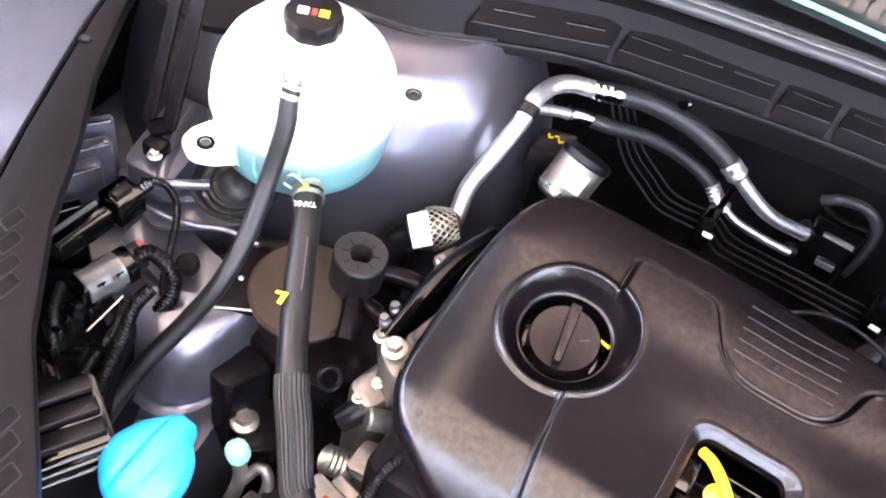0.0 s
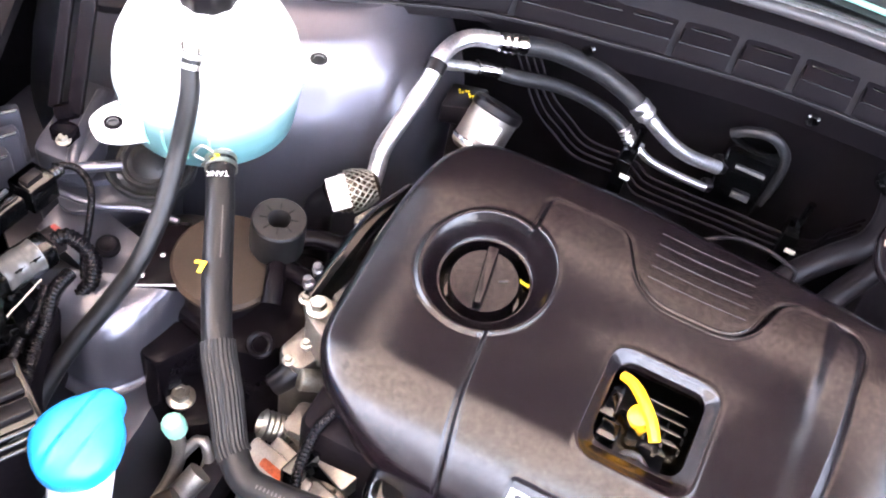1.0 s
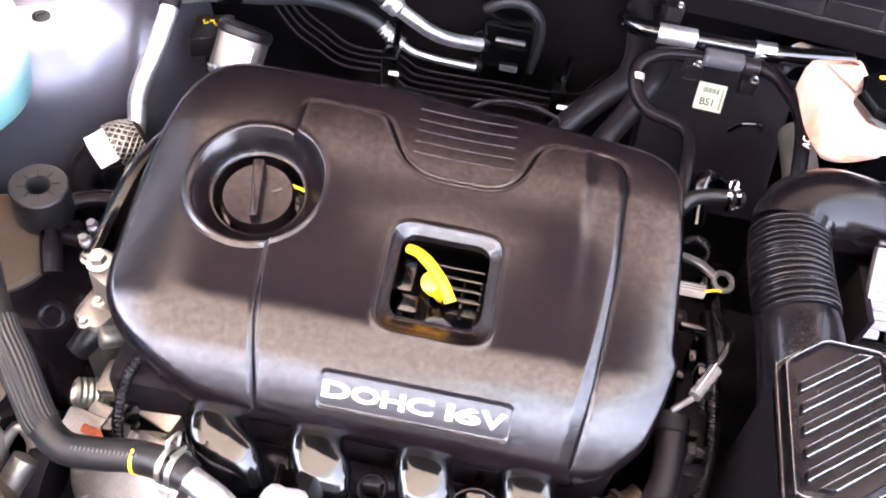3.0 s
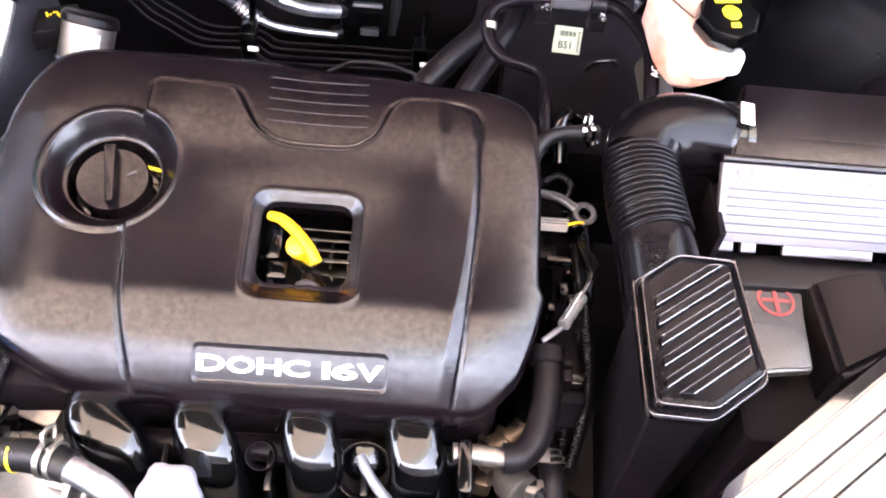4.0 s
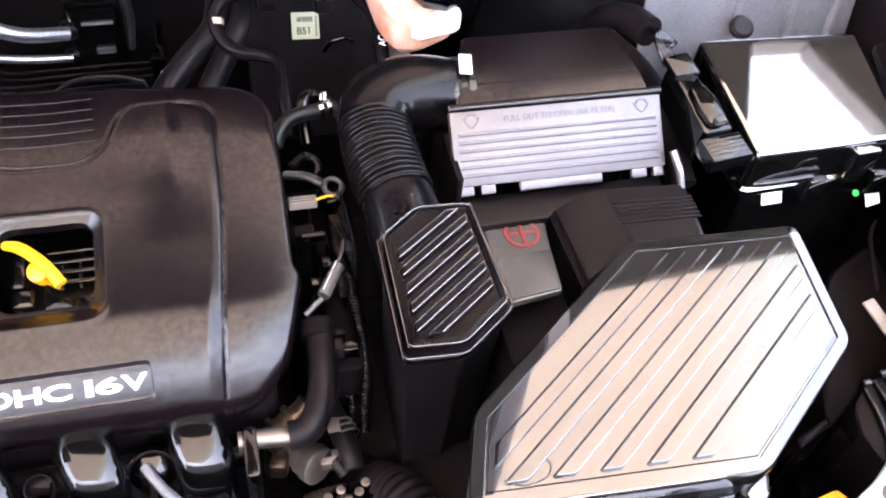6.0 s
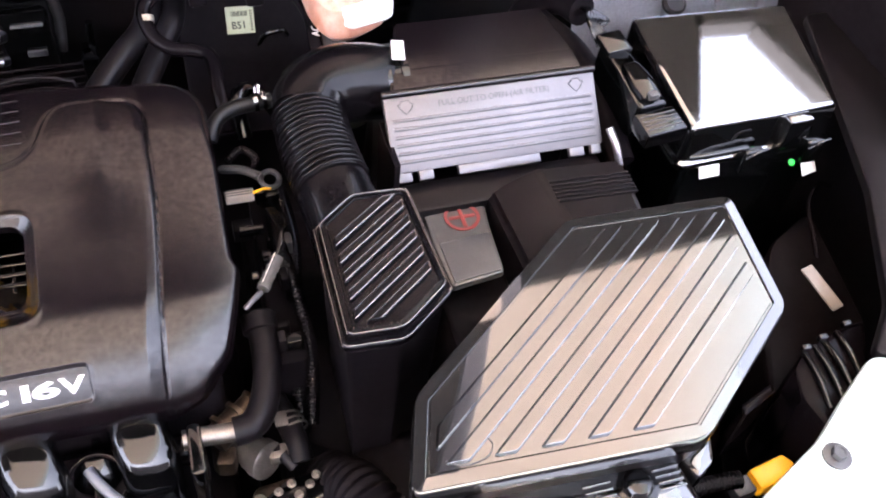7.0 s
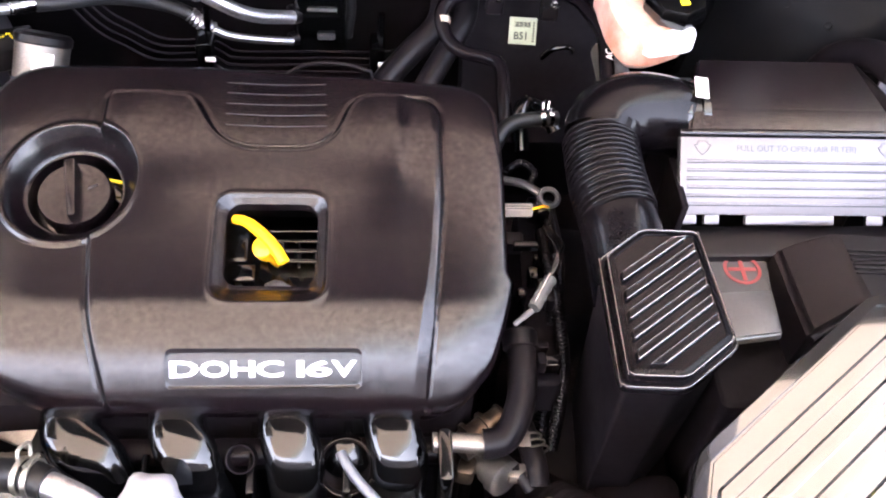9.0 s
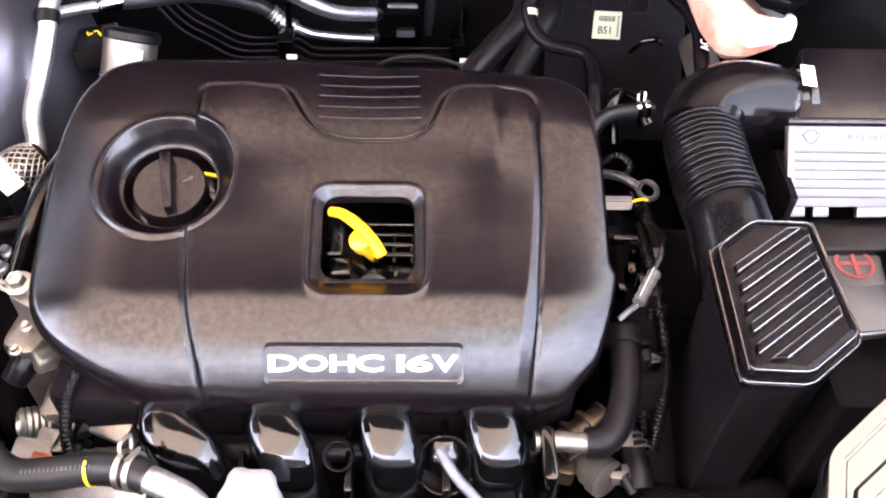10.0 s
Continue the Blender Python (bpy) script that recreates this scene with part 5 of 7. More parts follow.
for k in range(9):
    part("paint_fleck", brick((-0.337 + 0.0028 * k, 0.350 + 0.004 * math.sin(5 * k), 0.8455), (0.002, 0.0035, 0.001), 0.0003, 0.0005), M_YPRINT, can)

# ---- lines along the firewall ----
for k in range(4):
    off = V((0.003 * k, 0.011 * k, 0.003 * k - 0.004))
    hose("brake_line", [V(q) + off for q in ((-0.300, 0.44, 0.87), (-0.254, 0.434, 0.80), (-0.218, 0.433, 0.772), (-0.182, 0.436, 0.748), (-0.122, 0.448, 0.738), (-0.100, 0.444, 0.730), (-0.080, 0.437, 0.728), (0.02, 0.440, 0.728), (0.132, 0.443, 0.730), (0.165, 0.480, 0.735), (0.20, 0.520, 0.74))], 0.0022, M_LINE, "thin glossy black brake line along the firewall", "pipe", 8, group="brake lines")
for x, y in ((-0.118, 0.452), (0.118, 0.448)):
    cl = thing("line_clip", (x, y + 0.02, 0.69), "black plastic clip that holds the brake lines", "clip", "line clips")
    part("clip_body", brick((x, y + 0.010, 0.735), (0.022, 0.040, 0.06), 0.003, 0.004), M_GLOSS, cl)
    part("prong", tube(bmesh.new(), [(x + 0.004, y + 0.02, 0.76), (x + 0.006, y + 0.024, 0.80)], 0.005, 8), M_GLOSS, cl)
    part("white_tag", brick((x + 0.008, y - 0.011, 0.741), (0.014, 0.002, 0.007), 0.0005, 0.001), M_LABEL, cl)
hose("engine_cable", [(0.085, 0.26, 0.80), (0.112, 0.272, 0.855), (0.10, 0.276, 0.865), (0.068, 0.280, 0.870), (0.035, 0.278, 0.868), (0.008, 0.270, 0.856), (-0.01, 0.262, 0.84)], 0.0026, M_HOSE, "thin dark cable lying behind the engine cover", "cable", 8)

hose("heater_hose", [(0.11, 0.33, 0.765), (0.129, 0.359, 0.78), (0.162, 0.392, 0.80), (0.195, 0.421, 0.82), (0.205, 0.46, 0.84), (0.20, 0.53, 0.86)], 0.0165, M_HOSE, "thick black heater hose behind the engine", seg=16)
hose("heater_hose", [(0.165, 0.31, 0.76), (0.180, 0.345, 0.78), (0.215, 0.40, 0.81), (0.235, 0.44, 0.83), (0.24, 0.53, 0.86)], 0.0155, M_HOSE, "thick black heater hose behind the engine", seg=16)
vac = hose("vacuum_hose", [(0.272, 0.225, 0.80), (0.270, 0.265, 0.83), (0.268, 0.315, 0.842), (0.248, 0.333, 0.842), (0.222, 0.342, 0.842), (0.203, 0.363, 0.85), (0.199, 0.392, 0.868), (0.226, 0.408, 0.88), (0.283, 0.414, 0.882), (0.355, 0.413, 0.880), (0.382, 0.375, 0.880), (0.393, 0.33, 0.878), (0.392, 0.285, 0.868), (0.392, 0.24, 0.84)], 0.0092, M_LINE, "glossy black vacuum hose looping behind the engine")
part("clip", brick((0.300, 0.413, 0.886), (0.05, 0.026, 0.018), 0.004, 0.006), M_WIRE, vac, "grey plastic clip")
part("clip", lathe(bmesh.new(), [(0.0098, -0.01), (0.0125, -0.009), (0.0125, 0.009), (0.0098, 0.01)], (0.335, 0.4135, 0.881), (1, 0, 0), 16), M_BLACK, vac)
part("paint_band", lathe(bmesh.new(), [(0.0094, -0.004), (0.0098, -0.004), (0.0098, 0.004), (0.0094, 0.004)], (0.1995, 0.380, 0.860), (0.0, 0.8, 0.6), 14), M_BRAID, vac)
part("letters", lettering("AC", 0.013, frame_of((0.3935, 0.290, 0.8835), (0.1, 0.95, 0.1), (-1, 0.1, 0.1)), 0.0003), M_WHITEINK, vac, "white AC print")
met = thing("refrigerant_pipe", (0.16, 0.43, 0.87), "silver metal pipe with clips under the cowl", "pipe")
part("body", tube(bmesh.new(), [(0.185, 0.50, 0.86), (0.178, 0.455, 0.885), (0.205, 0.430, 0.895), (0.264, 0.428, 0.895), (0.320, 0.428, 0.895), (0.38, 0.43, 0.895), (0.46, 0.45, 0.89)], 0.0118, 14), M_GLOSS, met)
part("bare_section", tube(bmesh.new(), [(0.215, 0.4275, 0.8955), (0.262, 0.428, 0.8955)], 0.0124, 14), M_ALU, met)
part("bare_section", tube(bmesh.new(), [(0.335, 0.428, 0.8955), (0.360, 0.429, 0.8955)], 0.0124, 14), M_ALU, met)
for x, y, z in ((0.23, 0.45, 0.915), (0.265, 0.40, 0.872), (0.335, 0.395, 0.868)):
    part("clip", brick((x, y, z), (0.022, 0.020, 0.022), 0.003, 0.004), M_BLACK, met)
    bolt(met, (x + 0.004, y - 0.006, z + 0.011), r=0.004, material=M_CHROME)

ecu = thing("control_unit", (0.34, 0.50, 0.55), "black control unit box with a pale label on the firewall", "control unit")
EF = frame_of((0.322, 0.480, 0.771), (1, 0.0, 0.0), (0, 0.55, 0.83))
part("case", slab(rect(-0.085, -0.16, 0.11, 0.075), -0.05, -0.001, 0.004, 0.012, EF), M_DEEP, ecu)
lab = part("label", slab(rect(-0.0225, -0.0215, 0.0225, 0.0215), -0.0005, 0.0006, 0.0002, 0.001, EF @ Matrix.Scale(0.86, 4) @ pose(0, 0, 0, 0, 0, -2)), M_PALE, ecu, "pale green printed label")
part("letters", lettering("B51", 0.0165, EF @ Matrix.Scale(0.86, 4) @ pose(-0.003, -0.0085, 0.0009, 0, 0, -2), 0.0002, 0.95, 0.0003), M_INK, lab)
for k in range(13):
    part("code_bar", slab(rect(-0.014 + 0.0021 * k, 0.006, -0.0131 + 0.0021 * k + 0.0004 * (k % 3), 0.0145), 0.0006, 0.0010, 0.0001, 0.0002, EF @ Matrix.Scale(0.86, 4) @ pose(0, 0, 0, 0, 0, -2)), M_INK, lab)
for k in range(8):
    part("code_bar", slab(rect(0.0160, -0.017 + 0.0042 * k, 0.0195, -0.0145 + 0.0042 * k), 0.0006, 0.0010, 0.0001, 0.0002, EF @ Matrix.Scale(0.86, 4) @ pose(0, 0, 0, 0, 0, -2)), M_GREYINK, lab)
hook = hose("wire_hook", [(0.335, 0.385, 0.80), (0.345, 0.372, 0.825), (0.365, 0.372, 0.828), (0.372, 0.385, 0.81)], 0.0035, M_GLOSS, "small glossy black wire loop", "wire", 8)

# ---- brake fluid reservoir ----
brk = thing("brake_fluid_reservoir", (0.42, 0.31, 0.80), "amber translucent brake fluid reservoir with a black octagonal cap", "reservoir")
part("bowl", prism(bmesh.new(), rounded([(0.385, 0.390), (0.455, 0.410), (0.462, 0.360), (0.480, 0.285), (0.434, 0.262), (0.402, 0.266), (0.390, 0.305)], 0.014), [(0.012, 0.875), (0, 0.888), (0, 0.915), (0.003, 0.925), (0.010, 0.930), (0.02, 0.931)]), M_ORANGE, brk)
part("front_lip", slab([(0.404, 0.284), (0.430, 0.256), (0.484, 0.270), (0.488, 0.292), (0.44, 0.284)], 0.90, 0.928, 0.006, 0.010), M_WHITE, brk, "white translucent front edge")
bc = V((0.462, 0.312, 0.938))
part("cap", lathe(bmesh.new(), [(0.026, -0.01), (0.0345, -0.006), (0.0385, 0.0), (0.0385, 0.012), (0.034, 0.021), (0.020, 0.023), (0.004, 0.0235)], bc, (0.02, -0.15, 1), 8), M_GLOSS, brk, "glossy black octagonal cap")
BF = aim(bc, (0.02, -0.15, 1)) @ pose(0, 0, 0.0236)
part("print_disc", slab([(0.0115 * math.cos(k * math.pi / 4 + 0.39), 0.0115 * math.sin(k * math.pi / 4 + 0.39)) for k in range(8)], 0, 0.0006, 0.0002, 0.001, BF), M_YPRINT, brk)
part("print_bar", slab(rect(-0.016, 0.0155, 0.016, 0.0205), 0, 0.0006, 0.0002, 0.001, BF), M_YPRINT, brk)
part("print_bar", slab(rect(-0.005, -0.0225, 0.006, -0.0145), 0, 0.0006, 0.0002, 0.001, BF), M_YPRINT, brk)
part("booster", lathe(bmesh.new(), [(0.02, -0.06), (0.10, -0.05), (0.12, -0.02), (0.12, 0.03), (0.10, 0.05)], (0.50, 0.55, 0.76), (0, -1, 0.1), 40), M_GLOSS, brk, "black brake booster drum")
part("cylinder", tube(bmesh.new(), [(0.43, 0.42, 0.785), (0.43, 0.24, 0.785)], 0.022, 18), M_CAST, brk)

# ---- sheet metal behind the fuse box ----
apron = thing("inner_apron", (0.88, 0.25, 0.70), "bare grey sheet metal apron with dimples behind the fuse box", "body panel")
part("panel", sheet("panel", 40, lambda u, v: V((0.715 + 0.31 * u, 0.232 + 0.045 * v + 0.012 * u, 0.78 + 0.20 * v + 0.0015 * math.sin(u * 17) + 0.002 * noise.noise(V((u * 9, v * 5, 0))))), 20, M_PANEL, thickness=0.003), M_PANEL, apron)
for u in (0.845, 0.925, 0.990):
    part("ridge", tube(bmesh.new(), [(u, 0.236, 0.79), (u + 0.002, 0.258, 0.88), (u + 0.004, 0.278, 0.97)], 0.0055, 14), M_PANEL, apron)
for x, z in ((0.790, 0.925), (0.800, 0.945), (0.775, 0.905), (0.880, 0.930), (0.895, 0.915), (0.880, 0.905), (0.955, 0.920), (0.815, 0.90)):
    part("dimple", lathe(bmesh.new(), [(0.0050, -0.001), (0.0045, 0.0012), (0.002, 0.002)], (x, 0.232 + 0.225 * (z - 0.78) + 0.0085, z), (0, -0.95, 0.25), 16), M_PANEL, apron)
part("grommet", lathe(bmesh.new(), [(0.016, -0.002), (0.016, 0.003), (0.012, 0.006), (0.006, 0.0055)], (0.850, 0.245, 0.897), (0, -0.5, 0.8), 24), M_HOSE, apron, "black rubber grommet")


# ---- intake: resonator, duct, air filter box, snorkel ----
def clip_line(poly, p, d):
    """The stretch of a line inside a convex polygon (counter-clockwise), or None."""
    lo, hi = -9.0, 9.0
    for a, b in zip(poly, poly[1:] + poly[:1]):
        n = V((-(b[1] - a[1]), b[0] - a[0]))
        num, den = n.dot(V(a) - p), n.dot(d)
        if abs(den) < 1e-9:
            if num > 0:
                return None
            continue
        t = num / den
        if den > 0:
            lo = max(lo, t)
        else:
            hi = min(hi, t)
    return (lo, hi) if hi - lo > 0.002 else None


def ribbed(parent, poly, z, angle, pitch, width, height, margin, phase, material, soft=0.0018, skew=0.0, bead=0.0):
    """Raised diagonal ribs within a convex lid; bead adds glossy tubes for edge highlights."""
    if area(poly) < 0:
        poly = poly[::-1]
    q = inset(poly, margin)
    d = V((math.cos(radians(angle)), math.sin(radians(angle))))
    n = V((-d.y, d.x))
    mid = sum((V(p) for p in q), V((0, 0))) / len(q)
    for k in range(-14, 15):
        a = clip_line(q, mid + n * (k * pitch + phase), d)
        b = clip_line(q, mid + n * (k * pitch + phase + width), d)
        if a is None or b is None:
            continue
        o0, o1 = mid + n * (k * pitch + phase), mid + n * (k * pitch + phase + width)
        quad = [tuple(o0 + d * a[0]), tuple(o0 + d * a[1]), tuple(o1 + d * b[1]), tuple(o1 + d * b[0])]
        bm = prism(bmesh.new(), quad, [(0, z - 0.001), (0.0001, z + height * 0.25), (soft, z + height * 0.9), (soft * 1.4, z + height)], r=0.003)
        for vtx in bm.verts:
            if vtx.co.z > z + height * 0.5:
                vtx.co.xy -= n * skew
        rib = part("rib", bm, material, parent, angle=8)
        if bead:
            for o, (t0, t1), k2, br in ((o0, a, 0.0007, bead), (o1, b, -0.0007, bead * 0.4)):
                e0, e1 = o + d * (t0 + 0.002) + n * k2, o + d * (t1 - 0.002) + n * k2
                part("rib_edge", tube(bmesh.new(), [(e0.x, e0.y, z + height - 0.0006), (e1.x, e1.y, z + height - 0.0006)], br, 8), M_LID, parent)
            e0, e1 = o0 + d * (a[1] - 0.0015) + n * 0.001, o1 + d * (b[1] - 0.0015) - n * 0.001
            part("rib_edge", tube(bmesh.new(), [(e0.x, e0.y, z + height - 0.0006), (e1.x, e1.y, z + height - 0.0006)], bead * 0.8, 8), M_LID, parent)


RES = [(0.365, -0.015), (0.424, -0.018), (0.431, -0.145), (0.378, -0.186), (0.322, -0.183), (0.324, -0.048)]
res = thing("intake_resonator", (0.38, -0.1, 0.62), "black plastic intake resonator box with a ribbed lid", "air intake")
part("body", prism(bmesh.new(), RES, [(0.02, 0.62), (0.012, 0.70), (0.004, 0.89), (0.002, 0.905)], r=0.010), M_DEEP, res)
lid = part("lid", prism(bmesh.new(), RES, [(0.0, 0.902), (-0.002, 0.904), (-0.002, 0.911), (0.0, 0.913), (0.003, 0.913), (0.004, 0.920), (0.006, 0.923), (0.010, 0.924), (0.011, 0.9225), (0.014, 0.9225)], r=0.010), M_DUCT, res, "glossy black ribbed lid")
ribbed(lid, RES, 0.9225, 37, 0.0166, 0.0083, 0.0042, 0.0130, 0.002, M_DUCT, 0.0013, 0.0, 0.0010)
# Glossy tubes round the lid draw the rim's two bright highlight lines.
for dd, zz, rr in ((0.0045, 0.9232, 0.0009), (-0.0005, 0.9125, 0.0009)):
    ring = [(x, y, zz) for x, y in rounded(inset(RES if area(RES) > 0 else RES[::-1], dd), 0.008, 4)]
    part("rim_glint", tube(bmesh.new(), ring + ring[:2], rr, 8, 0.004), M_LID, lid)
for k in range(3):
    part("mark", brick((0.368 + 0.010 * k, -0.243, 0.716), (0.006, 0.002, 0.003), 0.0005, 0.0005), M_GREYP, res)
part("lower_duct", slab([(0.33, -0.27), (0.42, -0.26), (0.44, -0.15), (0.33, -0.16)], 0.52, 0.70, 0.02, 0.03), M_DEEP, res)

duct = thing("intake_duct", (0.37, 0.1, 0.80), "black rubber intake duct with a corrugated bellows and elbow", "air duct")
part("elbow", tube(bmesh.new(), [(0.450, 0.157, 0.902), (0.425, 0.160, 0.906), (0.388, 0.158, 0.909), (0.362, 0.144, 0.907), (0.3525, 0.122, 0.902)], 0.0395, 36, 0.006, lambda s, l: 1.0 + 0.11 * math.sin(math.pi * s / l) ** 0.7), M_ELBOW, duct, "smooth black elbow", angle=60)
part("bellows", tube(bmesh.new(), [(0.3525, 0.124, 0.9025), (0.352, 0.098, 0.899), (0.353, 0.060, 0.896), (0.358, 0.022, 0.892)], 0.0392, 48, 0.0006, lambda s, l: 1.035 - 0.085 * math.cos(s * math.pi / 0.0068) ** 6), M_ELBOW, duct, "corrugated black bellows", angle=85)
part("cuff", tube(bmesh.new(), [(0.357, 0.026, 0.892), (0.360, 0.005, 0.886), (0.364, -0.03, 0.872), (0.370, -0.06, 0.850)], 0.0375, 32, 0.006, lambda s, l: 1 + 0.06 * min(1, s / 0.01)), M_DUCT, duct)
part("band", lathe(bmesh.new(), [(0.038, -0.012), (0.0425, -0.011), (0.0425, -0.006), (0.0410, -0.005), (0.0410, 0.005), (0.0430, 0.006), (0.0430, 0.014), (0.038, 0.015)], (0.452, 0.157, 0.901), (1, 0, 0), 36), M_GLOSS, duct, "black clamp collar")
LB = frame_of((0.459, 0.160, 0.9452), (1, -0.22, 0), (0.22, 1, -0.10))
part("band_label", brick((0, 0, 0), (0.014, 0.038, 0.0008), 0.0003, 0.001, LB), M_LABEL, duct, "white label on the clamp")
for k in range(9):
    part("code_bar", brick((0, -0.012 + 0.003 * k, 0.0006), (0.007, 0.0010, 0.0004), 0.0001, 0.0002, LB), M_RED if k % 3 == 1 else M_GREYINK, duct)

flt = thing("air_filter_box", (0.55, 0.13, 0.62), "black air filter box with a ribbed silver front panel", "air filter")
part("body", slab([(0.445, 0.094), (0.655, 0.094), (0.66, 0.23), (0.45, 0.23)], 0.62, 0.905, 0.01, 0.012), M_BLACK, flt)
bm = bmesh.new()
top_line = [(0.106, 0.900), (0.106, 0.928), (0.138, 0.936), (0.222, 0.934), (0.226, 0.900)]
skin(bm, [[V((xf + (xb - xf) * (y - 0.106) / 0.12, y, z)) for y, z in top_line] for xf, xb in ((0.437, 0.472), (0.662, 0.650))])
bmesh.ops.bevel(bm, geom=bm.edges[:], offset=0.003, segments=3, affect="EDGES")
part("top", bm, M_COVER, flt, "satin black top cover")
# Thin glossy bead added to draw the highlight on the top's front edge.
part("front_glint", tube(bmesh.new(), [(0.440, 0.1062, 0.9285), (0.661, 0.1062, 0.9285)], 0.0009, 8), M_LID, flt, "glossy bead added for the front edge's highlight")
FF = frame_of((0.549, 0.074, 0.9015), (1, 0, 0), (0, 0.060, 0.056))
face = part("front_panel", slab([(-0.121, -0.041), (0.121, -0.041), (0.121, 0.041), (-0.121, 0.041)], -0.008, 0.002, 0.001, 0.004, FF), M_SILVER, flt, "silver grey film panel")
part("top_rim", tube(bmesh.new(), [FF @ V((-0.122, 0.043, 0.001)), FF @ V((0.122, 0.043, 0.001))], 0.0045, 10), M_COVER, flt)
for k in range(6):
    part("rib", slab(rect(-0.114, -0.0010, 0.114, 0.0010), 0.0018, 0.0034, 0.0004, 0.001, FF @ pose(0, 0.015 - 0.0088 * k, 0)), M_SILVER, face)
    part("groove", slab(rect(-0.114, -0.0007, 0.114, 0.0007), 0.0018, 0.0022, 0.0001, 0.0004, FF @ pose(0, 0.0128 - 0.0088 * k, 0)), M_GREYINK, face)
part("letters", lettering("PULL OUT TO OPEN (AIR FILTER)", 0.0093, FF @ pose(0.002, 0.0275, 0.0022), 0.0002, 0.93), M_EMBOSS, face, "grey embossed words")
for sx in (-1, 1):
    bm = bmesh.new()
    ar = [(-0.009, 0.004), (-0.005, 0.004), (-0.005, 0.0075), (0.005, 0.0075), (0.005, 0.004), (0.009, 0.004), (0.0, -0.0065)]
    tube(bm, [FF @ V((sx * 0.098 + x, 0.027 + y, 0.0022)) for x, y in ar + ar[:1]], 0.0005, 5, 0.02)
    part("arrow", bm, M_EMBOSS, face)
for x0, x1 in ((-0.118, -0.102), (-0.094, -0.078), (-0.050, 0.045), (0.080, 0.098), (0.106, 0.118)):
    part("tab", slab(rect(x0, -0.051, x1, -0.040), -0.006, 0.001, 0.001, 0.002, FF), M_SILVER, face)
part("side_fin", slab([(0.425, 0.035), (0.432, 0.035), (0.432, 0.105), (0.425, 0.105)], 0.66, 0.895, 0.001, 0.002), M_DEEP, flt)
part("side_clip", tube(bmesh.new(), [(0.674, 0.045, 0.895), (0.680, 0.030, 0.880), (0.684, 0.020, 0.86)], 0.0045, 8), M_ALU, flt, "steel spring clip")
part("lower_ledge", slab([(0.428, 0.0), (0.665, 0.004), (0.668, 0.046), (0.428, 0.044)], 0.70, 0.858, 0.004, 0.008), M_BLACK, flt)

SN = [(0.556, -0.106), (0.728, -0.111), (0.714, -0.245), (0.584, -0.347), (0.341, -0.336), (0.366, -0.258)]
sno = thing("air_intake_snorkel", (0.53, -0.23, 0.70), "large black air intake box with a glossy diagonally ribbed lid", "air intake")
part("body", prism(bmesh.new(), SN, [(0.03, 0.70), (0.012, 0.80), (0.002, 0.905), (0.0, 0.915)], r=0.010), M_BLACK, sno)
slid = part("lid", prism(bmesh.new(), SN, [(0.0, 0.912), (-0.003, 0.914), (-0.003, 0.931), (-0.0012, 0.9342), (0.0085, 0.9347), (0.0092, 0.9326), (0.0110, 0.9326), (0.0116, 0.9338), (0.018, 0.9338)], r=0.010), M_LID, sno, "glossy ribbed lid")
ribbed(slid, SN, 0.9338, 37.7, 0.0250, 0.0125, 0.0032, 0.016, 0.0026, M_LID, 0.0010, 0.0012)
part("scuff", tube(bmesh.new(), [(0.372, -0.318, 0.9342), (0.385, -0.325, 0.9342), (0.405, -0.322, 0.9342), (0.412, -0.312, 0.9342), (0.408, -0.304, 0.9342)], 0.0006, 5, 0.004), M_GREYP, sno)
part("front_duct", slab([(0.40, -0.31), (0.572, -0.325), (0.585, -0.42), (0.40, -0.42)], 0.80, 0.885, 0.006, 0.012), M_LID, sno, "black front duct")
part("clip_seat", lathe(bmesh.new(), [(0.018, 0), (0.018, 0.002), (0.014, 0.003), (0.013, 0.006), (0.010, 0.009), (0.004, 0.010)], (0.530, -0.356, 0.8845), seg=28), M_GLOSS, sno, "round glossy push clip")
for k in range(4):
    part("duct_rib", slab(rect(0.548, -0.3465 - 0.006 * k, 0.572, -0.3445 - 0.006 * k), 0.8845, 0.8865, 0.0004, 0.0008), M_LID, sno)
    part("duct_rib", slab(rect(0.485, -0.3465 - 0.006 * k, 0.510, -0.3445 - 0.006 * k), 0.8845, 0.8865, 0.0004, 0.0008), M_LID, sno)
part("corner_flap", slab([(0.575, -0.335), (0.615, -0.325), (0.605, -0.350), (0.585, -0.362)], 0.86, 0.885, 0.004, 0.006), M_LID, sno)

# ---- battery, covers, fuse box ----
bat = thing("battery", (0.5, -0.05, 0.62), "black car battery with clear terminal cover and red plus", "battery")
part("case", slab([(0.445, -0.15), (0.66, -0.15), (0.66, 0.005), (0.445, 0.005)], 0.62, 0.815, 0.005, 0.010), M_DEEP, bat)
part("terminal_cover", slab([(0.450, 0.012), (0.522, 0.016), (0.516, -0.030), (0.512, -0.090), (0.452, -0.098), (0.448, -0.04)], 0.838, 0.850, 0.005, 0.006), M_FOIL, bat, "clear grey terminal cover")
part("dark_window", slab([(0.455, -0.040), (0.513, -0.036), (0.509, -0.087), (0.456, -0.093)], 0.8485, 0.8512, 0.0006, 0.003), M_GREYP, bat)
pl = V((0.489, -0.010, 0.8512))
part("plus_ring", lathe(bmesh.new(), [(0.0160, 0), (0.0194, 0), (0.0194, 0.0006), (0.0160, 0.0006)], pl, seg=36, cap=(False, False)), M_RED, bat)
bm = slab(rect(-0.0145, -0.0022, 0.0145, 0.0022), 0, 0.0006, 0.0002, 0.0005, Matrix.Translation(pl))
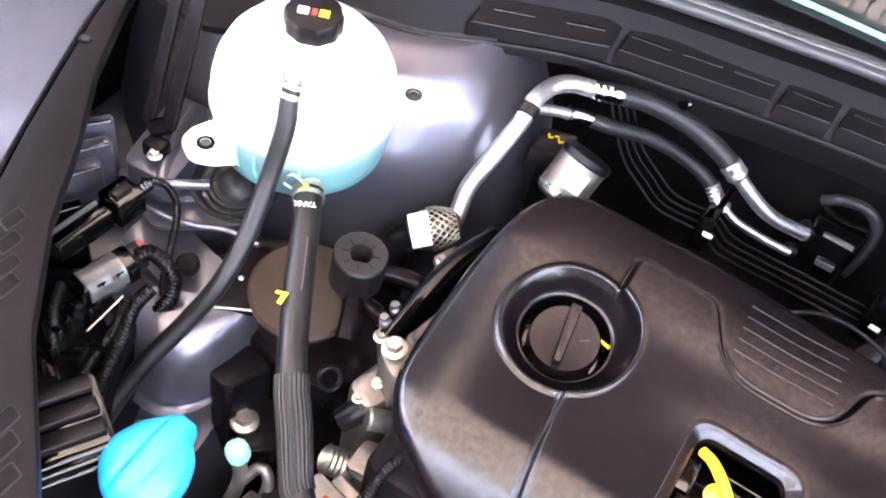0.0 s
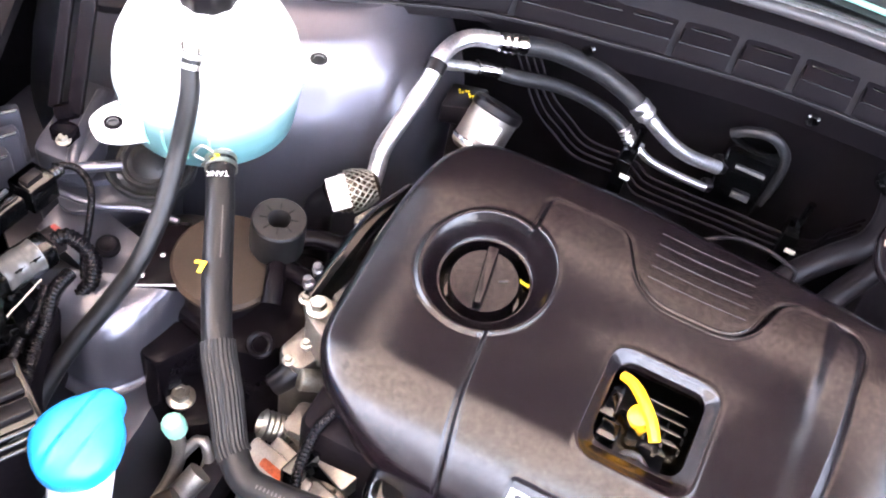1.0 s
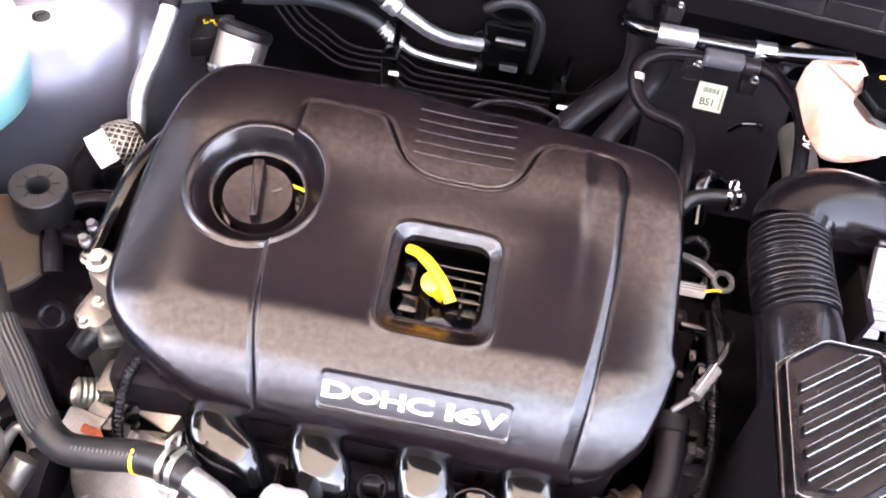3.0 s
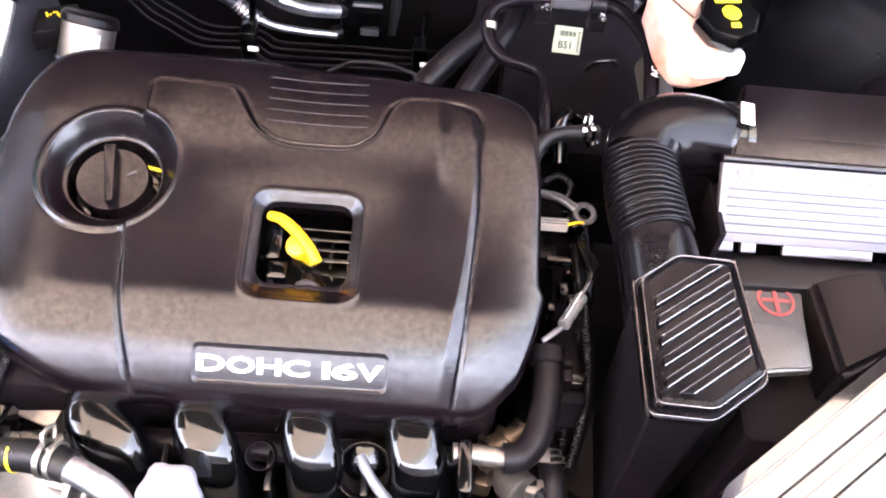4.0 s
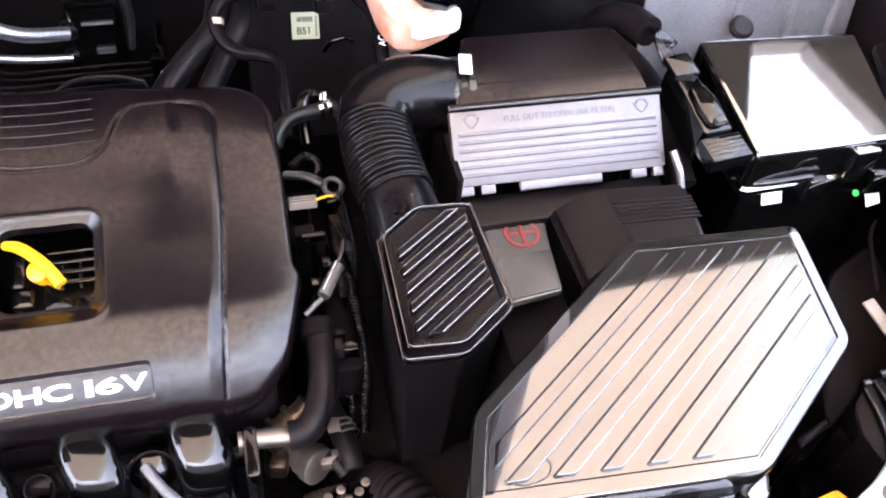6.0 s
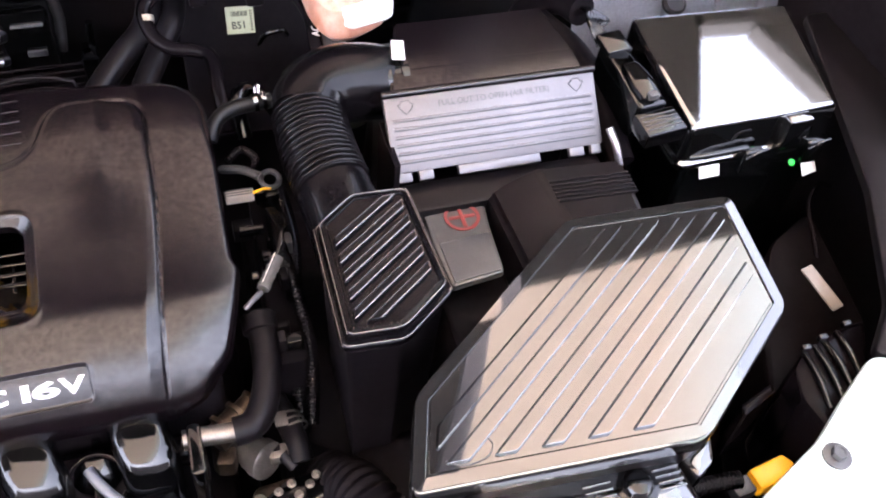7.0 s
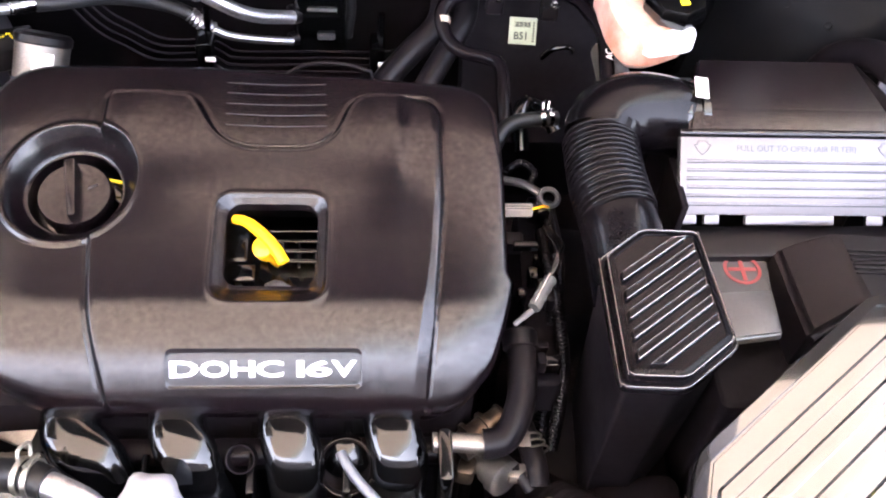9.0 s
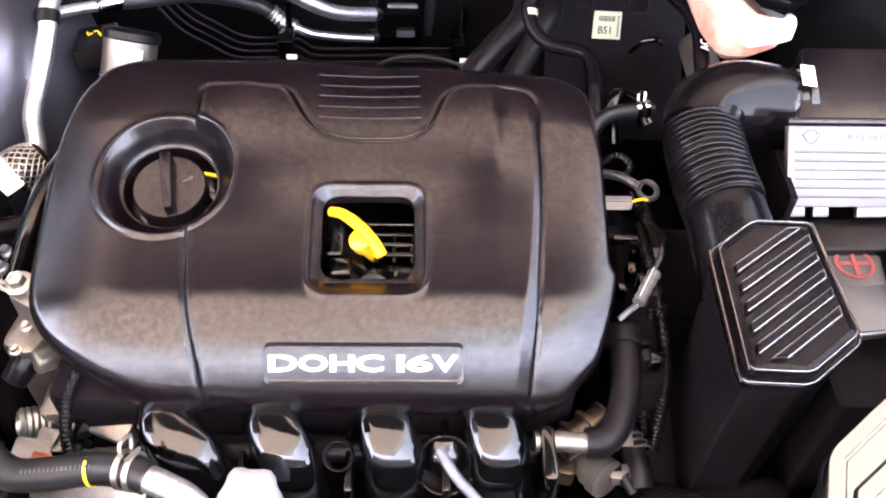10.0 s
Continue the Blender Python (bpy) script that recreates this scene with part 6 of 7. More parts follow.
slab(rect(-0.0022, -0.0145, 0.0022, 0.0145), 0.0001, 0.0007, 0.0002, 0.0005, Matrix.Translation(pl), bm)
part("plus_sign", bm, M_RED, bat, "red plus sign")
for x, y in ((0.548, -0.065), (0.555, -0.135)):
    part("tag", brick((x, y, 0.83), (0.008, 0.010, 0.012), 0.001, 0.001), M_LABEL, bat)
ecb = thing("battery_cover", (0.60, -0.04, 0.75), "black plastic cover with fine ribs along its top edge", "cover")
bm = bmesh.new()
skin(bm, [[V((*p, 0)) for p in r] for r in (
    [(0.520, -0.110), (0.664, -0.112), (0.672, 0.002), (0.515, 0.010)],
    [(0.526, -0.105), (0.660, -0.106), (0.669, -0.002), (0.521, 0.006)],
    [(0.575, -0.090), (0.656, -0.090), (0.664, -0.006), (0.566, 0.000)])])
bm.verts.ensure_lookup_table()
for k, vtx in enumerate(bm.verts):
    vtx.co.z = (0.74, 0.868, 0.901)[k // 4]
bmesh.ops.bevel(bm, geom=bm.edges[:], offset=0.006, segments=3, affect="EDGES")
part("shell", bm, M_BLACK, ecb)
for k in range(6):
    part("rib", slab(rect(0.574, -0.0013, 0.662, 0.0013), 0.9005, 0.9035, 0.0006, 0.001, pose(0, -0.006 - 0.0055 * k, 0, 0, 0, -2)), M_BLACK, ecb)

fuse = thing("fuse_box", (0.86, 0.1, 0.70), "black fuse box with a large glossy lid and clips", "fuse box")
FB = [(0.752, 0.006), (0.953, 0.014), (0.975, 0.190), (0.752, 0.190)]
part("base", slab([(0.768, 0.012), (0.955, 0.018), (0.955, 0.19), (0.775, 0.195)], 0.70, 0.862, 0.006, 0.010), M_GLOSS, fuse)
bm = prism(bmesh.new(), FB, [(-0.002, 0.850), (-0.004, 0.853), (-0.004, 0.860), (0.0, 0.863), (0.002, 0.897), (0.003, 0.904), (0.005, 0.9072), (0.008, 0.9085), (0.010, 0.9085), (0.020, 0.9085)], r=0.010)
for vtx in bm.verts:
    if vtx.co.z > 0.88:
        vtx.co.z += 0.11 * (vtx.co.y - 0.01) - 0.03 * (vtx.co.x - 0.86)
part("lid", bm, M_FUSE, fuse, "glossy textured black lid")
part("lid_step", slab([(0.878, 0.000), (0.912, 0.002), (0.912, 0.018), (0.878, 0.016)], 0.862, 0.905, 0.003, 0.004), M_FUSE, fuse)
for x in (0.842, 0.925):
    c = part("clip", slab(rect(x - 0.013, -0.006, x + 0.013, 0.006), 0.838, 0.872, 0.003, 0.004), M_GLOSS, fuse)
    part("clip_bar", tube(bmesh.new(), [(x - 0.012, -0.008, 0.866), (x - 0.004, -0.010, 0.875), (x + 0.012, -0.008, 0.877)], 0.0022, 8), M_GLOSS, c)
part("label", brick((0, 0, 0), (0.027, 0.014, 0.0008), 0.0003, 0.001, frame_of((0.796, 0.004, 0.842), (1, 0.05, 0), (0, 0.5, 0.86))), M_LABEL, fuse, "small white label")
part("label", brick((0, 0, 0), (0.022, 0.018, 0.0008), 0.0003, 0.001, frame_of((0.930, -0.004, 0.83), (1, 0.2, 0), (-0.2, 0.6, 0.8))), M_LABEL, fuse, "small white label")
part("green_dot", lathe(bmesh.new(), [(0.004, 0), (0.004, 0.002), (0.002, 0.003)], (0.905, 0.0, 0.838), (0, -0.6, 0.8), 14), M_GREEN, fuse)
part("skirt_edge", tube(bmesh.new(), [(0.765, 0.008, 0.866), (0.79, 0.004, 0.870), (0.835, 0.004, 0.872)], 0.004, 8), M_GLOSS, fuse)

plug = thing("lever_connector", (0.71, 0.07, 0.86), "glossy black lever connector with taped wires", "connector")
PF = frame_of((0.7105, 0.075, 0.928), (1, 0.12, 0.0), (-0.05, 1, 0.12))
part("housing", slab([(-0.020, -0.040), (0.020, -0.040), (0.016, 0.02), (0.013, 0.065), (-0.013, 0.065), (-0.015, 0.02)], -0.045, 0.006, 0.004, 0.008, PF), M_GLOSS, plug)
part("lever", slab([(-0.013, -0.034), (0.013, -0.034), (0.016, -0.010), (0.010, 0.022), (-0.010, 0.022), (-0.014, -0.010)], 0.004, 0.014, 0.004, 0.006, PF), M_GLOSS, plug, "shiny lever cap")
part("latch", slab(rect(-0.006, -0.036, 0.006, -0.028), 0.010, 0.018, 0.001, 0.002, PF), M_GREYP, plug)
part("foot", slab(rect(-0.025, -0.075, 0.025, -0.042), -0.02, 0.002, 0.002, 0.002, PF), M_GLOSS, plug)
for k in range(4):
    part("foot_rib", slab(rect(-0.022, -0.0008, 0.022, 0.0008), 0.0015, 0.003, 0.0004, 0.0005, PF @ pose(0, -0.049 - 0.006 * k, 0)), M_GREYP, plug)
part("back_block", slab(rect(-0.016, 0.040, 0.016, 0.072), 0.002, 0.012, 0.002, 0.003, PF), M_GLOSS, plug)
for k in range(7):
    part("wire", tube(bmesh.new(), [PF @ V((-0.010 + 0.0035 * k, 0.066, -0.004)), PF @ V((-0.013 + 0.003 * k, 0.095, 0.010 - 0.002 * k)), (0.700 + 0.003 * k, 0.20 - 0.004 * k, 0.938), (0.690 + 0.002 * k, 0.24, 0.925)], 0.0026, 7), M_GLOSS, plug)
hose("wiring_loom", [(0.700, 0.21, 0.93), (0.690, 0.25, 0.92), (0.672, 0.285, 0.89), (0.665, 0.31, 0.84), (0.66, 0.34, 0.76)], 0.019, M_DEEP, "thick taped wiring loom behind the filter box", "wiring", group="wiring looms")
hose("wiring_loom", [(0.66, 0.24, 0.90), (0.69, 0.18, 0.89), (0.70, 0.12, 0.87), (0.70, 0.04, 0.84)], 0.016, M_DEEP, "thick taped wiring loom behind the filter box", "wiring", group="wiring looms")

# ---- parts before and beside the engine ----
mani = thing("intake_manifold", (0, -0.2, 0.50), "glossy black intake manifold with four curved runners", "intake manifold")
for x, lean in ((-0.160, 0.055), (-0.062, 0.02), (0.040, 0.004), (0.140, 0.0)):
    pts = [(x - 0.012, -0.10, 0.775), (x - 0.006, -0.150, 0.776), (x + lean * 0.3, -0.170, 0.768), (x + lean * 0.5, -0.180, 0.748), (x + lean * 0.8, -0.182, 0.70), (x + lean, -0.182, 0.64), (x + lean, -0.182, 0.56)]
    line = glide(pts, 0.008)
    rings = []
    for k, p in enumerate(line):
        d = (line[min(k + 1, len(line) - 1)] - line[max(k - 1, 0)]).normalized()
        sx = V((1, 0, 0)) - d * d.x
        sx.normalize()
        up = sx.cross(d)
        rings.append([p + sx * (0.0275 * math.copysign(abs(math.cos(a)) ** 0.8, math.cos(a))) + up * (0.019 * math.copysign(abs(math.sin(a)) ** 0.8, math.sin(a))) for a in (2 * math.pi * j / 24 for j in range(24))])
    part("runner", skin(bmesh.new(), rings), M_GLOSS, mani, "glossy curved runner")
part("plenum", tube(bmesh.new(), [(-0.17, -0.265, 0.60), (0.19, -0.265, 0.60)], 0.062, 28), M_GLOSS, mani)
part("saddle", tube(bmesh.new(), [(-0.195, -0.148, 0.738), (-0.1, -0.150, 0.738), (0.1, -0.150, 0.738), (0.182, -0.150, 0.738)], 0.0165, 24), M_LINE, mani, "black bar joining the runners")
part("port_hole", lathe(bmesh.new(), [(0.0145, -0.03), (0.0145, 0.006), (0.0138, 0.0075), (0.0125, 0.007), (0.0115, -0.025), (0.003, -0.026)], (-0.010, -0.167, 0.757), (0, -0.5, 0.8), 28), M_DEEP, mani, "dark open port")
part("boss", lathe(bmesh.new(), [(0.027, -0.02), (0.027, 0.004), (0.0262, 0.006), (0.0250, 0.005), (0.0235, -0.010), (0.010, -0.012), (0.009, -0.004), (0.002, -0.003)], (0.089, -0.172, 0.748), (0, -0.45, 0.85), 32), M_DEEP, mani, "round hollow boss")
# Tilted dome added inside the hollow boss to reflect a beige patch.
part("boss_dome", lathe(bmesh.new(), [(0.023, -0.014), (0.022, -0.006), (0.017, -0.001), (0.009, 0.002), (0.001, 0.003)], (0.089, -0.168, 0.750), (0, -0.74, 0.67), 32), M_GLOSS, mani, "glossy dome added in the hollow boss to catch a reflection")
part("boss_ring", lathe(bmesh.new(), [(0.0265, 0.0045), (0.0275, 0.0045), (0.0272, 0.0060), (0.0268, 0.0060)], (0.089, -0.172, 0.748), (0, -0.45, 0.85), 36, (False, False)), M_GLOSS, mani, "thin glossy ring")
part("end_flange", slab([(0.176, -0.15), (0.190, -0.15), (0.190, -0.205), (0.176, -0.205)], 0.70, 0.785, 0.003, 0.006), M_GLOSS, mani)
for x in (-0.10, 0.0, 0.09):
    part("web", slab(rect(x - 0.004, -0.20, x + 0.004, -0.12), 0.62, 0.752, 0.002, 0.003), M_GLOSS, mani)
hose("purge_tube", [(0.084, -0.165, 0.764), (0.090, -0.176, 0.762), (0.101, -0.190, 0.755), (0.118, -0.207, 0.748), (0.145, -0.235, 0.735), (0.19, -0.27, 0.70)], 0.0052, M_TUBE, "pale grey plastic tube over the manifold", "tube", 10)
hose("purge_tube", [(0.158, -0.190, 0.70), (0.175, -0.200, 0.705), (0.205, -0.218, 0.70), (0.235, -0.24, 0.69)], 0.0055, M_TUBE, "pale grey plastic tube over the manifold", "tube", 10)
stub = hose("coolant_pipe", [(0.172, -0.160, 0.772), (0.190, -0.160, 0.772), (0.222, -0.162, 0.772)], 0.0098, M_CAST, "short grey metal coolant pipe", "pipe")
byp = hose("bypass_hose", [(0.220, -0.162, 0.772), (0.237, -0.160, 0.773), (0.250, -0.146, 0.778), (0.260, -0.118, 0.786), (0.263, -0.085, 0.795), (0.262, -0.060, 0.800)], 0.0145, M_HOSE, "black rubber bypass hose beside the engine cover", seg=18)
part("end_cuff", lathe(bmesh.new(), [(0.0145, -0.012), (0.0180, -0.010), (0.0180, 0.006), (0.015, 0.009)], (0.262, -0.060, 0.800), (0, 0.9, 0.25), 24), M_HOSE, byp)
tstat = thing("thermostat_housing", (0.24, -0.17, 0.60), "cast housing with bolts below the bypass hose", "housing")
TA = aim((0.222, -0.138, 0.752), (0.78, 0.55, 0.16))
bm = lathe(bmesh.new(), [(0.011, -0.030), (0.015, -0.028), (0.015, -0.016), (0.0195, -0.0155), (0.0195, -0.011), (0.0145, -0.010), (0.0145, 0.004), (0.018, 0.0045), (0.018, 0.009), (0.0125, 0.010), (0.0125, 0.024), (0.0140, 0.0245), (0.0140, 0.028), (0.010, 0.029)], (0, 0, 0), seg=24)
bmesh.ops.transform(bm, matrix=TA, verts=bm.verts)
part("casting", bm, M_OILY, tstat, "brown stepped casting")
part("neck", tube(bmesh.new(), [(0.205, -0.135, 0.66), (0.208, -0.138, 0.71), (0.216, -0.136, 0.745)], 0.013, 16), M_OILY, tstat)
part("lug", slab([(0.196, -0.168), (0.214, -0.172), (0.220, -0.152), (0.204, -0.148)], 0.70, 0.726, 0.003, 0.005), M_OILY, tstat)
part("flange", slab([(0.222, -0.212), (0.272, -0.202), (0.278, -0.178), (0.228, -0.182)], 0.62, 0.690, 0.006, 0.010), M_OILY, tstat)
part("collar", tube(bmesh.new(), [(0.262, -0.168, 0.720), (0.272, -0.182, 0.712)], 0.0065, 14), M_HOSE, tstat, "small black collar")
part("stepped_neck", lathe(bmesh.new(), [(0.010, -0.022), (0.0150, -0.020), (0.0150, -0.008), (0.0180, -0.007), (0.0180, 0.003), (0.0205, 0.004), (0.0205, 0.015), (0.0185, 0.0165), (0.008, 0.017)], (0.238, -0.160, 0.712), (0.5, -0.62, 0.22), 32), M_CAST, tstat, "pale cast neck with steps")
lug = part("lug", brick((0.259, -0.166, 0.716), (0.020, 0.016, 0.016), 0.002, 0.003, pose(0, 0, 0)), M_CAST, tstat, "pale cast lug")
part("lug_pocket", brick((0.257, -0.163, 0.7245), (0.008, 0.007, 0.001), 0.0003, 0.001), M_DEEP, lug)
part("clamped_stub", tube(bmesh.new(), [(0.266, -0.108, 0.722), (0.274, -0.135, 0.721), (0.279, -0.162, 0.718), (0.280, -0.178, 0.712)], 0.0125, 20), M_HOSE, tstat, "black rubber stub under clamps")
part("clamp_plate", brick((0.267, -0.137, 0.7345), (0.013, 0.017, 0.0015), 0.0004, 0.001, pose(0, 0, 0)), M_CAST, tstat, "small metal clamp plate")
part("sensor_block", slab([(0.232, -0.206), (0.262, -0.186), (0.300, -0.184), (0.302, -0.214), (0.262, -0.228)], 0.64, 0.700, 0.004, 0.008), M_GLOSS, tstat, "black sensor block")
for x, y in ((0.252, -0.199), (0.266, -0.193), (0.271, -0.207), (0.284, -0.198), (0.258, -0.213), (0.292, -0.189)):
    bolt(tstat, (x, y, 0.700), r=0.0032, material=M_CAST)
for k in range(3):
    part("ring", lathe(bmesh.new(), [(0.012, 0), (0.0135, 0.0006), (0.0135, 0.0020), (0.012, 0.0026)], (0.2745 + 0.003 * k, -0.128 - 0.007 * k, 0.7215), (0.15, -1, -0.05), 24, (False, False)), M_CAST, tstat)
for x, y in ((0.232, -0.200), (0.268, -0.192)):
    bolt(tstat, (x, y, 0.690), r=0.005)
for k in range(10):
    part("wire_clip", brick((0.235 + 0.011 * (k % 5), -0.225 - 0.016 * (k // 5), 0.672 + 0.004 * (k % 3)), (0.007, 0.008, 0.010), 0.001, 0.001), (M_GLOSS, M_GREYP, M_GLOSS)[k % 3], tstat)
gear = thing("gearbox", (0.42, -0.2, 0.35), "dark gearbox casting below the intake", "gearbox")
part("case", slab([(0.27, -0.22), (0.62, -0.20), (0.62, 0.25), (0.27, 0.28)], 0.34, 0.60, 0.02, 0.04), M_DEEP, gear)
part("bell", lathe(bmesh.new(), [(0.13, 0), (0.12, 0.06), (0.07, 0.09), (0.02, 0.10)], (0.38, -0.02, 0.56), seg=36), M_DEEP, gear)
hose("corrugated_hose", [(0.36, -0.30, 0.66), (0.345, -0.26, 0.70), (0.33, -0.22, 0.70), (0.31, -0.18, 0.66)], 0.030, M_DEEP, "black corrugated duct low beside the intake", "hose", 24, lambda s, l: 1 + 0.06 * math.sin(s * 2 * math.pi / 0.009), 0.0012, angle=80)

# connectors and wires between cover and duct
conn = thing("sensor_connector", (0.277, -0.042, 0.80), "translucent grey sensor connector with wires", "connector")
part("sleeve", tube(bmesh.new(), [(0.290, -0.024, 0.852), (0.270, -0.057, 0.849)], 0.0068, 14, 0.003, lambda s, l: 1 + 0.08 * math.sin(s * 600)), M_FOIL, conn, "ribbed grey sleeve")
# Chrome line laid along the sleeve as its highlight.
part("sleeve_highlight", tube(bmesh.new(), [(0.2885, -0.0225, 0.8592), (0.2705, -0.0545, 0.8562)], 0.0009, 6), M_CHROME, conn, "thin chrome line for the sleeve's highlight")
part("tip", tube(bmesh.new(), [(0.268, -0.060, 0.849), (0.256, -0.070, 0.848), (0.250, -0.074, 0.845)], 0.0030, 10), M_SILVER, conn)
for k in range(3):
    part("wire", tube(bmesh.new(), [(0.289, -0.024, 0.853), (0.298, -0.008 + 0.003 * k, 0.862), (0.298 + 0.004 * k, 0.015, 0.858), (0.292 + 0.003 * k, 0.05, 0.845)], 0.0022, 6), M_GLOSS, conn)
oxy = thing("injector_connector", (0.285, 0.085, 0.80), "black connector with an orange wire beside the cover", "connector")
part("housing", brick((0.266, 0.067, 0.853), (0.030, 0.011, 0.012), 0.0015, 0.002), M_CREAM, oxy, "cream plug body")
for k in range(3):
    part("plug_rib", brick((0.266, 0.0635 + 0.0035 * k, 0.8593), (0.028, 0.0012, 0.001), 0.0003, 0.0004), M_WIRE, oxy)
part("orange_wire", tube(bmesh.new(), [(0.280, 0.064, 0.858), (0.292, 0.070, 0.856), (0.300, 0.078, 0.846)], 0.0014, 6), M_YELLOW, oxy)
part("arm", tube(bmesh.new(), [(0.255, 0.118, 0.845), (0.275, 0.106, 0.852), (0.292, 0.094, 0.85)], 0.0095, 14, flat=0.5), M_GREYP, oxy, "dark metal arm")
part("eye", lathe(bmesh.new(), [(0.010 + 0.0032 * math.cos(a), 0.0032 * math.sin(a)) for a in (2 * math.pi * k / 8 for k in range(9))], (0.302, 0.090, 0.848), (0.1, -0.3, 1), 24, (False, False)), M_WIRE, oxy)
part("stub", brick((0.272, 0.030, 0.838), (0.026, 0.007, 0.010), 0.001, 0.002), M_GLOSS, oxy)
pcv = hose("breather_hose", [(0.247, 0.160, 0.850), (0.258, 0.178, 0.862), (0.275, 0.189, 0.866), (0.300, 0.195, 0.865), (0.322, 0.200, 0.862)], 0.0085, M_RUBBER, "short black breather hose with a spring clamp")
clamp(pcv, (0.307, 0.197, 0.865), (1, 0.2, 0), 0.0092, M_CHROME, tab=(0.1, 0.6, 0.8))
hose("breather_hose", [(0.335, 0.245, 0.80), (0.322, 0.262, 0.815), (0.300, 0.262, 0.83), (0.288, 0.245, 0.83), (0.290, 0.21, 0.80)], 0.0095, M_GLOSS, "black hose loop behind the duct")
loom([(0.262, 0.150, 0.825), (0.278, 0.152, 0.838), (0.292, 0.140, 0.835), (0.285, 0.122, 0.825)], 0.0048)
loom([(0.300, 0.08, 0.80), (0.298, 0.03, 0.815), (0.305, -0.02, 0.80), (0.31, -0.08, 0.76), (0.30, -0.13, 0.70)], 0.0075)
loom([(0.315, 0.14, 0.78), (0.315, 0.05, 0.78), (0.300, -0.04, 0.76), (0.29, -0.12, 0.70)], 0.0095)
clut = thing("wiring_bracket", (0.30, 0.02, 0.62), "black bracket carrying small connectors beside the engine", "bracket")
part("plate", slab([(0.270, -0.10), (0.305, -0.10), (0.315, 0.14), (0.280, 0.15)], 0.62, 0.775, 0.005, 0.008), M_DEEP, clut)
random.seed(7)
for k in range(14):
    part("connector", brick((random.uniform(0.262, 0.320), random.uniform(-0.13, 0.15), random.uniform(0.775, 0.812)), (random.uniform(0.008, 0.022), random.uniform(0.008, 0.02), 0.02), 0.002, 0.003, pose(0, 0, 0, 0, 0, 0)), random.choice((M_GLOSS, M_GLOSS, M_BLACK, M_GREYP)), clut)

# alternator and washer bottle, front left
alt = thing("alternator", (-0.27, -0.12, 0.58), "cast aluminium alternator with slots and copper windings", "alternator")
part("body", lathe(bmesh.new(), [(0.05, -0.09), (0.066, -0.085), (0.068, -0.03), (0.066, 0.0), (0.055, 0.006), (0.02, 0.01)], (-0.270, -0.155, 0.66), (-0.25, -0.55, 0.8), 40), M_CAST, alt)
part("ring", lathe(bmesh.new(), [(0.069, -0.038), (0.072, -0.036), (0.072, -0.026), (0.069, -0.024)], (-0.270, -0.155, 0.66), (-0.25, -0.55, 0.8), 40), M_CAST, alt)
for k in range(12):
    a = 2 * math.pi * k / 12
    AM = aim((-0.270, -0.155, 0.66), (-0.25, -0.55, 0.8)) @ pose(0, 0, 0, 0, 0, math.degrees(a))
    part("slot", brick((0.0655, 0, -0.055), (0.006, 0.016, 0.022), 0.002, 0.002, AM), M_COPPER, alt, "copper winding in a slot")
    part("fin", brick((0.045, 0.006, 0.004), (0.030, 0.004, 0.006), 0.001, 0.001, AM), M_CAST, alt)
for k, (x, y, z, w, h, a) in enumerate(((-0.292, -0.134, 0.716, 0.042, 0.032, -14), (-0.238, -0.112, 0.742, 0.060, 0.046, -22), (-0.290, -0.150, 0.722, 0.080, 0.030, -12), (-0.230, -0.158, 0.720, 0.050, 0.030, -12))):
    m = pose(x, y, z, 18, 0, a)
    pl_ = part("plate", slab(rect(-w / 2, -h / 2, w / 2, h / 2), -0.030, 0.0, 0.003, 0.006, m), M_CAST, alt, "cast aluminium housing plate")
    part("window", slab(rect(-w * 0.22, -h * 0.22, w * 0.16, h * 0.10), -0.0005, 0.0006, 0.0002, 0.003, m), M_COPPER if k > 1 else M_INK, pl_)
part("bracket_dark", slab([(-0.262, -0.080), (-0.242, -0.080), (-0.262, -0.16), (-0.280, -0.16)], 0.715, 0.752, 0.003, 0.004), M_GLOSS, alt)
part("grey_plate", slab([(-0.306, -0.074), (-0.284, -0.068), (-0.250, -0.094), (-0.274, -0.120), (-0.308, -0.110)], 0.722, 0.735, 0.002, 0.006), M_CAST, alt, "cast plate with an oval slot")
part("oval_slot", slab(rect(-0.012, -0.0065, 0.012, 0.0065), 0.7352, 0.7362, 0.0003, 0.006, pose(-0.279, -0.085, 0, 0, 0, -8)), M_INK, alt)
part("rod", tube(bmesh.new(), [(-0.286, -0.089, 0.737), (-0.268, -0.087, 0.737)], 0.003, 10), M_CHROME, alt, "bright rod in the slot")
part("small_slot", slab(rect(-0.009, -0.003, 0.009, 0.003), 0.7352, 0.7362, 0.0003, 0.003, pose(-0.290, -0.114, 0, 0, 0, 4)), M_INK, alt)
part("threaded_neck", lathe(bmesh.new(), [(0.010, -0.020)] + [(0.0165 - 0.0016 * (n % 2), -0.018 + 0.003 * n) for n in range(11)] + [(0.012, 0.016), (0.008, 0.010)], (-0.323, -0.100, 0.702), (-0.75, -0.35, 0.35), 28), M_STEEL, alt, "bright threaded neck")
part("boss", lathe(bmesh.new(), [(0.011, -0.016), (0.012, -0.014), (0.012, 0.012), (0.010, 0.014), (0.004, 0.0145)], (-0.302, -0.062, 0.760), (-0.7, -0.5, 0.25), 24), M_STEEL, alt, "turned steel boss")
part("rubber_boot", tube(bmesh.new(), [(-0.338, -0.078, 0.742), (-0.328, -0.064, 0.752), (-0.318, -0.042, 0.764)], 0.0125, 18, 0.004, lambda s, l: 1 + 0.15 * math.sin(math.pi * s / l)), M_BLACK, alt, "black rubber boot")
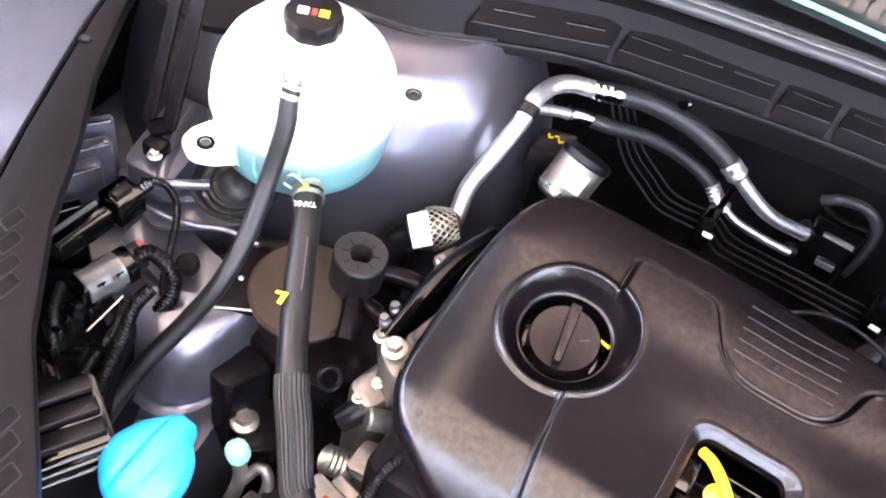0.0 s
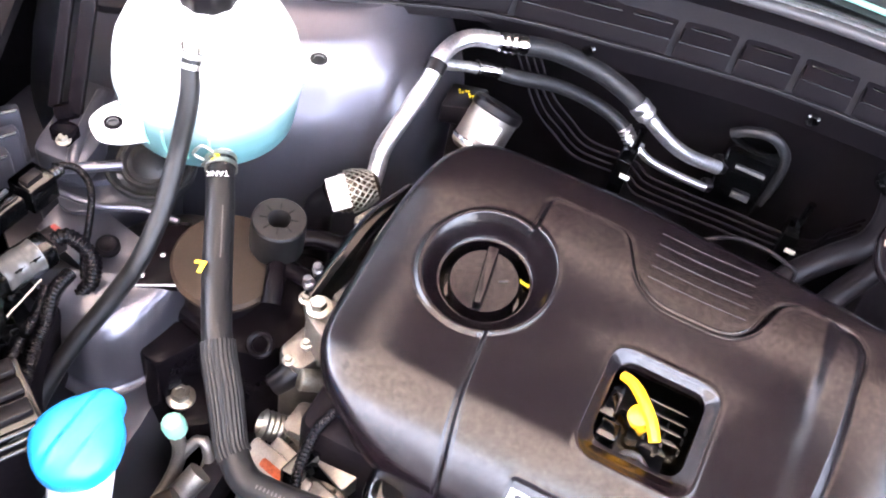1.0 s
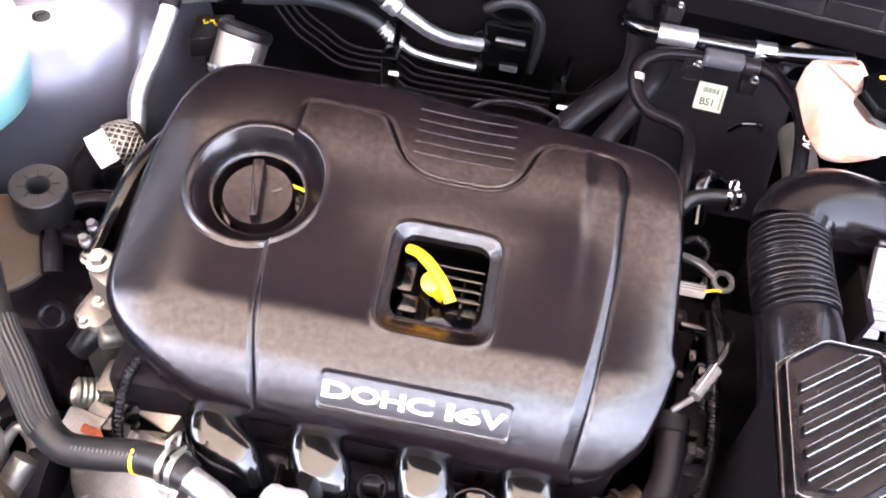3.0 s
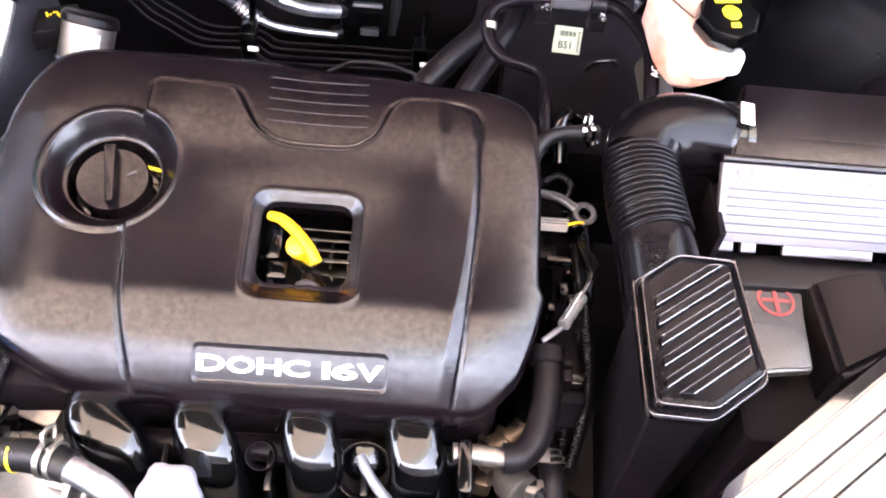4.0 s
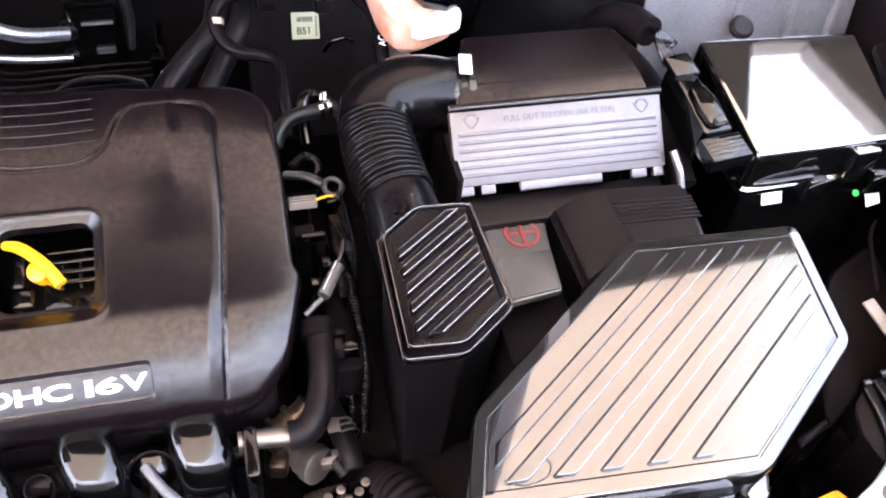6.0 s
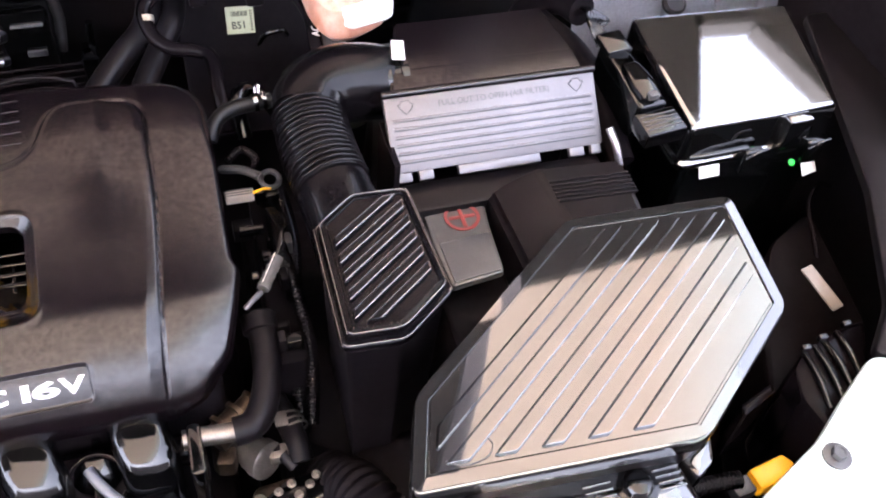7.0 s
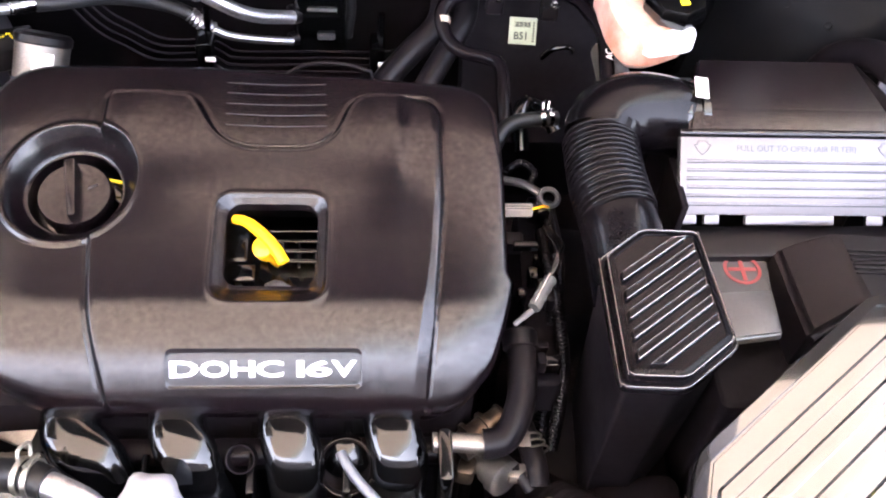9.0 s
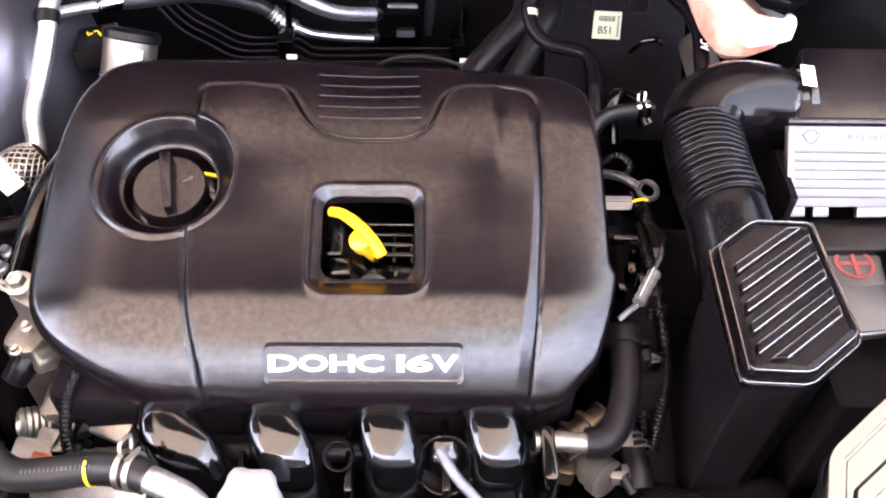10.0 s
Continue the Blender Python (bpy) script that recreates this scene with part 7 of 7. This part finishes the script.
loom([(-0.248, -0.065, 0.805), (-0.252, -0.095, 0.80), (-0.262, -0.120, 0.785), (-0.262, -0.150, 0.765), (-0.255, -0.175, 0.74)], 0.0058)
pully = thing("belt_pulley", (-0.40, -0.12, 0.50), "dark accessory pulley below the hose", "pulley")
part("wheel", lathe(bmesh.new(), [(0.02, -0.012), (0.05, -0.012), (0.052, 0.0), (0.05, 0.012), (0.02, 0.014)], (-0.37, -0.15, 0.60), (-1, 0, 0.1), 32), M_DEEP, pully)

port = thing("service_port", (-0.43, -0.145, 0.60), "aluminium service port with a pale green cap", "service port")
part("cap", lathe(bmesh.new(), [(0.0115, -0.012), (0.0125, -0.010), (0.0125, 0.004), (0.010, 0.008), (0.004, 0.009)], (-0.414, -0.149, 0.700), (-0.2, -0.1, 1), 24, star=lambda a, k: 1 + 0.03 * math.cos(12 * a)), M_MINT, port, "pale green plastic cap")
part("neck", tube(bmesh.new(), [(-0.412, -0.150, 0.690), (-0.405, -0.155, 0.66), (-0.405, -0.175, 0.63), (-0.41, -0.22, 0.60)], 0.0080, 12), M_CAST, port)
part("loop", tube(bmesh.new(), [(-0.405, -0.160, 0.65), (-0.392, -0.140, 0.672), (-0.380, -0.140, 0.668), (-0.376, -0.150, 0.64), (-0.376, -0.20, 0.60)], 0.0065, 12), M_CAST, port)
part("barrel", tube(bmesh.new(), [(-0.372, -0.165, 0.660), (-0.392, -0.215, 0.625)], 0.0140, 16), M_CAST, port)

wash = thing("washer_bottle", (-0.425, -0.25, 0.62), "white washer fluid bottle neck with a blue hinged cap", "washer bottle")
WC = frame_of((-0.418, -0.256, 0.838), (0.80, 0.60, 0.0), (-0.55, 0.75, 0.12))
wp = rounded([(0.0190, 0.0470), (0.0030, 0.0425), (-0.0150, 0.0385), (-0.0350, 0.0260), (-0.0450, 0.0100), (-0.0450, -0.0080), (-0.0400, -0.0270), (-0.0240, -0.0400), (0.0020, -0.0410), (0.0200, -0.0300),
              (0.0290, -0.0170), (0.0350, 0.0050), (0.0305, 0.0240), (0.0355, 0.0340)], [0.008, 0.03, 0.03, 0.03, 0.03, 0.03, 0.03, 0.03, 0.03, 0.03, 0.03, 0.02, 0.006, 0.006], 4)


def cap_point(p, k, h=None):
    x, y = -0.004 + (p[0] + 0.004) * k, 0.004 + (p[1] - 0.004) * k
    c = 0.80 * x - 0.60 * y
    z = 0.0165 * math.sqrt(max(0, 1 - k ** 3.2)) - (0.0030 * math.exp(-((c + 0.0155) / 0.0028) ** 2) - 0.0018 * math.exp(-((c + 0.0095) / 0.004) ** 2) - 0.0026 * math.exp(-((c - 0.0115) / 0.0022) ** 2)) * min(1, 5 * (1 - k))
    return WC @ V((x, y, z if h is None else h))


rings = [[cap_point(p, 0.97, -0.022) for p in wp], [cap_point(p, 1, -0.016) for p in wp], [cap_point(p, 1.0, -0.002) for p in wp]]
rings += [[cap_point(p, k) for p in wp] for k in (0.998, 0.99, 0.975, 0.95, 0.92, 0.88, 0.83, 0.78, 0.72, 0.66, 0.60, 0.54, 0.48, 0.42, 0.36, 0.30, 0.24, 0.18, 0.12, 0.06)]
part("cap", skin(bmesh.new(), rings), M_BLUE, wash, "bright blue hinged cap with a pointed tab", angle=60)
part("neck", tube(bmesh.new(), [WC @ V((-0.006, -0.002, -0.012)), WC @ V((-0.008, -0.004, -0.05)), (-0.425, -0.285, 0.70), (-0.425, -0.285, 0.62)], 0.029, 24), M_WHITE, wash)
part("pump", tube(bmesh.new(), [(-0.365, -0.21, 0.67), (-0.385, -0.235, 0.66), (-0.40, -0.25, 0.64)], 0.022, 14), M_BROWN, wash)
jug = thing("filler_spout", (-0.084, -0.22, 0.70), "milky white plastic cap beside the manifold", "cap")
part("cap", lathe(bmesh.new(), [(0.026, -0.05), (0.028, -0.03), (0.024, -0.008), (0.014, 0.004), (0.006, 0.008)], (-0.082, -0.226, 0.805), (0.0, -0.2, 1), 24, star=lambda a, k: 1 + 0.10 * math.cos(5 * a + k)), M_FROST, jug)

# headlamp back and connectors, left
lamp = thing("headlamp_housing", (-0.62, -0.2, 0.60), "black headlamp housing back with ribs and connectors", "headlamp")
part("case", slab([(-0.70, -0.13), (-0.62, -0.075), (-0.575, -0.10), (-0.535, -0.20), (-0.50, -0.26), (-0.56, -0.33), (-0.66, -0.22)], 0.62, 0.765, 0.008, 0.02), M_DEEP, lamp)
part("bulb_cap", lathe(bmesh.new(), [(0.036, -0.04), (0.038, -0.01), (0.036, 0.0), (0.026, 0.004), (0.024, 0.012), (0.010, 0.013)], (-0.582, -0.165, 0.785), (0.7, 0.5, 0.4), 30), M_GLOSS, lamp)
for k, (x, y, z, w, d, a) in enumerate(((-0.724, -0.028, 0.852, 0.060, 0.016, 62), (-0.742, -0.002, 0.858, 0.055, 0.013, 55), (-0.712, -0.062, 0.848, 0.070, 0.018, 66), (-0.690, -0.100, 0.838, 0.050, 0.014, 60))):
    m = pose(x, y, z, 0, 0, a)
    b_ = part("rear_rib", slab(rect(-w / 2, -d / 2, w / 2, d / 2), -0.10, 0.0, 0.003, 0.004, m), M_PAINT if k < 3 else M_GLOSS, lamp)
    part("rib_edge", tube(bmesh.new(), [m @ V((-w / 2 + 0.004, -d / 2, 0.0)), m @ V((w / 2 - 0.004, -d / 2, 0.0))], 0.0018, 8), M_GLOSS, b_)
louv = frame_of((-0.494, -0.278, 0.852), (0.50, 0.866, 0.0), (-0.866, 0.50, 0.1))
part("vent_panel", slab(rect(-0.056, -0.024, 0.036, 0.046), -0.030, -0.004, 0.003, 0.006, louv), M_GLOSS, lamp, "slotted black panel")
for k in range(3):
    part("louvre", slab(rect(-0.052, -0.0085, 0.031, 0.0085), -0.005, 0.003, 0.002, 0.003, louv @ pose(0, 0.034 - 0.0215 * k, 0, -14, 0, 0)), M_BLACK, lamp)
for k in range(3):
    part("ledge", tube(bmesh.new(), [louv @ V((-0.052, -0.028 - 0.005 * k, -0.004 - 0.006 * k)), louv @ V((0.036, -0.028 - 0.005 * k, -0.004 - 0.006 * k)), louv @ V((0.046, -0.026 - 0.005 * k, -0.02))], 0.0026, 8), M_GLOSS, lamp)
# Chrome tube put in for the bright glint on the film's edge.
part("film_glint", tube(bmesh.new(), [V((-0.558, -0.191, 0.838)), V((-0.561, -0.141, 0.838))], 0.0013, 8), M_CHROME, lamp, "chrome tube for the glint along the film's edge")
for k in range(5):
    part("hook", brick((-0.592 + 0.006 * k, -0.190 - 0.016 * k, 0.820 + 0.003 * (k % 2)), (0.022, 0.007, 0.030), 0.0015, 0.002, pose(0, 0, 0)), M_GLOSS, lamp)
for k in range(4):
    part("lamp_wire", tube(bmesh.new(), [(-0.640 + 0.005 * k, -0.160, 0.812), (-0.622 + 0.006 * k, -0.178 - 0.004 * k, 0.826), (-0.603 + 0.006 * k, -0.196 - 0.006 * k, 0.822), (-0.585 + 0.006 * k, -0.225, 0.79)], 0.0024, 7), (M_GLOSS, M_RED, M_WIRE, M_GLOSS)[k], lamp)
con = thing("headlamp_connector", (-0.65, -0.08, 0.78), "black electrical connector bar on the headlamp wiring", "connector")
CM = pose(-0.652, -0.088, 0.835, 0, 0, 86)
part("housing", brick((-0.018, 0, 0), (0.070, 0.028, 0.026), 0.003, 0.004, CM), M_GLOSS, con)
part("plug", brick((0.036, -0.004, 0.004), (0.036, 0.034, 0.034), 0.003, 0.004, CM), M_GLOSS, con)
part("latch", brick((0.034, -0.006, 0.023), (0.022, 0.012, 0.006), 0.001, 0.002, CM), M_BLACK, con)
part("rib", brick((-0.020, 0.006, 0.0145), (0.064, 0.004, 0.005), 0.001, 0.001, CM), M_GREYP, con)
part("rib", brick((-0.020, -0.008, 0.0140), (0.064, 0.003, 0.004), 0.001, 0.001, CM), M_GLOSS, con)
part("boot", tube(bmesh.new(), [CM @ V((0.052, -0.004, 0.004)), CM @ V((0.072, -0.004, 0.004))], 0.0075, 12, 0.0015, lambda s, l: 1 + 0.08 * math.sin(s * 1400)), M_GLOSS, con)
con2 = thing("headlamp_connector", (-0.60, -0.12, 0.76), "black connector wrapped in clear film with a red seal", "connector")
CM2 = pose(-0.606, -0.122, 0.812, 0, 0, 78)
part("housing", brick((0, 0, 0), (0.066, 0.032, 0.030), 0.004, 0.005, CM2), M_GLOSS, con2)
part("film", tube(bmesh.new(), [CM2 @ V((-0.026, 0, 0.002)), CM2 @ V((0.006, 0, 0.002)), CM2 @ V((0.016, 0, 0.002))], 0.0190, 18, 0.002, lambda s, l: 1 + 0.02 * math.sin(s * 330) + 0.012 * math.sin(s * 1100)), M_FOIL, con2, "crinkled clear film wrap", angle=80)
part("plug", brick((0.038, 0.002, 0.002), (0.018, 0.024, 0.022), 0.002, 0.003, CM2), M_BLACK, con2)
part("seal", brick((0.047, 0.006, 0.008), (0.007, 0.012, 0.012), 0.002, 0.002, CM2), M_RED, con2, "red seal")
loom([(-0.652, -0.018, 0.838), (-0.636, -0.004, 0.835), (-0.618, -0.006, 0.828), (-0.603, -0.019, 0.82), (-0.591, -0.043, 0.80), (-0.579, -0.067, 0.79), (-0.562, -0.093, 0.765)], 0.0042)
loom([(-0.597, -0.086, 0.818), (-0.588, -0.076, 0.822), (-0.573, -0.072, 0.812), (-0.558, -0.076, 0.80), (-0.554, -0.088, 0.782), (-0.562, -0.100, 0.765)], 0.0085)
loom([(-0.568, -0.100, 0.800), (-0.565, -0.127, 0.800), (-0.553, -0.157, 0.79), (-0.546, -0.185, 0.78), (-0.534, -0.217, 0.77)], 0.0078)
loom([(-0.575, -0.125, 0.80), (-0.567, -0.151, 0.79), (-0.563, -0.190, 0.78), (-0.553, -0.219, 0.775)], 0.0068)
loom([(-0.62, -0.165, 0.83), (-0.605, -0.185, 0.838), (-0.593, -0.199, 0.836), (-0.572, -0.222, 0.82)], 0.0060)
hose("wiring_loom", [(-0.62, 0.02, 0.70), (-0.56, 0.05, 0.74), (-0.50, 0.06, 0.76), (-0.46, 0.05, 0.76)], 0.009, M_RUBBER, "taped black wiring loom under the tank", "wiring", group="wiring looms")

# right front clutter
lampr = thing("headlamp_housing", (0.84, -0.2, 0.60), "black headlamp housing back with ribs", "headlamp")
part("case", slab([(0.74, -0.30), (0.80, -0.25), (0.92, -0.20), (0.95, -0.02), (0.87, -0.06), (0.80, -0.16)], 0.60, 0.770, 0.01, 0.02), M_DEEP, lampr)
part("tag", brick((0, 0, 0), (0.016, 0.055, 0.003), 0.0008, 0.002, frame_of((0.852, -0.168, 0.822), (1, 0.25, 0), (-0.25, 1, 0.2))), M_CREAM, lampr, "pale grey tag")
hose("wiring_loom", [(0.985, 0.0, 0.78), (0.955, -0.010, 0.80), (0.925, -0.035, 0.80), (0.915, -0.08, 0.78), (0.92, -0.14, 0.72)], 0.003, M_LINE, "thin dark wire beside the fuse box", "wiring", group="wiring looms")
loom([(0.600, -0.350, 0.832), (0.625, -0.350, 0.832), (0.648, -0.352, 0.832)], 0.0080)
ycon = thing("airbag_connector", (0.69, -0.345, 0.77), "bright yellow electrical connector", "connector")
part("housing", slab([(-0.022, -0.011), (0.018, -0.011), (0.024, 0.0), (0.018, 0.012), (-0.022, 0.010)], -0.010, 0.010, 0.003, 0.003, pose(0.694, -0.346, 0.805, 0, 0, 8)), M_YELLOW, ycon)
part("plug", brick((-0.034, 0, -0.002), (0.022, 0.018, 0.016), 0.003, 0.003, pose(0.694, -0.346, 0.805, 0, 0, 8)), M_GREYP, ycon)
brc = thing("radiator_support", (0.45, -0.52, 0.40), "black radiator support panel at the front of the bay", "radiator support")
part("beam", slab([(-0.55, -0.60), (0.66, -0.60), (0.66, -0.46), (0.40, -0.42), (-0.40, -0.43), (-0.50, -0.48)], 0.60, 0.83, 0.015, 0.03), M_BLACK, brc)
fin_box = thing("lamp_bracket", (0.79, -0.27, 0.70), "glossy black finned bracket beside the front headlamp", "bracket")
part("body", slab([(0.745, -0.268), (0.767, -0.250), (0.823, -0.234), (0.850, -0.232), (0.810, -0.305), (0.742, -0.336), (0.736, -0.300)], 0.70, 0.853, 0.006, 0.008), M_LINE, fin_box)
for (x0, y0), (x1, y1) in (((0.764, -0.256), (0.756, -0.317)), ((0.778, -0.250), (0.774, -0.309)), ((0.791, -0.248), (0.790, -0.299)), ((0.810, -0.240), (0.806, -0.288))):
    part("fin", tube(bmesh.new(), [(x0, y0, 0.853), ((x0 + x1) / 2, (y0 + y1) / 2, 0.856), (x1, y1, 0.853)], 0.0035, 10), M_GLOSS, fin_box)
for x, y in ((0.766, -0.252), (0.789, -0.245), (0.822, -0.236)):
    part("clip", brick((x, y, 0.857), (0.010, 0.006, 0.008), 0.0015, 0.002, pose(0, 0, 0)), M_GLOSS, fin_box)
part("low_box", slab([(0.698, -0.286), (0.742, -0.268), (0.745, -0.255), (0.700, -0.272)], 0.72, 0.81, 0.004, 0.004), M_LINE, fin_box)
